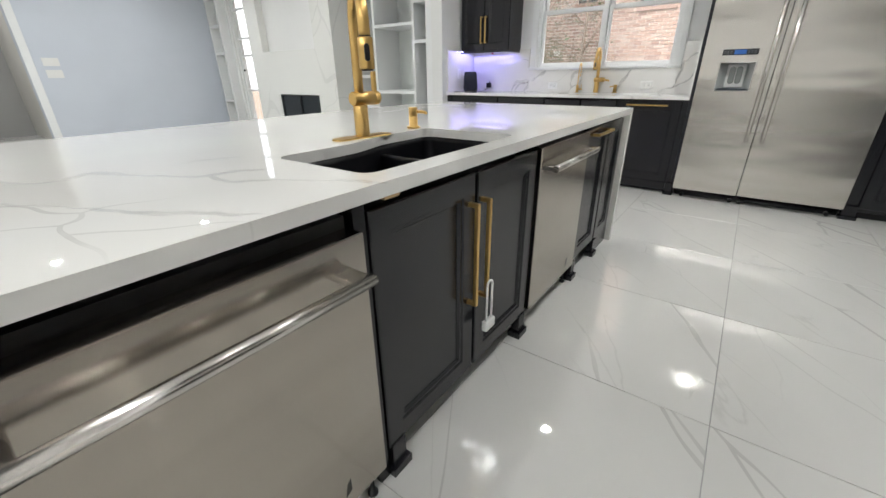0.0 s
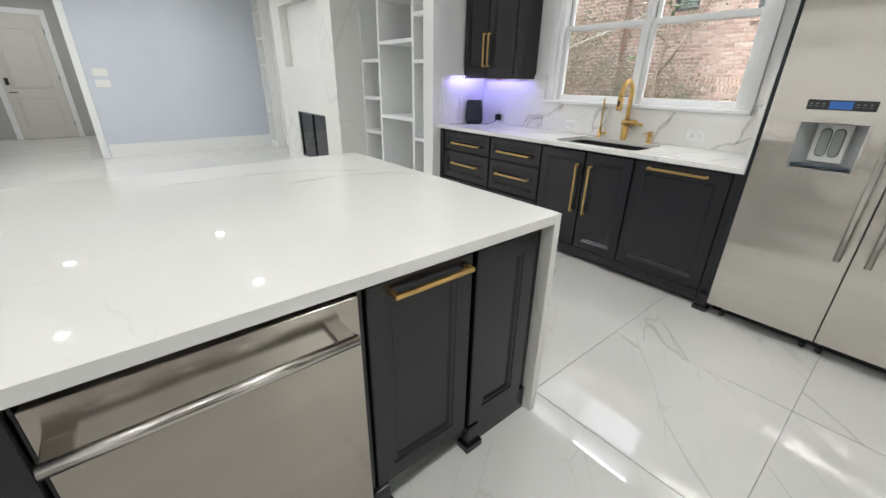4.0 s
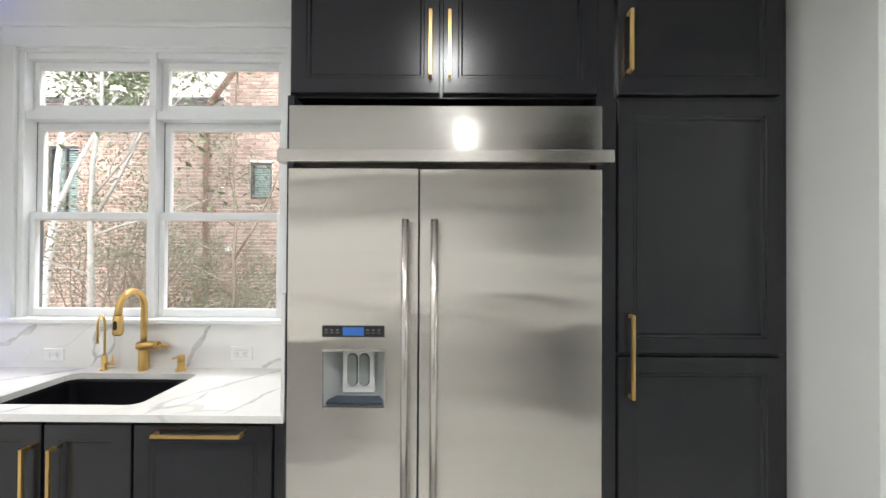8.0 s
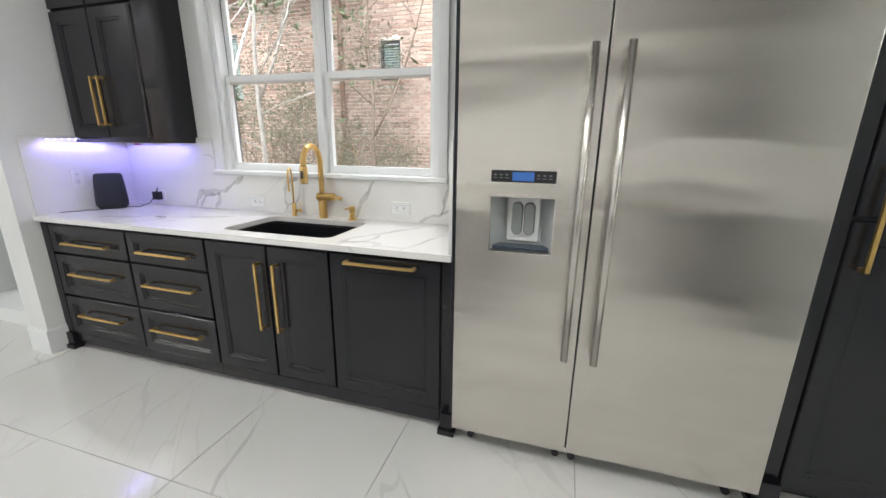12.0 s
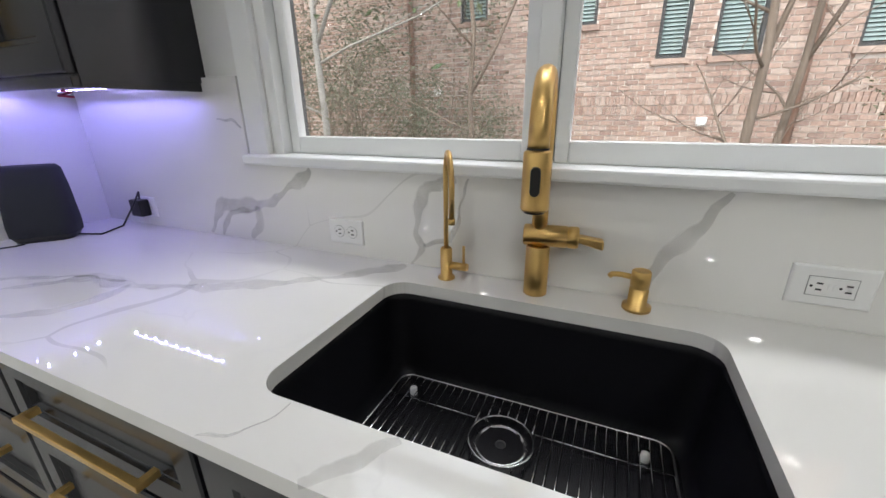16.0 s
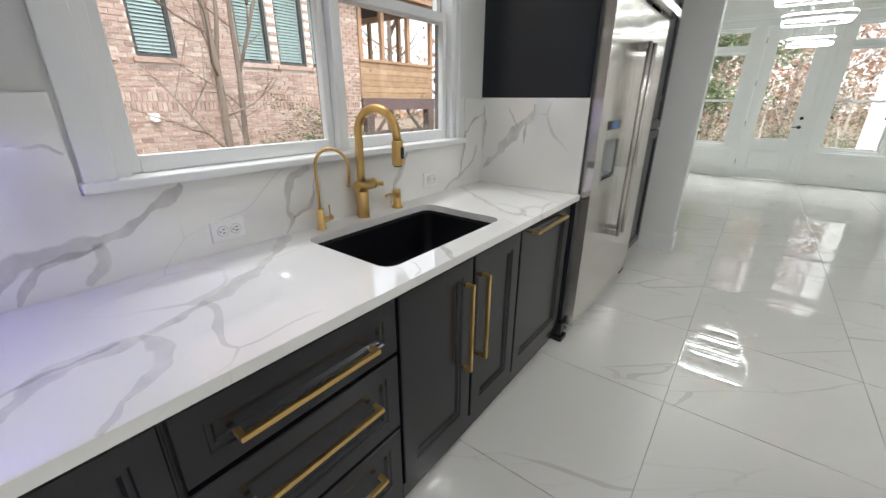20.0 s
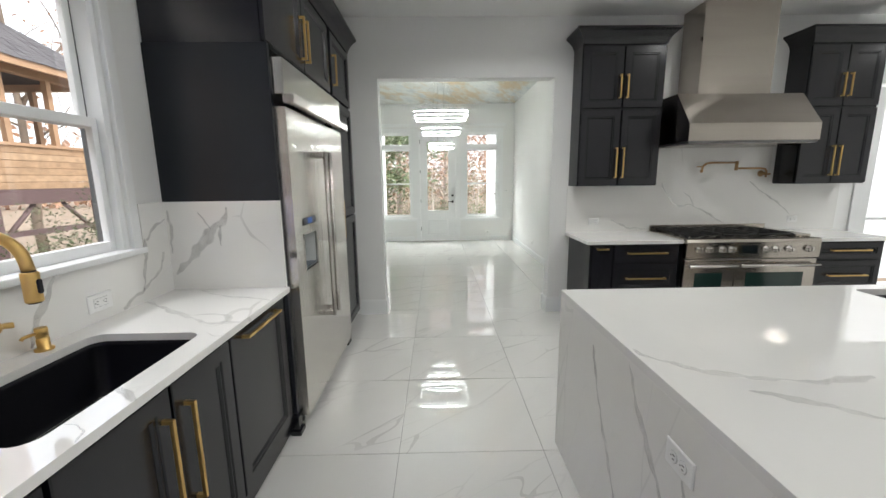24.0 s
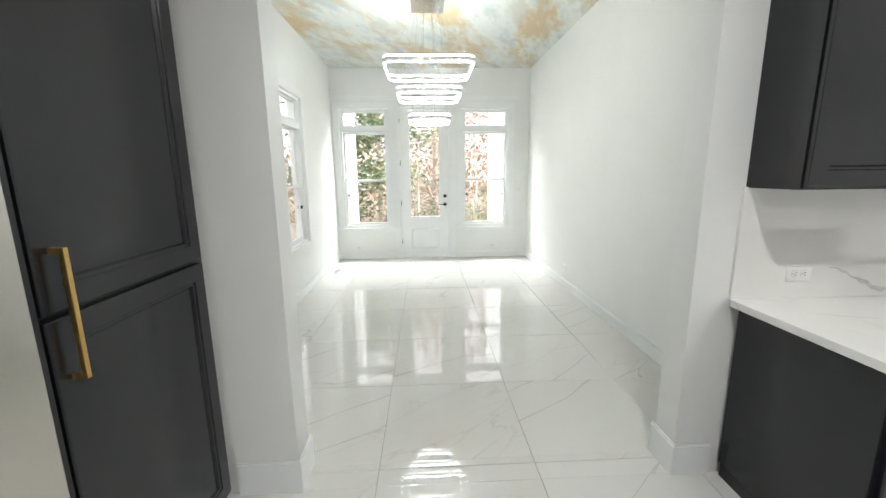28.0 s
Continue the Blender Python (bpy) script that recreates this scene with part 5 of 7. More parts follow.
def upper_cabinet():
    m = facing("S", 0, 4.81)
    th = cabinet("upper_cabinet", "tall charcoal wall cabinet with four doors, brass handles and crown moulding", m, -2.873, -2.195, 1.39, 2.72, 0.318,
                 [("door", -2.868, -2.536, 1.395, 2.145, ("v", 1.47, 1.76, -2.565)), ("door", -2.532, -2.200, 1.395, 2.145, ("v", 1.47, 1.76, -2.503)),
                  ("door", -2.868, -2.536, 2.155, 2.69, ("v", 2.21, 2.42, -2.565)), ("door", -2.532, -2.200, 2.155, 2.69, ("v", 2.21, 2.42, -2.503))], crown=(0.085, False, True))
    part("light_rail", box(-2.873, -2.195, 4.792, 4.809, 1.366, 1.3898, 0.002), CAB, th)
    part("light_rail", box(-2.213, -2.195, 4.8095, NW - 0.02, 1.366, 1.3898, 0.002), CAB, th)
    return th


upper_cabinet()


def led_strip(name, a, b, z, up, watts, label, count=9):
    """A row of violet diodes on a pale channel, from plan point a to b."""
    (xa, ya), (xb, yb) = a, b
    th = thing(name, ((xa + xb) / 2, (ya + yb) / 2, z), label, "lamp")
    ex, ey = (0.0, 0.01) if abs(xb - xa) > abs(yb - ya) else (0.01, 0.0)
    part("channel", box(min(xa, xb) - ex, max(xa, xb) + ex, min(ya, yb) - ey, max(ya, yb) + ey, z - 0.003, z + 0.003), PLASTIC, th)
    s = 1 if up else -1
    for k in range(count):
        f = 0.04 + 0.92 * k / (count - 1)
        x, y = xa + (xb - xa) * f, ya + (yb - ya) * f
        part("diode", box(x - 0.003, x + 0.003, y - 0.003, y + 0.003, min(z + s * 0.0032, z + s * 0.0055), max(z + s * 0.0032, z + s * 0.0055)), LED, th)
        if count > 9 and k % 2:
            continue
        lamp = new("diode_lamp", bpy.data.lights.new("diode_lamp", "SPOT"))
        lamp.data.energy, lamp.data.color, lamp.data.shadow_soft_size = watts, (0.30, 0.27, 1.0), 0.003
        lamp.data.spot_size, lamp.data.spot_blend = radians(164), 0.4
        lamp.matrix_world = pose(x, y, z + s * 0.013, 180 if up else 0)


led_strip("under_cabinet_light", (-2.80, 5.03), (-2.25, 5.03), 1.386, False, 0.13, "violet LED strip under the wall cabinet", 17)
led_strip("under_cabinet_light", (-2.835, 4.60), (-2.835, 4.94), 1.386, False, 0.10, "violet LED strip under the wall cabinet along the end wall")
led_strip("over_cabinet_light", (-2.80, 4.98), (-2.26, 4.98), 2.862, True, 0.14, "violet LED strip on top of the wall cabinet")
solid("wire_tie", tube(bmesh.new(), [(-2.47 + 0.02 * math.sin(k * 1.7), 4.9 + 0.012 * math.cos(k * 2.3), 1.385 - 0.004 * k) for k in range(9)], 0.003, 6), glowing("red_wire", (0.5, 0.03, 0.1), 0.0), (-2.47, 4.9, 1.36), "loose red wire end hanging under the wall cabinet", "wire")


def speaker():
    x, y = -2.785, 4.885
    th = thing("speaker", (x, y, CT), "dark fabric-covered tabletop speaker on the counter", "speaker")
    m = Matrix.Translation((x, y, CT)) @ Matrix.Rotation(radians(48), 4, "Z") @ Matrix.Scale(1.07, 4)
    bm = bmesh.new()
    loops = []
    for z, sx, sy in ((0.018, 0.082, 0.05), (0.05, 0.084, 0.05), (0.16, 0.079, 0.043), (0.215, 0.074, 0.036), (0.225, 0.066, 0.030)):
        loops.append([bm.verts.new((p, q + (0.225 - z) * -0.08, z)) for p, q in rounded(-sx, sx, -sy, sy, min(sy, 0.03), 5)])
    k = len(loops[0])
    for a, c in zip(loops, loops[1:]):
        for j in range(k):
            bm.faces.new((a[j], a[(j + 1) % k], c[(j + 1) % k], c[j])).smooth = True
    bm.faces.new(loops[0][::-1])
    bm.faces.new(loops[-1])
    part("fabric_body", moved(bm, m), FABRIC, th)
    bm = bmesh.new()
    lo = [bm.verts.new((p, q - 0.016, 0)) for p, q in rounded(-0.07, 0.07, -0.045, 0.045, 0.03, 5)]
    hi = [bm.verts.new((p, q - 0.016, 0.0185)) for p, q in rounded(-0.08, 0.08, -0.05, 0.05, 0.03, 5)]
    k = len(lo)
    for j in range(k):
        bm.faces.new((lo[j], lo[(j + 1) % k], hi[(j + 1) % k], hi[j])).smooth = True
    bm.faces.new(hi)
    bm.faces.new(lo[::-1])
    part("base", moved(bm, m), BLACK, th)
    random.seed(5)
    pts = [(-2.755 - 0.007 * k + 0.02 * math.sin(k * 0.9), 4.80 - 0.014 * k + 0.014 * math.sin(k * 1.4), CT + 0.004) for k in range(14)]
    part("cable", tube(bmesh.new(), pts, 0.0025, 6), BLACK, th)
    pts = [(-2.73, 4.93, CT + 0.004), (-2.64, 4.96, CT + 0.004), (-2.58, 5.0, CT + 0.03), (-2.585, 5.05, CT + 0.09), (-2.60, 5.085, CT + 0.13), (-2.615, 5.09, CT + 0.10)]
    part("power_cable", tube(bmesh.new(), pts, 0.003, 6), BLACK, th)


speaker()
bm = box(-2.645, -2.585, NW - 0.062, NW - 0.0265, 0.955, 1.015, 0.004)
solid("power_adapter", bm, BLACK, (-2.615, 5.08, 0.955), "black plug-in power adapter in the wall outlet", "adapter")

# ---- fridge wall ----
PANEL_L, PANEL_R = (-0.156, -0.128), (1.108, 1.188)
fridge_cab = cabinet("over_fridge_cabinet", "charcoal two-door cabinet above the fridge with brass handles", N, -0.156, 1.188, 2.2155, 2.76, 0.6,
        [("door", -0.150, 0.468, 2.225, 2.745, ("v", 2.29, 2.555, 0.428)), ("door", 0.476, 1.118, 2.225, 2.745, ("v", 2.29, 2.555, 0.506))], crown=(0.09, True, False))
part("side_panel", box(PANEL_L[0], PANEL_L[1], 4.49, NW - 0.001, 0.0, 2.2152, 0.0015), NAVY, fridge_cab, "tall charcoal side panel of the fridge housing")
part("side_panel", box(PANEL_R[0], PANEL_R[1], 4.50, NW - 0.001, 0.03, 2.2152, 0.0015), CAB, fridge_cab, "charcoal filler panel between the fridge and pantry")
part("foot", foot_block(1.15, 4.49, 0.045, 0.02), CAB, fridge_cab)
cabinet("pantry_cabinet", "tall charcoal pantry cabinet with three doors and brass handles", N, 1.1885, 1.90, 0.0, 2.76, 0.6,
        [("door", 1.194, 1.868, 0.09, 1.155, None), ("door", 1.194, 1.868, 1.165, 2.205, ("v", 0.99, 1.328, 1.245)), ("door", 1.194, 1.868, 2.225, 2.745, ("v", 2.31, 2.56, 1.238))], foot=0.06, crown=(0.09, False, False))


NICHE = painted("pale_grey_plastic", (0.46, 0.48, 0.48), 0.3, 0.03, 0.01)
PADDLE = painted("dim_grey_plastic", (0.27, 0.29, 0.28), 0.25, 0.03, 0.01)
ICON = painted("dim_icon", (0.16, 0.16, 0.17), 0.4, 0.0, 0.0)
TRAY = painted("blue_grey_tray", (0.03, 0.048, 0.075), 0.3, 0.05, 0.02)


def fridge():
    th = thing("built_in_fridge", (0.48, 4.8, 0), "wide stainless side-by-side built-in fridge with water dispenser", "fridge")
    x0, x1, yf = -0.127, 1.107, 4.43
    xm = 0.388
    part("carcass", box(x0 + 0.003, x1 - 0.003, 4.56, NW - 0.02, 0.03, 2.17), STEEL_DARK, th)
    part("toe_grille", box(x0 + 0.01, x1 - 0.01, 4.56, 4.58, 0.0, 0.1), BLACK, th)
    for xw in (x0 + 0.08, 0.35, 0.42, x1 - 0.08):
        part("roller", tube(bmesh.new(), [(xw, 4.49, 0.016), (xw, 4.54, 0.016)], 0.016, 10), BLACK, th)
    # left door with the dispenser niche cut out
    nx0, nx1, nz0, nz1 = 0.014, 0.26, 0.966, 1.188
    zb, zt = 0.085, 1.903
    bm = wall_mesh("x", yf, 0.065, x0 + 0.002, xm - 0.003, zb, zt, [(nx0, nx1, nz0, nz1)])
    ld = part("left_door", bm, STEEL_DOOR, th)
    rd = part("right_door", box(xm + 0.003, x1 - 0.002, yf, yf + 0.065, zb, zt, 0.003), STEEL_DOOR, th)
    part("grille_panel", box(x0 + 0.002, x1 - 0.002, yf, yf + 0.06, 1.968, 2.152, 0.002), STEEL_SOFT, th)
    bm = box(x0 - 0.022, x1 + 0.022, 4.372, 4.432, 1.918, 1.966, 0.003)
    part("trim_bar", bm, STEEL_BRIGHT, th)
    for xh, p in ((0.342, ld), (0.451, rd)):
        bm = tube(bmesh.new(), [(xh, yf - 0.068, 0.565), (xh, yf - 0.068, 1.70)], 0.0142, 20)
        h = part("handle", bm, STEEL_BRIGHT, p, "long tubular steel handle")
        for z in (0.567, 1.66):
            part("handle_post", box(xh - 0.0135, xh + 0.0135, yf - 0.0605, yf - 0.0005, z, z + 0.038, 0.005), STEEL_BRIGHT, h)
    # dispenser
    part("display", box(0.013, 0.256, yf - 0.004, yf - 0.0005, 1.243, 1.288, 0.002), BLACK, ld, "black dispenser control strip")
    part("display_screen", box(0.094, 0.176, yf - 0.0052, yf - 0.0042, 1.249, 1.282), SCREEN, ld, "lit blue display")
    for k in range(6):
        xa = 0.022 + 0.022 * k if k < 3 else 0.184 + 0.022 * (k - 3)
        part("icon", box(xa, xa + 0.014, yf - 0.0052, yf - 0.0042, 1.258, 1.261), ICON, ld)
        part("icon", box(xa + 0.002, xa + 0.012, yf - 0.0052, yf - 0.0042, 1.268, 1.274), ICON, ld)
    bm = bmesh.new()
    for a0, a1, b0, b1 in ((nx0 - 0.007, nx0 + 0.003, nz0 - 0.007, nz1 + 0.007), (nx1 - 0.003, nx1 + 0.007, nz0 - 0.007, nz1 + 0.007), (nx0 + 0.003, nx1 - 0.003, nz0 - 0.007, nz0 + 0.003), (nx0 + 0.003, nx1 - 0.003, nz1 - 0.003, nz1 + 0.007)):
        bx(bm, a0, a1, yf - 0.004, yf + 0.01, b0, b1, 0.0015)
    part("niche_frame", bm, STEEL_BRIGHT, ld)
    bm = bmesh.new()
    b = [bm.verts.new(p) for p in ((nx0, yf + 0.004, nz0), (nx1, yf + 0.004, nz0), (nx1, yf + 0.004, nz1), (nx0, yf + 0.004, nz1))]
    c = [bm.verts.new(p) for p in ((nx0 + 0.05, yf + 0.11, nz0 + 0.025), (nx1 - 0.05, yf + 0.11, nz0 + 0.025), (nx1 - 0.05, yf + 0.11, nz1 - 0.01), (nx0 + 0.05, yf + 0.11, nz1 - 0.01))]
    for j in range(4):
        bm.faces.new((b[j], b[(j + 1) % 4], c[(j + 1) % 4], c[j]))
    bm.faces.new(c)
    part("niche", bm, NICHE, ld, "grey dispenser niche lining")
    part("drip_tray", box(nx0 + 0.012, nx1 - 0.012, yf + 0.006, yf + 0.08, nz0 + 0.012, nz0 + 0.02, 0.002), TRAY, ld, "blue-grey drip tray")
    part("back_plate", box(nx0 + 0.058, nx1 - 0.058, yf + 0.085, yf + 0.108, nz0 + 0.03, nz1 - 0.012, 0.004), PLASTIC, ld)
    for xa in (nx0 + 0.075, nx1 - 0.122):
        bm = bmesh.new()
        lo = [bm.verts.new((xa + 0.0235 + p, yf + 0.084, nz0 + 0.125 + q)) for p, q in rounded(-0.022, 0.022, -0.068, 0.068, 0.0215, 6)]
        hi = [bm.verts.new((xa + 0.0235 + p * 0.82, yf + 0.070, nz0 + 0.125 + q * 0.92)) for p, q in rounded(-0.022, 0.022, -0.068, 0.068, 0.0215, 6)]
        k = len(lo)
        for j in range(k):
            bm.faces.new((lo[j], lo[(j + 1) % k], hi[(j + 1) % k], hi[j])).smooth = True
        bm.faces.new(hi)
        bm.faces.new(lo[::-1])
        part("paddle", bm, PADDLE, ld, "grey oval dispenser paddle")


fridge()

# ---- island ----
IX0, IX1, IY0, IY1 = -1.845, -0.305, -0.90, 2.96
E_ = facing("E", -0.355, 0)         # body fronts at x -0.355, door faces at -0.335


def island_sink_outline():
    """Two-bowl cut-out whose back edge steps outward along a curve behind the smaller bowl."""
    pts = []
    r = 0.04
    y0, y1, xf = 0.70, 1.452, -0.385
    for a in range(0, 91, 15):
        pts.append((xf - r + r * math.cos(radians(a)), y1 - r + r * math.sin(radians(a))))
    xb1, xb0 = -0.805, -0.755
    for a in range(90, 181, 15):
        pts.append((xb1 + r + r * math.cos(radians(a)), y1 - r + r * math.sin(radians(a))))
    for k in range(0, 13):
        s = k / 12
        w = s * s * (3 - 2 * s)
        pts.append((xb1 + (xb0 - xb1) * w, 1.22 - 0.26 * s))
    for a in range(180, 271, 15):
        pts.append((xb0 + r + r * math.cos(radians(a)), y0 + r + r * math.sin(radians(a))))
    for a in range(270, 361, 15):
        pts.append((xf - r + r * math.cos(radians(a)), y0 + r + r * math.sin(radians(a))))
    return pts


ISINK = island_sink_outline()
island_top = thing("island_countertop", (-1.07, 1.03, 0), "white veined quartz island top with waterfall ends and a sink cut-out", "countertop")
part("top_slab", holed_slab([(IX0, IY0), (IX1, IY0), (IX1, IY1), (IX0, IY1)], [ISINK], CT - 0.034, CT), QUARTZ_CALM, island_top)
for ya, yb in ((IY1 - 0.034, IY1), (IY0, IY0 + 0.034)):
    part("waterfall_end", box(IX0, IX1, ya, yb, 0.0, CT - 0.0342), QUARTZ_FALL, island_top)
for k, (w, pts) in enumerate((
        (0.020, ((-1.03, 0.19), (-0.93, 0.23), (-0.92, 0.28), (-0.96, 0.33), (-0.88, 0.37), (-0.75, 0.43), (-0.69, 0.48), (-0.67, 0.55), (-0.64, 0.60))),
        (0.014, ((-0.67, 0.48), (-0.59, 0.48), (-0.55, 0.52), (-0.45, 0.59), (-0.34, 0.65), (-0.29, 0.67))),
        (0.014, ((-0.78, 0.16), (-0.70, 0.19), (-0.64, 0.23), (-0.59, 0.25), (-0.55, 0.26), (-0.50, 0.29), (-0.43, 0.33), (-0.31, 0.41))),
        (0.007, ((-0.89, 0.48), (-0.88, 0.56), (-0.85, 0.66))),
        (0.022, ((-1.34, 2.76), (-1.38, 2.67), (-1.455, 2.56), (-1.507, 2.45), (-1.548, 2.30), (-1.55, 2.18), (-1.53, 2.05), (-1.56, 1.90))),
        (0.024, ((-1.06, 2.95), (-1.11, 2.93), (-1.207, 2.83), (-1.256, 2.72), (-1.298, 2.525), (-1.274, 2.33))), (0.008, ((-1.478, 2.21), (-1.53, 2.22))))):
    vein(island_top, "top", w, pts, CT + 0.0004 + 0.00015 * k)
for k, (w, pts) in enumerate((
        (0.024, ((-1.07, 0.87), (-1.104, 0.795), (-1.174, 0.70), (-1.25, 0.614), (-1.326, 0.513), (-1.374, 0.425), (-1.376, 0.30), (-1.36, 0.18), (-1.37, 0.06))),
        (0.018, ((-0.76, 0.80), (-0.80, 0.68), (-0.858, 0.56), (-0.945, 0.42), (-1.019, 0.29), (-1.06, 0.14), (-1.07, 0.02))),
        (0.013, ((-1.39, 0.68), (-1.422, 0.595), (-1.483, 0.515), (-1.531, 0.44), (-1.57, 0.30), (-1.58, 0.12))))):
    vein(island_top, "north", w, pts, IY1 + 0.0004 + 0.00015 * k)
outlet((-1.379, IY1 + 0.0012, 0.728), "N", False, "white double power outlet set in the waterfall end", w=0.124, h=0.077)
isink = sink("double_bowl_sink", ISINK, CT - 0.035, 0.22, "black composite two-bowl undermount sink in the island")
bm = bmesh.new()
loops = []
for z, w in ((CT - 0.25, 0.022), (CT - 0.085, 0.016), (CT - 0.07, 0.013), (CT - 0.066, 0.006)):
    loops.append([bm.verts.new(p) for p in ((-0.79, 1.16 - w, z), (-0.38, 1.16 - w, z), (-0.38, 1.16 + w, z), (-0.79, 1.16 + w, z))])
for a, c in zip(loops, loops[1:]):
    for j in range(4):
        bm.faces.new((a[j], a[(j + 1) % 4], c[(j + 1) % 4], c[j])).smooth = True
bm.faces.new(loops[-1])
bm.faces.new(loops[0][::-1])
part("divider", bm, SINK, isink, "low black divider between the bowls")
drain(isink, -0.56, 0.93, CT - 0.256)
drain(isink, -0.58, 1.31, CT - 0.256)
pull_down_faucet("island_faucet", (-0.834, 1.109, CT), -7, "tall brushed brass pull-down faucet with upright lever and deck plate", 1, True, True, 0.134, swivel=-28, r=0.115, zc=0.335, drop=0.042, head=0.080)
soap_pump("soap_dispenser", (-0.851, 1.418, CT), 20, "brushed brass soap dispenser on the island")

GI = "charcoal island cabinets"
BD = 0.66
isl_sink_cab = cabinet("island_sink_cabinet", "charcoal two-door island cabinet under the sink", E_, 0.640, 1.5525, 0.0, 0.655, BD,
        [("door", 0.642, 1.095, 0.105, 0.852, ("v", 0.405, 0.765, 1.058)), ("door", 1.105, 1.551, 0.105, 0.852, ("v", 0.405, 0.765, 1.13))], GI, foot=0.11)
isl_pull = cabinet("island_pullout_cabinet", "charcoal pull-out island cabinet with a brass bar handle", E_, 2.175, 2.565, 0.0, CT - 0.036, BD,
        [("door", 2.180, 2.560, 0.12, 0.864, ("h", 2.25, 2.53, 0.825))], GI, foot=0.1)
isl_end = cabinet("island_narrow_cabinet", "narrow charcoal framed cabinet at the island end", E_, 2.566, 2.924, 0.0, CT - 0.036, BD,
        [("door", 2.575, 2.875, 0.12, 0.864, None)], GI, foot=0.1)
cabinet("island_end_cabinet", "charcoal framed cabinet at the far island end", E_, IY0 + 0.036, 0.0, 0.0, CT - 0.036, BD,
        [("door", -0.85, -0.435, 0.13, 0.862, ("v", 0.40, 0.76, -0.47)), ("door", -0.425, -0.01, 0.13, 0.862, ("v", 0.40, 0.76, -0.385))], GI, foot=0.1)
for ya, yb, th in ((0.604, 0.640, isl_sink_cab), (1.5525, 1.559, isl_sink_cab), (2.16, 2.174, isl_pull)):
    part("upright", box(-1.0, -0.338, ya + 0.001, yb - 0.001, 0.0, CT - 0.036), CAB, th)
for y, th in ((1.515, isl_sink_cab), (0.68, isl_sink_cab), (2.195, isl_pull), (2.60, isl_end)):
    part("foot", foot_block(-0.345, y, 0.018, 0.028), CAB, th)
part("bottom_rail", box(-0.362, -0.342, 2.57, 2.92, 0.0, 0.115, 0.002), CAB, isl_end)


def dishwasher(y0, y1, label, top, o=0.0, zh=0.778):
    """o: how far the machine stands out of its bay."""
    th = thing("dishwasher", (-0.6, (y0 + y1) / 2, 0), label, "dishwasher", "island dishwashers")
    part("tub", box(-0.95 + o, -0.375 + o, y0 + 0.005, y1 - 0.005, 0.1, 0.85), BLACK, th)
    d = part("door", box(-0.372 + o, -0.318 + o, y0 + 0.004, y1 - 0.004, 0.115, top, 0.003), STEEL, th)
    bm = tube(bmesh.new(), [(-0.262 + o, y0 + 0.012, zh), (-0.262 + o, y1 - 0.038, zh)], 0.0135, 18)
    h = part("handle", bm, STEEL_BRIGHT, d, "round stainless towel-bar handle")
    for y in (y0 + 0.035, y1 - 0.062):
        part("handle_post", box(-0.3185 + o, -0.262 + o, y - 0.022, y + 0.022, zh - 0.010, zh + 0.010, 0.003), STEEL_BRIGHT, h)
    part("toe_panel", box(-0.40 + o, -0.385 + o, y0 + 0.01, y1 - 0.01, 0.02, 0.112), BLACK, th)
    for y in (y0 + 0.03, y1 - 0.03):
        part("levelling_foot", lathe(bmesh.new(), [(0.016, 0), (0.016, 0.008), (0.007, 0.012), (0.007, 0.11)], (-0.36 + o, y, 0), 10), BLACK, th)
    bm = bmesh.new()
    ring = [(0.0, 0.0), (0.02, 0.012), (0.02, 0.05), (0.008, 0.038)]
    vs = [bm.verts.new((-0.3172 + o, y1 - 0.145 + p, 0.155 + q)) for p, q in ring]
    vt = [bm.verts.new((-0.3182 + o, y1 - 0.145 + p, 0.155 + q)) for p, q in ring]
    for j in range(4):
        bm.faces.new((vs[j], vs[(j + 1) % 4], vt[(j + 1) % 4], vt[j]))
    bm.faces.new(vs)
    bm.faces.new(vt[::-1])
    part("badge", bm, BLACK, d, "small dark badge")
    return th


dishwasher(-0.010, 0.598, "stainless dishwasher with tubular handle, standing slightly out under the island top", 0.826, 0.022, 0.748)
dishwasher(1.560, 2.158, "stainless dishwasher with tubular handle in the island", 0.858)


def child_lock():
    th = thing("cabinet_lock", (-0.30, 1.12, 0.29), "white plastic child lock looped over the brass handles", "child lock")
    x = -0.286
    for dy in (-0.017, 0.017):
        part("rod", tube(bmesh.new(), [(x, 1.126 + dy, 0.32), (x, 1.126 + dy, 0.46)], 0.0042, 8), PLASTIC, th)
    part("loop", tube(bmesh.new(), [(x, 1.126 + 0.017 * math.cos(radians(a)), 0.46 + 0.017 * math.sin(radians(a))) for a in range(0, 181, 18)], 0.0042, 8), PLASTIC, th)
    part("slider", box(x - 0.011, x + 0.011, 1.126 - 0.031, 1.126 + 0.031, 0.283, 0.322, 0.005), PLASTIC, th)
    part("button", box(x - 0.002, x + 0.014, 1.126 - 0.014, 1.126 + 0.014, 0.290, 0.308, 0.003), PLASTIC, th)


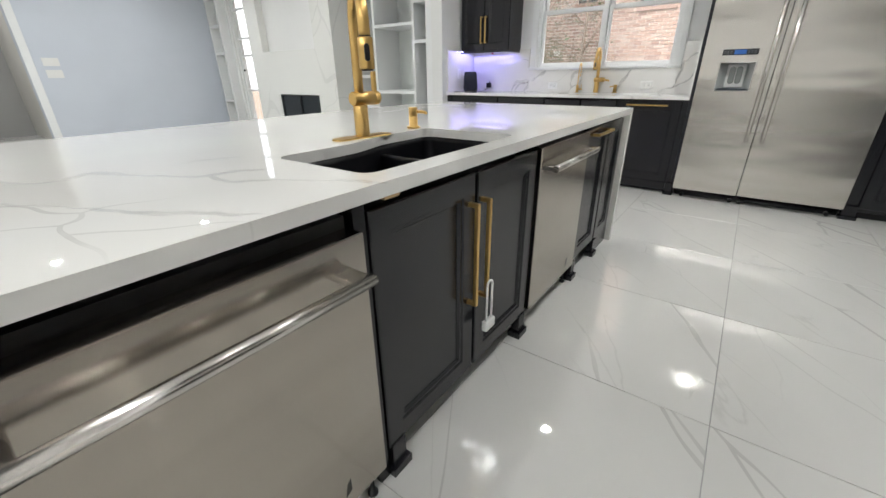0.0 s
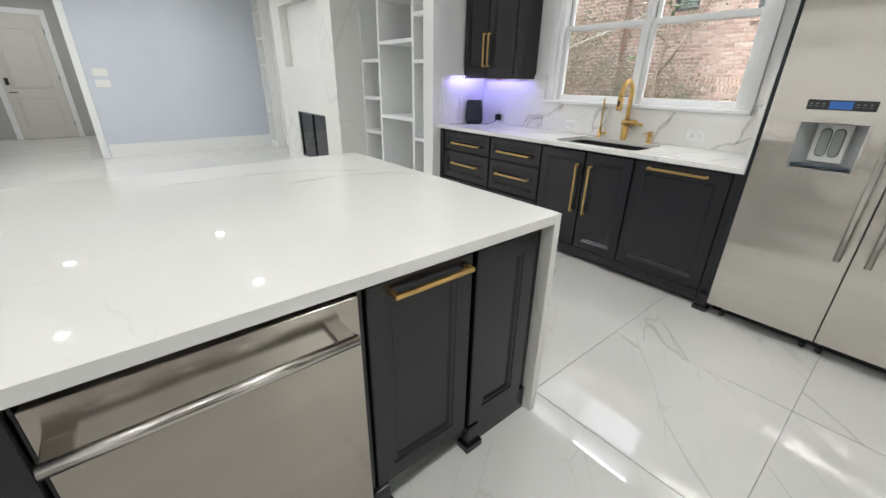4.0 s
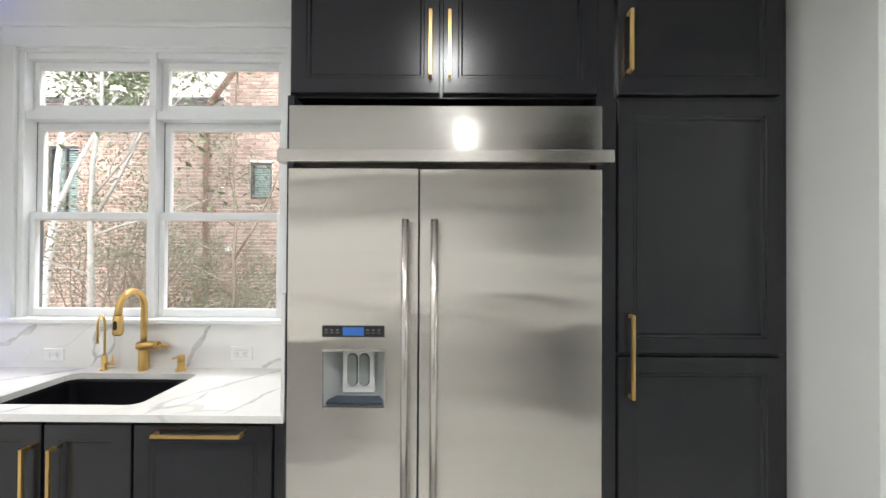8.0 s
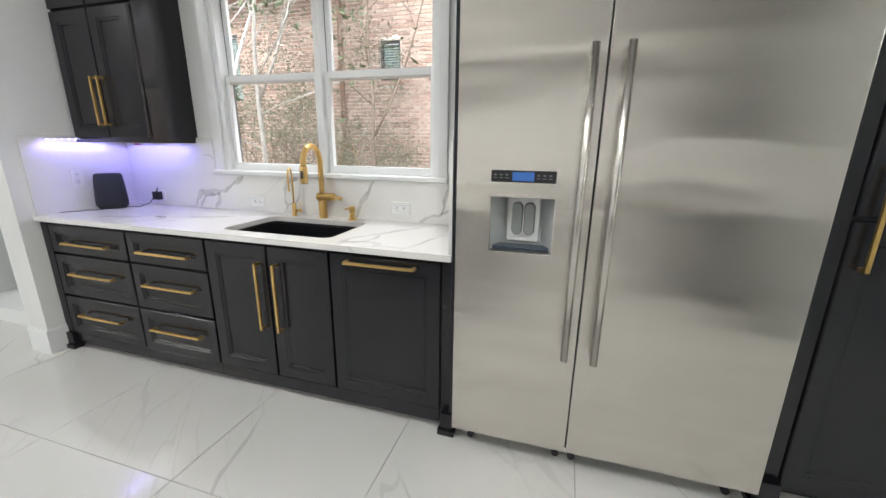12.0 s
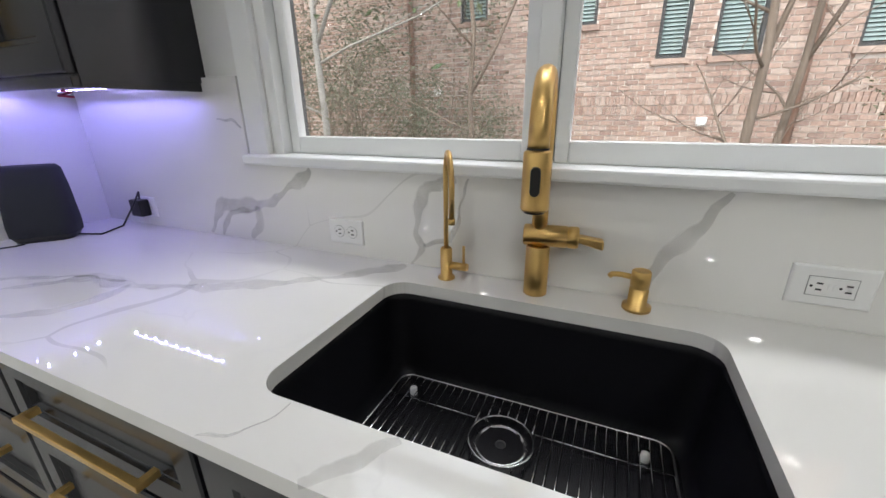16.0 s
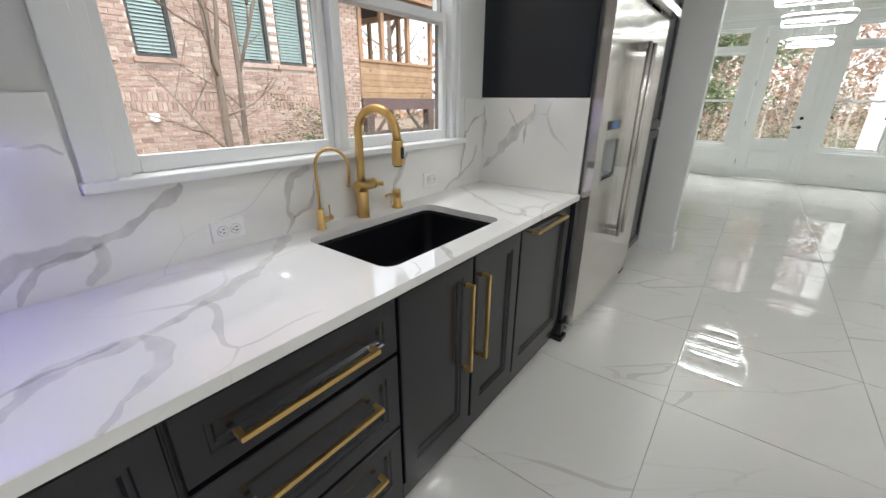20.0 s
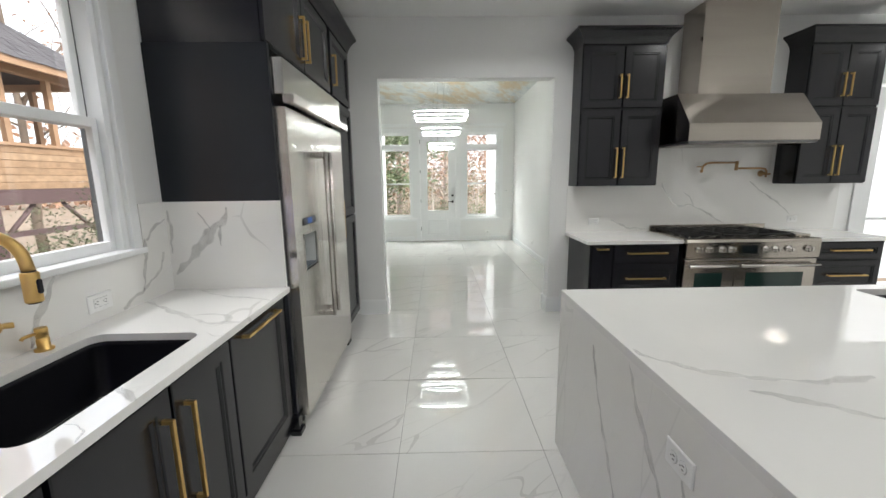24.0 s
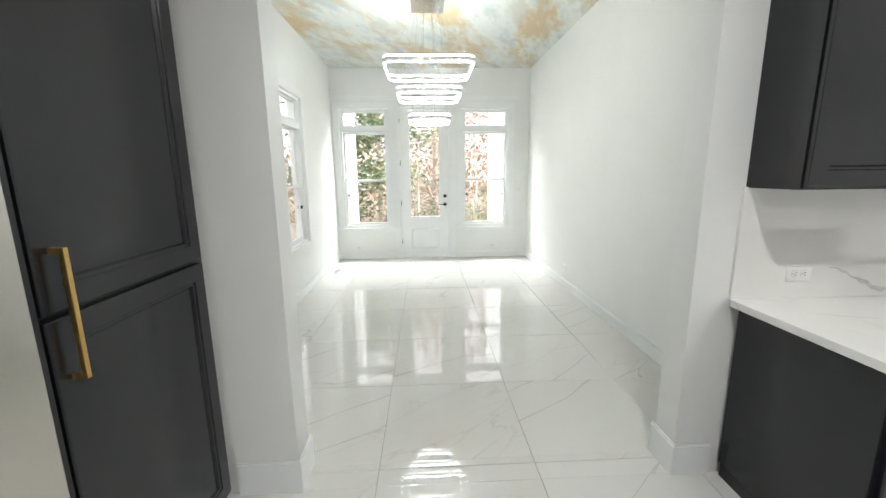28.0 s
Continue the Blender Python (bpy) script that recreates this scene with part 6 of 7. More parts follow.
child_lock()
TAPE = painted("brown_tape", (0.48, 0.32, 0.18), 0.6, 0.08, 0.1)
solid("paper_tape", box(IX1 - 0.034, IX1 - 0.001, 0.672, 0.722, CT - 0.041, CT - 0.0342), TAPE, (IX1 - 0.02, 0.697, CT - 0.041), "strip of brown paper tape under the island top edge", "tape")
W_ = facing("W", IX0 + 0.06, 0)
for k in range(9):
    ua, ub = -2.92 + 0.4 * k, -2.521 + 0.4 * k
    mid = (ua + ub) / 2
    cabinet("island_back_cabinet", "charcoal two-door cabinet on the island's seating side", W_, ua, ub, 0.0, CT - 0.036, 0.60,
            [("door", ua + 0.006, mid - 0.0015, 0.12, 0.872, ("v", 0.50, 0.862, mid - 0.028)), ("door", mid + 0.0015, ub - 0.006, 0.12, 0.872, ("v", 0.50, 0.862, mid + 0.028))], GI, foot=0.1)

# ---- range wall ----
R = facing("W", 1.325, 0)            # body fronts at x 1.325, door faces at 1.305
GR = "charcoal cabinets along the range wall"
spice = cabinet("spice_pullout", "narrow charcoal pull-out base cabinet with a short brass handle", R, -2.165, -1.945, 0.0, CT - 0.036, 0.60,
        [("door", -2.145, -1.950, 0.10, 0.868, ("h", -2.11, -2.0, 0.835))], GR, foot=0.08)


def range_drawers(ua, ub):
    mid = (ua + ub) / 2
    return [("drawer", ua + 0.005, ub - 0.005, a, c, ("h", mid - 0.19, mid + 0.19, h)) for a, c, h in ((0.70, 0.868, 0.792), (0.40, 0.69, 0.545), (0.10, 0.39, 0.262))]


range_dr = cabinet("drawer_cabinet", "charcoal three-drawer base cabinet beside the range", R, -1.944, -1.300, 0.0, CT - 0.036, 0.60, range_drawers(-1.944, -1.305), GR, foot=0.08)
cabinet("drawer_cabinet", "charcoal three-drawer base cabinet beside the range", R, 0.012, 0.70, 0.0, CT - 0.036, 0.60, range_drawers(0.012, 0.68), GR, foot=0.08)
part("foot", foot_block(1.322, 2.135, 0.02, 0.03), CAB, spice)
part("foot", foot_block(1.322, 1.33, 0.02, 0.028), CAB, range_dr)
solid("countertop", box(1.278, EW - 0.016, 1.288, 2.205, CT - 0.034, CT, 0.002), QUARTZ, (1.6, 1.75, CT - 0.034), "white quartz countertop beside the range", "countertop")
solid("countertop", box(1.278, EW - 0.016, -0.73, -0.005, CT - 0.034, CT, 0.002), QUARTZ, (1.6, -0.37, CT - 0.034), "white quartz countertop beside the range", "countertop")
structure("backsplash_range_near", box(EW - 0.0155, EW - 0.0005, 1.287, 2.205, CT + 0.0005, 1.425), QUARTZ_CALM, "white quartz backsplash with a grey vein above the drawers", "backsplash")
splash_range = structure("backsplash_range", box(EW - 0.0155, EW - 0.0005, -0.005, 1.2868, 0.86, 1.86), QUARTZ_CALM, "white quartz backsplash with thin grey veins behind the range", "backsplash")
structure("backsplash_range_far", box(EW - 0.0155, EW - 0.0005, -0.80, -0.0052, CT + 0.0005, 1.425), QUARTZ_CALM, "white quartz backsplash beyond the range", "backsplash")
for k, (w, pts) in enumerate((
        (0.014, ((1.18, 1.44), (1.12, 1.34), (1.048, 1.243), (0.97, 1.192), (0.838, 1.2), (0.75, 1.16), (0.662, 1.121), (0.55, 1.05), (0.445, 0.99))),
        (0.010, ((0.923, 1.34), (0.848, 1.275), (0.80, 1.199))), (0.014, ((1.761, 1.063), (1.628, 1.01), (1.52, 0.957), (1.40, 0.948), (1.27, 0.935))),
        (0.012, ((0.20, 1.45), (0.137, 1.389), (0.02, 1.31), (-0.097, 1.236), (-0.20, 1.16), (-0.283, 1.081))))):
    vein(splash_range, "east", w, pts, EW - 0.0159 - 0.00015 * k)
outlet((EW - 0.0158, 1.90, 1.03), "W")
outlet((EW - 0.0158, -0.32, 1.03), "W")
GU = "tall wall cabinets beside the hood"
for ua, ub, lab in ((-2.190, -1.372, "tall charcoal wall cabinet with four doors and crown, beside the hood"), (0.055, 0.80, "tall charcoal wall cabinet with four doors and crown, beside the hood")):
    mid = (ua + ub) / 2
    cabinet("upper_cabinet", lab, facing("W", 1.70, 0), ua, ub, 1.42, 2.77, 0.249,
            [("door", ua + 0.004, mid - 0.003, 1.425, 2.165, ("v", 1.50, 1.80, mid - 0.035)), ("door", mid + 0.003, ub - 0.004, 1.425, 2.165, ("v", 1.50, 1.80, mid + 0.035)),
             ("door", ua + 0.004, mid - 0.003, 2.18, 2.755, ("v", 2.27, 2.49, mid - 0.035)), ("door", mid + 0.003, ub - 0.004, 2.18, 2.755, ("v", 2.27, 2.49, mid + 0.035))], GU, crown=(0.085, True, True))


def range_cooker():
    y0, y1 = 0.0, 1.283
    th = thing("range_cooker", (1.6, 0.64, 0), "wide stainless range with gas burners, knobs and two ovens", "range")
    part("body", box(1.30, EW - 0.02, y0 + 0.004, y1 - 0.004, 0.09, 0.90), STEEL_DARK, th)
    part("cooktop", box(1.27, EW - 0.02, y0 + 0.003, y1 - 0.003, 0.90, 0.925, 0.004), STEEL, th)
    part("back_guard", box(EW - 0.05, EW - 0.021, y0 + 0.003, y1 - 0.003, 0.9255, 0.985, 0.003), STEEL, th)
    bm = bmesh.new()
    prof = [(1.30, 0.735), (1.252, 0.735), (1.245, 0.74), (1.238, 0.895), (1.245, 0.92), (1.262, 0.926), (1.30, 0.926)]
    a = [bm.verts.new((x, y0 + 0.003, z)) for x, z in prof]
    c = [bm.verts.new((x, y1 - 0.003, z)) for x, z in prof]
    k = len(prof)
    for j in range(k):
        bm.faces.new((a[j], a[(j + 1) % k], c[(j + 1) % k], c[j]))
    bm.faces.new(a)
    bm.faces.new(c[::-1])
    cp = part("control_panel", bm, STEEL, th)
    rot = Matrix.Rotation(radians(-90), 3, "Y")
    for yk in (1.165, 1.075, 0.945, 0.855, 0.525, 0.435, 0.305, 0.12):
        kb = part("knob", lathe(bmesh.new(), [(0.034, 0), (0.034, 0.008), (0.026, 0.012), (0.026, 0.036), (0.022, 0.04)], (1.243, yk, 0.825), 22, rot), STEEL_BRIGHT, cp, "round steel burner knob")
        part("grip", box(1.197, 1.206, yk - 0.005, yk + 0.005, 0.803, 0.847, 0.002), STEEL_BRIGHT, kb)
    part("display", box(1.2395, 1.2425, 0.60, 0.78, 0.785, 0.875, 0.002), DARKGLASS, cp, "dark glass control display")
    # two oven doors
    for a0, a1 in ((0.792, 1.278), (0.005, 0.782)):
        d = part("oven_door", box(1.262, 1.30, a0, a1, 0.20, 0.725, 0.004), STEEL, th)
        part("oven_window", box(1.2595, 1.2625, a0 + 0.11, a1 - 0.11, 0.30, 0.595, 0.002), OVENGLASS, d, "dark green-tinted oven glass")
        h = part("handle", tube(bmesh.new(), [(1.205, a0 + 0.015, 0.672), (1.205, a1 - 0.015, 0.672)], 0.0145, 14), STEEL_BRIGHT, d, "tubular steel oven handle")
        for y in (a0 + 0.04, a1 - 0.04):
            part("handle_post", tube(bmesh.new(), [(1.205, y, 0.672), (1.263, y, 0.672)], 0.010, 10), STEEL_BRIGHT, h)
    part("kick_drawer", box(1.275, 1.30, y0 + 0.005, y1 - 0.005, 0.03, 0.19, 0.003), STEEL, th)
    for y in (0.07, 1.21):
        part("leg", lathe(bmesh.new(), [(0.02, 0), (0.02, 0.01), (0.014, 0.012), (0.014, 0.095)], (1.36, y, 0), 12), STEEL_BRIGHT, th)
    # burners and grates
    for gy in (1.07, 0.72, 0.37):
        g = bmesh.new()
        w = 0.165
        for y in (gy - w, gy - 0.055, gy + 0.055, gy + w):
            bx(g, 1.33, 1.86, y - 0.006, y + 0.006, 0.948, 0.964, 0.002)
        for x in (1.33, 1.46, 1.595, 1.73, 1.848):
            bx(g, x, x + 0.012, gy - w, gy + w, 0.946, 0.962, 0.002)
        for x in (1.335, 1.85):
            for y in (gy - w + 0.004, gy + w - 0.004):
                bx(g, x - 0.006, x + 0.006, y - 0.006, y + 0.006, 0.9255, 0.95)
        part("grate", g, IRON, th, "black cast-iron burner grate")
        for x in (1.47, 1.73):
            b = part("burner", lathe(bmesh.new(), [(0.05, 0.9255), (0.05, 0.934), (0.036, 0.936), (0.036, 0.944), (0.02, 0.946)], (x, gy, 0), 20), IRON, th, "black burner cap")
    part("griddle", box(1.33, 1.86, 0.03, 0.18, 0.9255, 0.95, 0.004), STEEL, th, "flat steel griddle cover")


range_cooker()


def hood():
    y0, y1 = 0.08, 1.305
    th = thing("range_hood", (1.65, 0.69, 1.82), "large stainless canopy range hood with a square chimney", "range hood")
    xw = EW - 0.0165
    prof = [(xw, 1.83), (1.335, 1.83), (1.335, 1.985), (1.57, 2.285), (xw, 2.285)]
    bm = bmesh.new()
    a = [bm.verts.new((x, y0, z)) for x, z in prof]
    c = [bm.verts.new((x, y1, z)) for x, z in prof]
    k = len(prof)
    for j in range(1, k):
        bm.faces.new((a[j], a[(j + 1) % k], c[(j + 1) % k], c[j]))
    bm.faces.new(a)
    bm.faces.new(c[::-1])
    part("canopy", bm, STEEL, th)
    part("chimney", box(1.60, xw, 0.38, 1.09, 2.286, H - 0.001, 0.002), STEEL, th)
    part("lower_rim", box(1.345, xw - 0.01, y0 + 0.008, y1 - 0.008, 1.808, 1.8295, 0.002), STEEL_DARK, th)
    for k in range(4):
        ya = y0 + 0.04 + k * 0.29
        part("filter", box(1.40, 1.88, ya, ya + 0.27, 1.802, 1.8075, 0.001), STEEL, th)


hood()


def pot_filler():
    xw = EW - 0.016
    th = thing("pot_filler", (xw, 0.10, 1.52), "folding bronze pot filler tap on the backsplash", "faucet")
    part("wall_flange", lathe(bmesh.new(), [(0.033, 0), (0.033, 0.008), (0.018, 0.012), (0.018, 0.07)], (xw, 0.10, 1.53), 20, Matrix.Rotation(radians(-90), 3, "Y")), BRASS_OLD, th)
    x = xw - 0.075
    part("inner_arm", tube(bmesh.new(), [(x, 0.10, 1.49), (x, 0.10, 1.555), (x, 0.12, 1.578), (x, 0.16, 1.585), (x, 0.42, 1.585)], 0.0105, 12), BRASS_OLD, th)
    part("elbow_joint", tube(bmesh.new(), [(x, 0.43, 1.565), (x, 0.43, 1.66)], 0.016, 14), BRASS_OLD, th)
    part("outer_arm", tube(bmesh.new(), [(x, 0.43, 1.645), (x, 0.70, 1.648), (x, 0.755, 1.64), (x, 0.79, 1.61), (x, 0.80, 1.57)], 0.0105, 12), BRASS_OLD, th)
    part("nozzle", tube(bmesh.new(), [(x, 0.80, 1.575), (x, 0.80, 1.545)], 0.0145, 12), BRASS_OLD, th)
    part("lever", box(x - 0.006, x + 0.006, 0.795, 0.855, 1.60, 1.612, 0.003), BRASS_OLD, th)
    part("shutoff_lever", box(x - 0.05, x - 0.01, 0.09, 0.11, 1.515, 1.53, 0.003), BRASS_OLD, th)


pot_filler()

# ---- living room and dining room details ----
for z in (1.37, 1.20):
    w = 0.115
    th = thing("light_switch", (WEST + 0.001, 1.90, z), "white wide switch plate on the blue-grey wall", "light switch", "wall switches")
    part("cover_plate", box(WEST + 0.001, WEST + 0.008, 1.90 - 0.1, 1.90 + 0.1, z - 0.058, z + 0.058, 0.003), PLASTIC, th)
    for k in range(3):
        part("rocker", box(WEST + 0.0085, WEST + 0.012, 1.83 + 0.055 * k, 1.865 + 0.055 * k, z - 0.033, z + 0.033, 0.002), PLASTIC, th)
outlet((DX - 0.001, 4.78, 0.075 + 0.13), "W", label="white power outlet low on the dining room wall")
outlet((DX - 0.001, 2.36, 0.075 + 0.13), "W", label="white power outlet low on the dining room wall")
outlet((5.25, DY0 + 0.001, 0.26), "N", label="white power outlet low on the dining room wall")
outlet((DX - 0.001, 1.93, 1.22), "W", label="white switch plate beside the dining room window", w=0.11, h=0.11)


def floor_vent():
    th = thing("floor_vent", (6.35, 5.0, 0), "white slotted floor vent near the dining room wall", "vent")
    part("rim", box(6.2, 6.5, 4.945, 5.055, 0.001, 0.005, 0.001), PLASTIC, th)
    for k in range(14):
        part("slot", box(6.215 + k * 0.02, 6.223 + k * 0.02, 4.96, 5.04, 0.005, 0.006), BLACK, th)


floor_vent()


def chandelier():
    cx, cy = 4.6, 3.53
    th = thing("chandelier", (cx, cy, HD), "tiered crystal chandelier with three lit rounded-square rings", "chandelier")
    part("canopy", box(cx - 0.17, cx + 0.17, cy - 0.17, cy + 0.17, HD - 0.10, HD - 0.001, 0.004), CHROME, th, "polished steel ceiling canopy")
    for w, d, z in ((0.89, 0.80, 2.56), (0.655, 0.60, 2.305), (0.435, 0.42, 2.06)):
        bm = bmesh.new()
        ring = rounded(cx - d / 2, cx + d / 2, cy - w / 2, cy + w / 2, 0.09, 6)
        inner = rounded(cx - d / 2 + 0.028, cx + d / 2 - 0.028, cy - w / 2 + 0.028, cy + w / 2 - 0.028, 0.066, 6)
        k = len(ring)
        lo, hi = [bm.verts.new((x, y, z - 0.006)) for x, y in ring], [bm.verts.new((x, y, z + 0.006)) for x, y in ring]
        li, hi2 = [bm.verts.new((x, y, z - 0.006)) for x, y in inner], [bm.verts.new((x, y, z + 0.006)) for x, y in inner]
        for j in range(k):
            n = (j + 1) % k
            for q in ((lo[j], lo[n], hi[n], hi[j]), (li[j], hi2[j], hi2[n], li[n]), (hi[j], hi[n], hi2[n], hi2[j]), (lo[j], li[j], li[n], lo[n])):
                bm.faces.new(q)
        rg = part("ring", bm, STEEL_BRIGHT, th, "polished steel ring frame")
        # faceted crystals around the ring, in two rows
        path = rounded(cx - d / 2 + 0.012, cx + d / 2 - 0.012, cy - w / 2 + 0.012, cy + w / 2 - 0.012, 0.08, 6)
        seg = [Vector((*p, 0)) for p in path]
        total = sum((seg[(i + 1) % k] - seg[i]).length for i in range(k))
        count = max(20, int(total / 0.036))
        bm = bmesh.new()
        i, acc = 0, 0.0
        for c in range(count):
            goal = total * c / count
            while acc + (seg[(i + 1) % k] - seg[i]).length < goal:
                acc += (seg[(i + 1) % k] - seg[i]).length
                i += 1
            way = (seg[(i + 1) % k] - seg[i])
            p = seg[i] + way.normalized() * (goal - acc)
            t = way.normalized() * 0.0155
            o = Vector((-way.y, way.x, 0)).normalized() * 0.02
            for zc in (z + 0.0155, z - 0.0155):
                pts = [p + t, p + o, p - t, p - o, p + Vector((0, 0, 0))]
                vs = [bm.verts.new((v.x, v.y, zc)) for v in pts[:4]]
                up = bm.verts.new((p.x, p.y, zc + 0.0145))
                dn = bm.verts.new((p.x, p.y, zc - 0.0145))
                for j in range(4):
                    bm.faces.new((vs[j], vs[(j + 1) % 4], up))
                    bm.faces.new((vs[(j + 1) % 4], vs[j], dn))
        part("crystal_band", bm, CRYSTAL, rg, "clear crystals with a faint glow of their own")
        for zl, glow in ((z - 0.031, RING_LED), (z + 0.031, RING_DIM)):
            part("light_line", tube(bmesh.new(), [(x, y, zl) for x, y in path], 0.0025, 6, True), glow, rg, "thin bright white LED line")
        for sx in (-1, 1):
            for sy in (-1, 1):
                part("wire", tube(bmesh.new(), [(cx + sx * d * 0.42, cy + sy * w * 0.42, z), (cx + sx * 0.1, cy + sy * 0.1, HD - 0.095)], 0.0012, 4), CHROME, th)
                part("wire", tube(bmesh.new(), [(cx + sx * d * 0.42, cy + sy * w * 0.15, z), (cx + sx * 0.12, cy + sy * 0.04, HD - 0.095)], 0.0012, 4), CHROME, th)


chandelier()

# ---- outside ----
GROUND = -1.0
bm = bmesh.new()
bx(bm, -70, 70, NW + 0.2, 110, GROUND - 0.3, GROUND)
bx(bm, DX + 0.2, 110, -90, NW + 0.2, GROUND - 0.3, GROUND)
structure("ground", bm, SOIL, "leaf-covered ground around the house", "ground")
BY = 11.3                            # face of the neighbour's brick wall
HX0, HX1 = -15.0, 4.32


def wall_opening_list():
    return [(-2.28, -1.54, 2.50, 4.00), (-3.74, -3.26, 2.70, 3.50), (-8.15, -7.45, 2.35, 3.85), (-0.68, -0.29, 1.98, 3.76), (0.03, 0.60, 1.98, 3.76),
            (1.58, 2.20, 2.00, 3.76), (2.35, 2.97, 2.00, 3.76), (3.09, 3.72, 2.00, 3.76)]


def neighbour_house():
    th = thing("brick_house", ((HX0 + HX1) / 2, 12, GROUND), "neighbouring brown-pink brick house with shuttered windows and a shingle roof", "house")
    holes = wall_opening_list()
    part("wall", wall_mesh("x", BY + 0.02, 0.3, HX0, HX1, GROUND, 7.6, holes), MORTAR, th, "mortar and inner leaf of the brick wall")
    part("end_wall", box(HX1 - 0.3, HX1, BY + 0.33, 18, GROUND, 7.6), MORTAR, th)
    for a0, a1, z0, z1 in holes:
        w = part("window", box(a0 + 0.05, a1 - 0.05, BY + 0.17, BY + 0.18, z0 + 0.05, z1 - 0.05), DARKGLASS, th, "dark window with closed grey-green blinds")
        bm = bmesh.new()
        for p0, p1, q0, q1 in ((a0, a0 + 0.05, z0, z1), (a1 - 0.05, a1, z0, z1), (a0 + 0.05, a1 - 0.05, z0, z0 + 0.05), (a0 + 0.05, a1 - 0.05, z1 - 0.05, z1)):
            bx(bm, p0, p1, BY + 0.06, BY + 0.15, q0, q1)
        part("frame", bm, WIN_DARK, w)
        if a1 - a0 > 0.5 and a0 < -1:
            part("mullion", box((a0 + a1) / 2 - 0.02, (a0 + a1) / 2 + 0.02, BY + 0.07, BY + 0.14, z0 + 0.05, z1 - 0.05), WIN_DARK, w)
        n = int((z1 - z0 - 0.12) / 0.052)
        for k in range(n):
            zz = z0 + 0.07 + k * 0.052
            bm = bmesh.new()
            vs = [bm.verts.new(p) for p in ((a0 + 0.055, BY + 0.12, zz), (a1 - 0.055, BY + 0.12, zz), (a1 - 0.055, BY + 0.15, zz + 0.046), (a0 + 0.055, BY + 0.15, zz + 0.046))]
            vb = [bm.verts.new(v.co + Vector((0, 0.006, 0.003))) for v in vs]
            for j in range(4):
                bm.faces.new((vs[j], vs[(j + 1) % 4], vb[(j + 1) % 4], vb[j]))
            bm.faces.new(vs)
            bm.faces.new(vb[::-1])
            part("slat", bm, SHUTTER, w)
        part("sill", box(a0 - 0.05, a1 + 0.05, BY - 0.045, BY + 0.1, z0 - 0.085, z0 - 0.005, 0.006), BRICK, w, "brick window sill")
    # eave and slope over the lower part, gable wall to the right
    part("fascia", box(HX0 - 0.3, -4.35, BY - 0.42, BY - 0.38, 4.42, 4.6), COPPER, th, "brown eave board")
    part("soffit", box(HX0 - 0.3, -4.35, BY - 0.38, BY + 0.0, 4.44, 4.47), COPPER, th)
    bm = bmesh.new()
    for r in range(46):
        z = 4.56 + r * 0.085
        y = BY - 0.45 + r * 0.115
        x = HX0 - 0.3
        k = 0
        while x < -4.3 - 0.01:
            w = 0.22 + 0.1 * ((k * 7 + r * 5) % 5) / 5
            xe = min(x + w, -4.3)
            d = 0.006 * ((k * 3 + r) % 3)
            vs = [bm.verts.new(p) for p in ((x, y, z + d), (xe - 0.006, y, z + d), (xe - 0.006, y + 0.15, z + 0.11), (x, y + 0.15, z + 0.11))]
            vb = [bm.verts.new(v.co - Vector((0, 0, 0.014))) for v in vs]
            for j in range(4):
                bm.faces.new((vs[j], vs[(j + 1) % 4], vb[(j + 1) % 4], vb[j]))
            bm.faces.new(vs)
            x = xe
            k += 1
    tagged(part("roof", bm, SHINGLE, th, "grey shingle roof"), kind="stuff")
    bm = tube(bmesh.new(), [(-4.4, BY - 0.42, 4.55), (-3.9, BY - 0.4, 5.25), (-2.6, BY - 0.4, 7.0)], 0.06, 6)
    part("rake_board", bm, COPPER, th, "brown gable rake board")
    part("downpipe", tube(bmesh.new(), [(-4.65, BY - 0.06, GROUND), (-4.65, BY - 0.06, 4.25), (-4.65, BY - 0.3, 4.45)], 0.05, 10), COPPER, th, "copper-coloured downpipe")
    part("downpipe", tube(bmesh.new(), [(1.1, BY - 0.06, GROUND), (1.1, BY - 0.06, 7.4)], 0.045, 10), COPPER, th, "copper-coloured downpipe")
    for lx, lz in ((-4.15, 1.62), (0.05, 1.12)):
        lamp = part("wall_lamp", box(lx - 0.07, lx + 0.07, BY - 0.08, BY + 0.02, lz - 0.05, lz + 0.05, 0.01), PLASTIC, th, "small white outdoor wall lamp")
        part("lamp_cap", lathe(bmesh.new(), [(0.06, 0), (0.05, 0.03), (0.02, 0.05)], (lx, BY - 0.1, lz - 0.07), 12), PLASTIC, lamp)
    return th


HOUSE = neighbour_house()


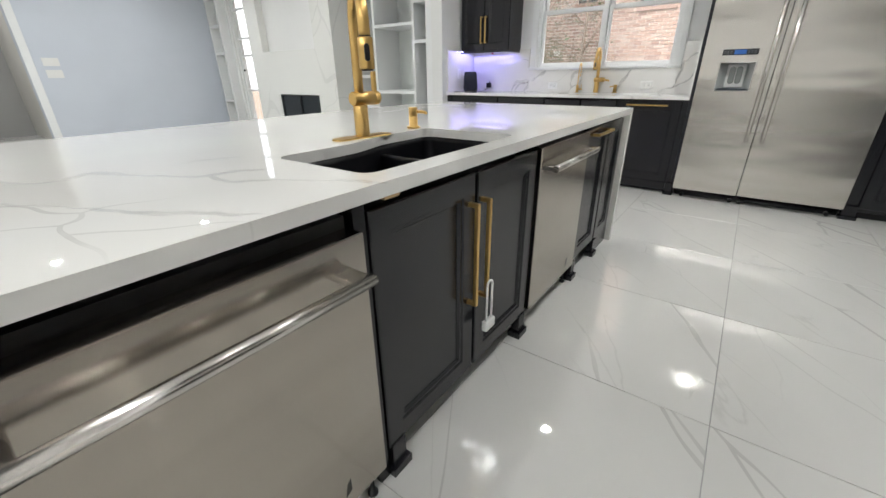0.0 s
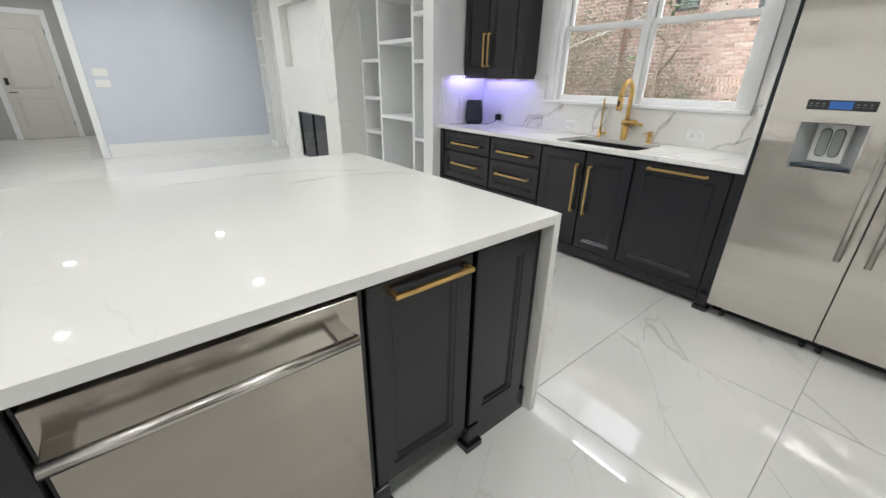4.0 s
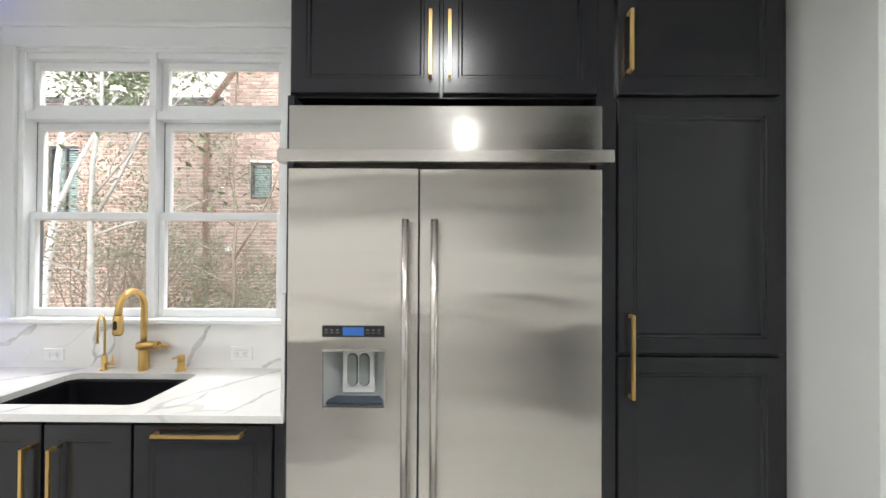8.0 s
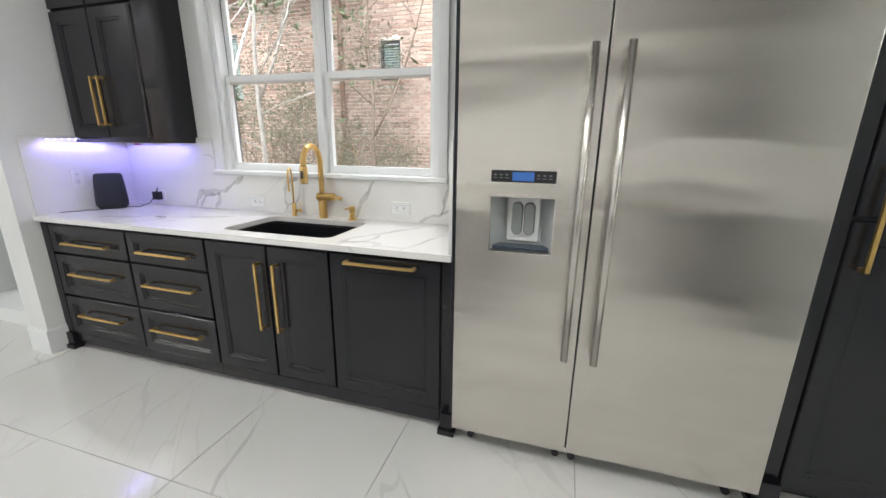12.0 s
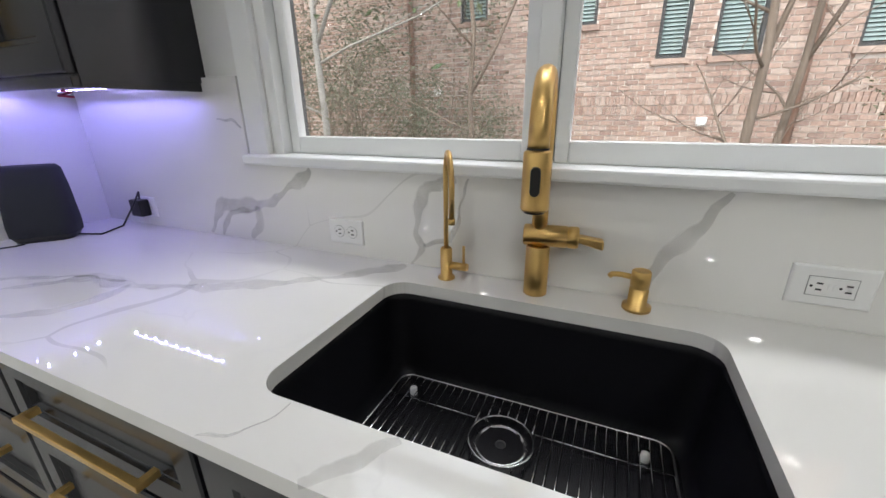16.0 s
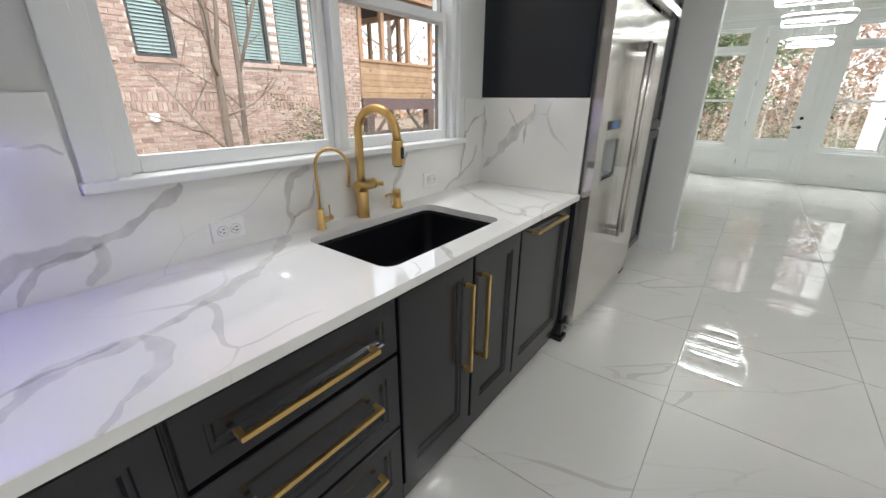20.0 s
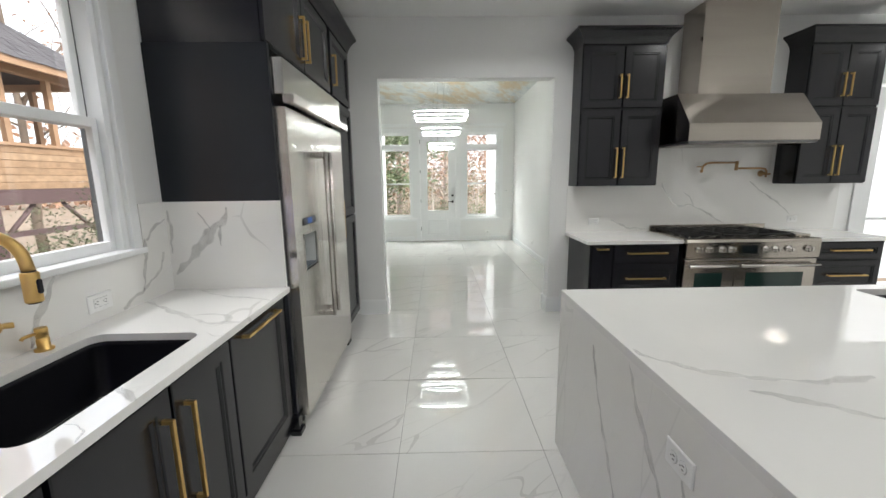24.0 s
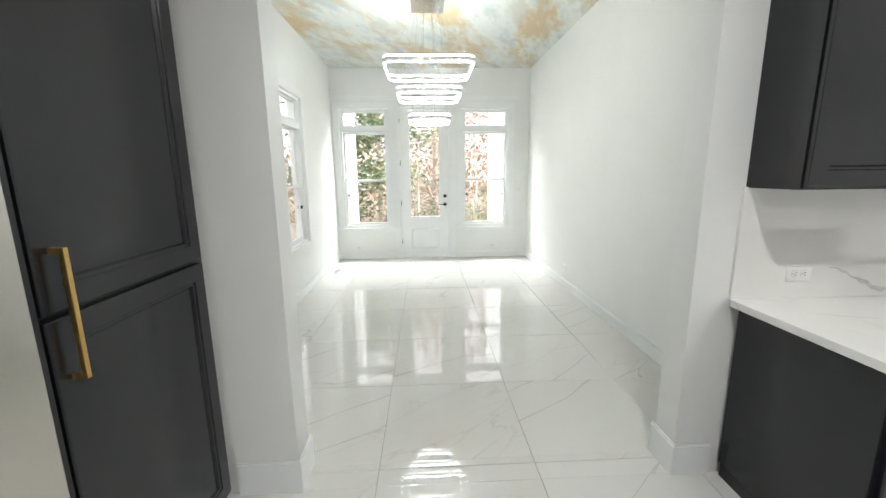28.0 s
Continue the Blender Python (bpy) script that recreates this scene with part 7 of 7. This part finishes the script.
def screened_porch():
    x0, x1, y0, y1 = 4.33, 6.92, 11.3, 15.5
    th = thing("screened_porch", ((x0 + x1) / 2, 11, GROUND), "raised wooden screened porch with cedar siding and shingle roof", "porch")
    zf, zs, zt = 1.41, 2.2, 3.5
    part("beam", box(x0, x1 + 0.05, y0 - 0.06, y0 + 0.1, zf - 0.27, zf), PORCH_DARK, th)
    part("beam", box(x1 - 0.1, x1 + 0.06, y0 + 0.1, y1, zf - 0.27, zf), PORCH_DARK, th)
    part("deck", box(x0, x1, y0 + 0.1, y1, zf - 0.1, zf), PORCH_DARK, th)
    for x, y in ((x1 - 0.1, y0 + 0.05), (x1 - 0.1, y1 - 0.2), (x0 + 0.2, y0 + 0.05)):
        part("post", box(x - 0.12, x + 0.12, y - 0.1, y + 0.1, GROUND, zf - 0.27), PORCH_DARK, th)
    part("brace", tube(bmesh.new(), [(x1 - 0.3, y0 + 0.05, 0.45), (x1 - 1.0, y0 + 0.05, zf - 0.28)], 0.045, 6), PORCH_DARK, th)
    part("brace", tube(bmesh.new(), [(x0 + 0.3, y0 + 0.05, 0.45), (x0 + 1.0, y0 + 0.05, zf - 0.28)], 0.045, 6), PORCH_DARK, th)
    part("rail", box(x0, x1, y0, y0 + 0.08, 0.55, 0.65), PORCH_DARK, th)
    n = 6
    h = (zs - zf) / n
    for k in range(n):
        part("board", box(x0, x1, y0 - 0.02 + 0.004 * (k % 2), y0 + 0.03, zf + k * h + 0.006, zf + (k + 1) * h, 0.004), CEDAR, th)
        part("board", box(x1 - 0.03, x1 + 0.02, y0 + 0.03, y1, zf + k * h + 0.006, zf + (k + 1) * h, 0.004), CEDAR, th)
    part("cap_rail", box(x0, x1 + 0.04, y0 - 0.05, y0 + 0.06, zs, zs + 0.06, 0.004), CEDAR_TRIM, th)
    part("cap_rail", box(x1 - 0.04, x1 + 0.04, y0 + 0.06, y1, zs, zs + 0.06, 0.004), CEDAR_TRIM, th)
    for x in (x0 + 0.06, x0 + 0.75, x0 + 1.65, x1 - 0.04):
        part("stud", box(x - 0.05, x + 0.05, y0 - 0.02, y0 + 0.08, zs + 0.06, zt), CEDAR_TRIM, th)
    for y in (y0 + 1.2, y0 + 2.4, y1 - 0.1):
        part("stud", box(x1 - 0.08, x1 + 0.02, y - 0.05, y + 0.05, zs + 0.06, zt), CEDAR_TRIM, th)
    part("plate", box(x0, x1 + 0.04, y0 - 0.04, y0 + 0.1, zt, zt + 0.14), CEDAR_TRIM, th)
    part("plate", box(x1 - 0.1, x1 + 0.04, y0 + 0.1, y1, zt, zt + 0.14), CEDAR_TRIM, th)
    part("inner_wall", box(x0 + 0.05, x1 - 0.2, y1 - 0.1, y1, zf, zt), SCREENING, th)
    part("fascia", box(x0 - 0.2, x1 + 0.42, y0 - 0.42, y0 - 0.37, zt + 0.05, zt + 0.2), CEDAR_TRIM, th)
    bm = bmesh.new()
    for r in range(24):
        z, y = zt + 0.18 + r * 0.083, y0 - 0.45 + r * 0.11
        x, k = x0 - 1.5, 0
        lim = x1 + 0.45 - r * 0.11
        while x < lim - 0.01:
            w = 0.2 + 0.09 * ((k * 7 + r * 5) % 5) / 5
            xe = min(x + w, lim)
            vs = [bm.verts.new(p) for p in ((x, y, z + 0.005 * (k % 3)), (xe - 0.006, y, z + 0.005 * (k % 3)), (xe - 0.006, y + 0.15, z + 0.11), (x, y + 0.15, z + 0.11))]
            vb = [bm.verts.new(v.co - Vector((0, 0, 0.014))) for v in vs]
            for j in range(4):
                bm.faces.new((vs[j], vs[(j + 1) % 4], vb[(j + 1) % 4], vb[j]))
            bm.faces.new(vs)
            x = xe
            k += 1
    tagged(part("roof", bm, SHINGLE_PORCH, th, "grey shingle porch roof"), kind="stuff")
    bm = bmesh.new()
    vs = [bm.verts.new(p) for p in ((x1 + 0.4, y0 - 0.42, zt + 0.17), (x1 + 0.4, y1, zt + 0.17), (x1 - 2.2, y1, zt + 2.1), (x1 - 2.2, y0 + 2.1, zt + 2.1))]
    vb = [bm.verts.new(v.co - Vector((0, 0, 0.03))) for v in vs]
    for j in range(4):
        bm.faces.new((vs[j], vs[(j + 1) % 4], vb[(j + 1) % 4], vb[j]))
    bm.faces.new(vs)
    bm.faces.new(vb[::-1])
    part("roof_side", bm, SHINGLE_PORCH, th)


screened_porch()


def limb(bm, rng, p, way, length, r, depth, sides, tips):
    """One limb that bends and tapers, and throws smaller limbs."""
    pts, rs = [Vector(p)], [r]
    steps = 5 if depth else 4
    w = Vector(way).normalized()
    for k in range(steps):
        w = (w + Vector((rng.uniform(-1, 1), rng.uniform(-1, 1), rng.uniform(-0.6, 0.9))) * 0.16).normalized()
        pts.append(pts[-1] + w * length / steps)
        rs.append(r * (1 - 0.72 * (k + 1) / steps))
    tube(bm, pts, rs, sides)
    tips.append((pts[-1], w))
    tips.append((pts[-2], w))
    if depth:
        for k in range(rng.randint(3, 4)):
            j = rng.randint(1, steps)
            side = Vector((rng.uniform(-1, 1), rng.uniform(-1, 1), rng.uniform(-0.1, 0.9)))
            limb(bm, rng, pts[j], w * 0.6 + side, length * rng.uniform(0.45, 0.7), rs[j] * 0.62, depth - 1, max(4, sides - 2), tips)


def leaves(bm, rng, at, count, spread, size):
    for k in range(count):
        c = Vector(at) + Vector((rng.gauss(0, spread), rng.gauss(0, spread), rng.gauss(0, spread * 0.8)))
        a = Vector((rng.uniform(-1, 1), rng.uniform(-1, 1), rng.uniform(-0.6, 0.6))).normalized() * size * rng.uniform(0.6, 1.3)
        s = a.cross(Vector((rng.uniform(-1, 1), rng.uniform(-1, 1), rng.uniform(-1, 1)))).normalized() * size * 0.4
        q = a.cross(s).normalized() * size * 0.12
        v = [bm.verts.new(c - a), bm.verts.new(c + s * 0.9 + q), bm.verts.new(c + a), bm.verts.new(c - s * 0.9 + q)]
        bm.faces.new(v)


def tree(name, at, height, r, seed, label, bark, leaf=None, per_tip=0, size=0.05, spread=0.18, depth=3, lean=(0, 0), low=0.25, arms=9):
    rng = random.Random(seed)
    th = thing(name, at, label, "tree")
    bm = bmesh.new()
    base = Vector(at)
    pts, rs, tips = [base], [r], []
    n = 9
    for k in range(1, n + 1):
        pts.append(base + Vector((lean[0] * k / n + rng.uniform(-0.05, 0.05) * height * 0.16, lean[1] * k / n + rng.uniform(-0.05, 0.05) * height * 0.06, height * k / n)))
        rs.append(r * (1 - 0.85 * k / n))
    tube(bm, pts, rs, 9)
    limb(bm, rng, pts[4], (0.45, 0.1, 1), height * 0.5, rs[4] * 0.75, depth - 1, 7, tips)
    for k in range(arms):
        f = low + (1 - low) * k / arms
        j = min(n - 1, int(f * n))
        a = rng.uniform(0, math.tau)
        limb(bm, rng, pts[j].lerp(pts[j + 1], f * n - j), (math.cos(a), math.sin(a), rng.uniform(0.25, 0.9)), height * rng.uniform(0.16, 0.3), max(0.008, rs[j] * 0.4), depth - 1, 6, tips)
    part("trunk", bm, bark, th)
    if leaf:
        bm = bmesh.new()
        for p, w in tips:
            leaves(bm, rng, p, per_tip, spread, size)
        part("crown", bm, leaf, th)
    return th


def shrub(at, size, seed, label, leaf, count, leaf_size):
    rng = random.Random(seed)
    th = thing("shrub", at, label, "shrub")
    bm, tips = bmesh.new(), []
    for k in range(9):
        a = rng.uniform(0, math.tau)
        limb(bm, rng, at, (0.5 * math.cos(a), 0.5 * math.sin(a), 1), size * rng.uniform(0.6, 1.0), 0.02, 2, 5, tips)
    part("stems", bm, BARK, th)
    bm = bmesh.new()
    for p, w in tips:
        leaves(bm, rng, p, count, 0.12, leaf_size)
    part("crown", bm, leaf, th)


# side yard between the houses
tree("bare_tree", (-3.82, 7.6, GROUND), 6.5, 0.048, 3, "slim pale-barked tree with bare branches and few green leaves", BARK_PALE, LEAF, 3, 0.06, 0.2, 3, (0.05, 0.1), 0.35, 9)
tree("bare_tree", (-2.5, 8.5, GROUND), 5.5, 0.045, 11, "slim bare tree against the brick house", BARK, None, depth=3, low=0.3, arms=9, lean=(-0.1, 0.1))
tree("bare_tree", (0.02, 9.0, GROUND), 6.2, 0.06, 17, "bare multi-branched tree beside the brick house", BARK, None, depth=3, low=0.28, arms=10, lean=(0.15, 0.0))
tree("bare_tree", (0.22, 9.1, GROUND), 6.0, 0.05, 23, "bare multi-branched tree beside the brick house", BARK, None, depth=3, low=0.3, arms=9, lean=(0.5, 0.2))
tree("evergreen_tree", (-5.6, 8.6, GROUND), 7.0, 0.07, 29, "thin tree with glossy green leaves near the eave", BARK_PALE, LEAF_FRESH, 30, 0.055, 0.24, 3, (0.5, 0.3), 0.6, 9)
for k, (x, y, size) in enumerate(((-3.3, 10.0, 1.8), (-4.35, 9.7, 3.0), (-4.9, 9.9, 3.6), (-5.5, 9.5, 3.7), (-6.3, 9.9, 3.6))):
    shrub((x, y, GROUND), size, 31 + k, "tall grey-green evergreen shrub by the brick wall", LEAF_GREY, 16, 0.034)
shrub((2.4, 10.2, GROUND), 1.9, 41, "low green shrub below the windows", LEAF, 9, 0.035)
shrub((4.6, 10.0, GROUND), 1.6, 43, "low green shrub beside the porch posts", LEAF, 9, 0.035)
shrub((6.6, 9.6, GROUND), 2.0, 47, "loose green shrub beyond the porch", LEAF, 9, 0.04)
tree("far_tree", (9.3, 17.5, GROUND), 9, 0.13, 53, "tall bare woodland tree beyond the houses", BARK, None, depth=3, arms=10)
tree("far_tree", (11.5, 17.5, GROUND), 11, 0.16, 59, "tall bare woodland tree beyond the houses", BARK, None, depth=3, arms=10)
tree("far_tree", (13.5, 14.5, GROUND), 8, 0.12, 61, "woodland tree with rust-coloured leaves", BARK, LEAF_RUST, 5, 0.12, 0.5, 3, arms=9)

# front porch and woods beyond the dining room
solid("front_porch", box(DX + 0.18, DX + 2.0, 0.5, 6.6, -0.12, -0.02), painted("porch_floor", (0.55, 0.54, 0.52), 0.6, 0.05, 0.1), (DX + 1, 3.5, -0.12), "pale porch floor outside the glazed door", "porch floor", kind="structure")
solid("porch_base", box(DX + 0.18, DX + 2.0, 0.5, 6.6, GROUND, -0.121), MORTAR, (DX + 1, 3.5, GROUND), "low porch foundation", "foundation", kind="structure")
solid("porch_roof", box(DX + 0.18, DX + 2.2, 0.3, 6.8, 4.3, 4.45), TRIM, (DX + 1, 3.5, 4.3), "white porch ceiling", "roof", kind="structure")


def porch_column(y):
    th = thing("porch_column", (DX + 1.7, y, -0.02), "square white porch column", "column", "porch columns")
    x = DX + 1.7
    part("shaft", box(x - 0.15, x + 0.15, y - 0.15, y + 0.15, 0.18, 4.15, 0.004), TRIM, th)
    part("base", box(x - 0.19, x + 0.19, y - 0.19, y + 0.19, -0.02, 0.18, 0.006), TRIM, th)
    part("capital", box(x - 0.19, x + 0.19, y - 0.19, y + 0.19, 4.15, 4.3, 0.006), TRIM, th)


porch_column(5.22)
porch_column(2.02)
RUST = "woodland tree with rust and orange autumn leaves"
rng0 = random.Random(77)
for k, (x, y) in enumerate(((13.5, 1.2), (14.5, 3.2), (13.2, 5.0), (15.6, 6.9), (17.5, 0.2), (18.2, 4.4), (17.0, 2.2), (19.5, 8.2), (20.5, -1.5), (22.0, 2.8), (22.5, 6.0), (24.0, 10.0))):
    rust = k % 4 != 3
    tree("woodland_tree", (x, y, GROUND), rng0.uniform(7.0, 9.5), rng0.uniform(0.09, 0.16), 100 + k, RUST if rust else "tall bare woodland tree beyond the houses", BARK_WOODS, LEAF_RUST if rust else None, 3, 0.11, 0.55, 3, low=0.12, arms=11)
tree("evergreen_tree", (11.0, 5.6, GROUND), 4.8, 0.1, 131, "broad-leaved evergreen tree near the porch", BARK_WOODS, LEAF_FRESH, 12, 0.10, 0.24, 3, low=0.12, arms=11)
for k, (x, y, s) in enumerate(((10.3, 4.3, 2.0), (10.6, 3.3, 1.8), (10.4, 2.4, 2.1), (11.2, 1.4, 2.0), (11.6, 6.6, 2.2))):
    shrub((x, y, GROUND), s, 150 + k, "tangled grey-green shrub beyond the porch", LEAF_GREY if k % 2 else LEAF_FRESH, 5, 0.045)
for k, (x, y, s) in enumerate(((10.1, 3.75, 2.9), (10.5, 3.0, 3.3), (10.2, 2.3, 2.8), (10.9, 4.2, 3.4), (11.0, 2.6, 3.6))):
    tree("bare_shrub", (x, y, GROUND), s, 0.06, 170 + k, "bare shrub with a tangle of pale twigs", TWIG_PALE, None, depth=3, low=0.05, arms=13)
bm = bmesh.new()
rngw = random.Random(5)
for k in range(12000):
    a = rngw.uniform(-75, 100)
    d = rngw.uniform(52, 60)
    z = GROUND + abs(rngw.gauss(0, 1)) * 4.4
    c = Vector((3 + d * math.cos(radians(a)), 3 + d * math.sin(radians(a)), z))
    s = rngw.uniform(0.2, 0.5)
    u = Vector((rngw.uniform(-1, 1), rngw.uniform(-1, 1), rngw.uniform(-1, 1))).normalized() * s
    w = u.cross(Vector((rngw.uniform(-1, 1), rngw.uniform(-1, 1), rngw.uniform(-1, 1)))).normalized() * s * 0.6
    bm.faces.new([bm.verts.new(c + u), bm.verts.new(c + w), bm.verts.new(c - u), bm.verts.new(c - w)])
structure("backdrop_woods", bm, LEAF_RUST, "distant autumn woods", "woods")
bpy.data.objects["backdrop_woods"]["kind"] = "stuff"

# ---- floor tiles and bricks ----
TX, TY, TS = -0.375, 1.42, 0.8125


def tile_mesh(w, d):
    bm = bmesh.new()
    loops = [[bm.verts.new(p) for p in ((e, e, z), (w - e, e, z), (w - e, d - e, z), (e, d - e, z))] for e, z in ((0, -0.0034), (0, -0.001), (0.001, 0.0))]
    for a, c in zip(loops, loops[1:]):
        for j in range(4):
            bm.faces.new((a[j], a[(j + 1) % 4], c[(j + 1) % 4], c[j]))
    bm.faces.new(loops[-1])
    me = bpy.data.meshes.new("tile")
    bm.to_mesh(me)
    bm.free()
    me.materials.append(TILE)
    return me


TILES = {}


def lay(x0, x1, y0, y1):
    i0, i1 = math.floor((x0 - TX) / TS), math.ceil((x1 - TX) / TS)
    j0, j1 = math.floor((y0 - TY) / TS), math.ceil((y1 - TY) / TS)
    g = 0.0015
    for i in range(i0, i1):
        for j in range(j0, j1):
            a0, a1 = max(x0, TX + i * TS + g), min(x1, TX + (i + 1) * TS - g)
            b0, b1 = max(y0, TY + j * TS + g), min(y1, TY + (j + 1) * TS - g)
            if a1 - a0 < 0.01 or b1 - b0 < 0.01:
                continue
            key = (round(a1 - a0, 3), round(b1 - b0, 3))
            if key not in TILES:
                TILES[key] = tile_mesh(*key)
            ob = new("tile", TILES[key])
            ob.parent = FLOOR
            ob.location = (a0, b0, 0)


lay(WEST, EW, SOUTH, NW)
lay(EW, EW + 0.16, 2.38, 4.22)
lay(EW + 0.16, DX, DY0, DY1)
lay(-12.2, WEST, -4.0, 1.95)

BL, BH, BJ = 0.172, 0.059, 0.018


def brick_corners(x0, x1, z0, z1):
    return [(x, y, z) for x in (x0, x1) for y in (BY, BY + 0.03) for z in (z0, z1)]


bme = bpy.data.meshes.new("brick")
bm = box(0, BL, 0, 0.03, 0, BH, 0.0)
bm.to_mesh(bme)
bm.free()
bme.materials.append(BRICK)
verts, faces = [], []
near = 0
rngb = random.Random(9)
HOLES = wall_opening_list()


def blocked(x0, x1, z0, z1):
    return [h for h in HOLES if x0 < h[1] and x1 > h[0] and z0 < h[3] and z1 > h[2] - 0.09]


def add_brick(x0, x1, z0, z1, out):
    global near
    hit = blocked(x0, x1, z0, z1)
    if hit:
        h = hit[0]
        if x0 < h[0] - 0.03:
            x1 = h[0]
        elif x1 > h[1] + 0.03:
            x0 = h[1]
        else:
            return
        if blocked(x0 + 0.001, x1 - 0.001, z0, z1):
            return
    whole = abs((x1 - x0) - BL) < 1e-4
    if whole and near < 300 and -3.0 < x0 < -0.2 and 1.2 < z0 < 2.6:
        ob = new("brick", bme)
        ob.parent = HOUSE
        ob.location = Vector((x0, BY - out, z0)) - HOME[HOUSE]
        near += 1
        return
    b = len(verts)
    verts.extend((x, y - out, z) for x, y, z in brick_corners(x0, x1, z0, z1))
    faces.extend(tuple(b + k for k in f) for f in ((0, 1, 5, 4), (0, 4, 6, 2), (1, 3, 7, 5), (0, 2, 3, 1), (4, 5, 7, 6)))


z, row, banded = GROUND + 0.05, 0, False
while z < 7.5:
    soldier = not banded and z > 1.20
    if soldier:
        for up in (0, 1):
            x = HX0 - up * (BH + BJ) / 2
            while x < HX1 - BH:
                add_brick(max(x, HX0), x + BH, z + up * 0.14, z + up * 0.14 + 0.125, rngb.uniform(0.0, 0.006))
                x += BH + BJ * 0.6
        z += 0.28
        banded = True
    else:
        x = HX0 - (BL + BJ) / 2 * (row % 2)
        while x < HX1:
            if not (z > 4.4 and x < -4.35):
                a, c = max(x, HX0), min(x + BL, HX1)
                if c - a > 0.03:
                    add_brick(a, c, z, z + BH, rngb.uniform(-0.003, 0.004))
            x += BL + BJ
        z += BH + BJ
    row += 1
me = bpy.data.meshes.new("brickwork")
me.from_pydata([Vector(v) - HOME[HOUSE] for v in verts], [], faces)
me.materials.append(BRICKS)
bw = new("brickwork", me)
bw.parent = HOUSE
tagged(bw, "joined brickwork in running bond with a soldier course", kind="stuff")
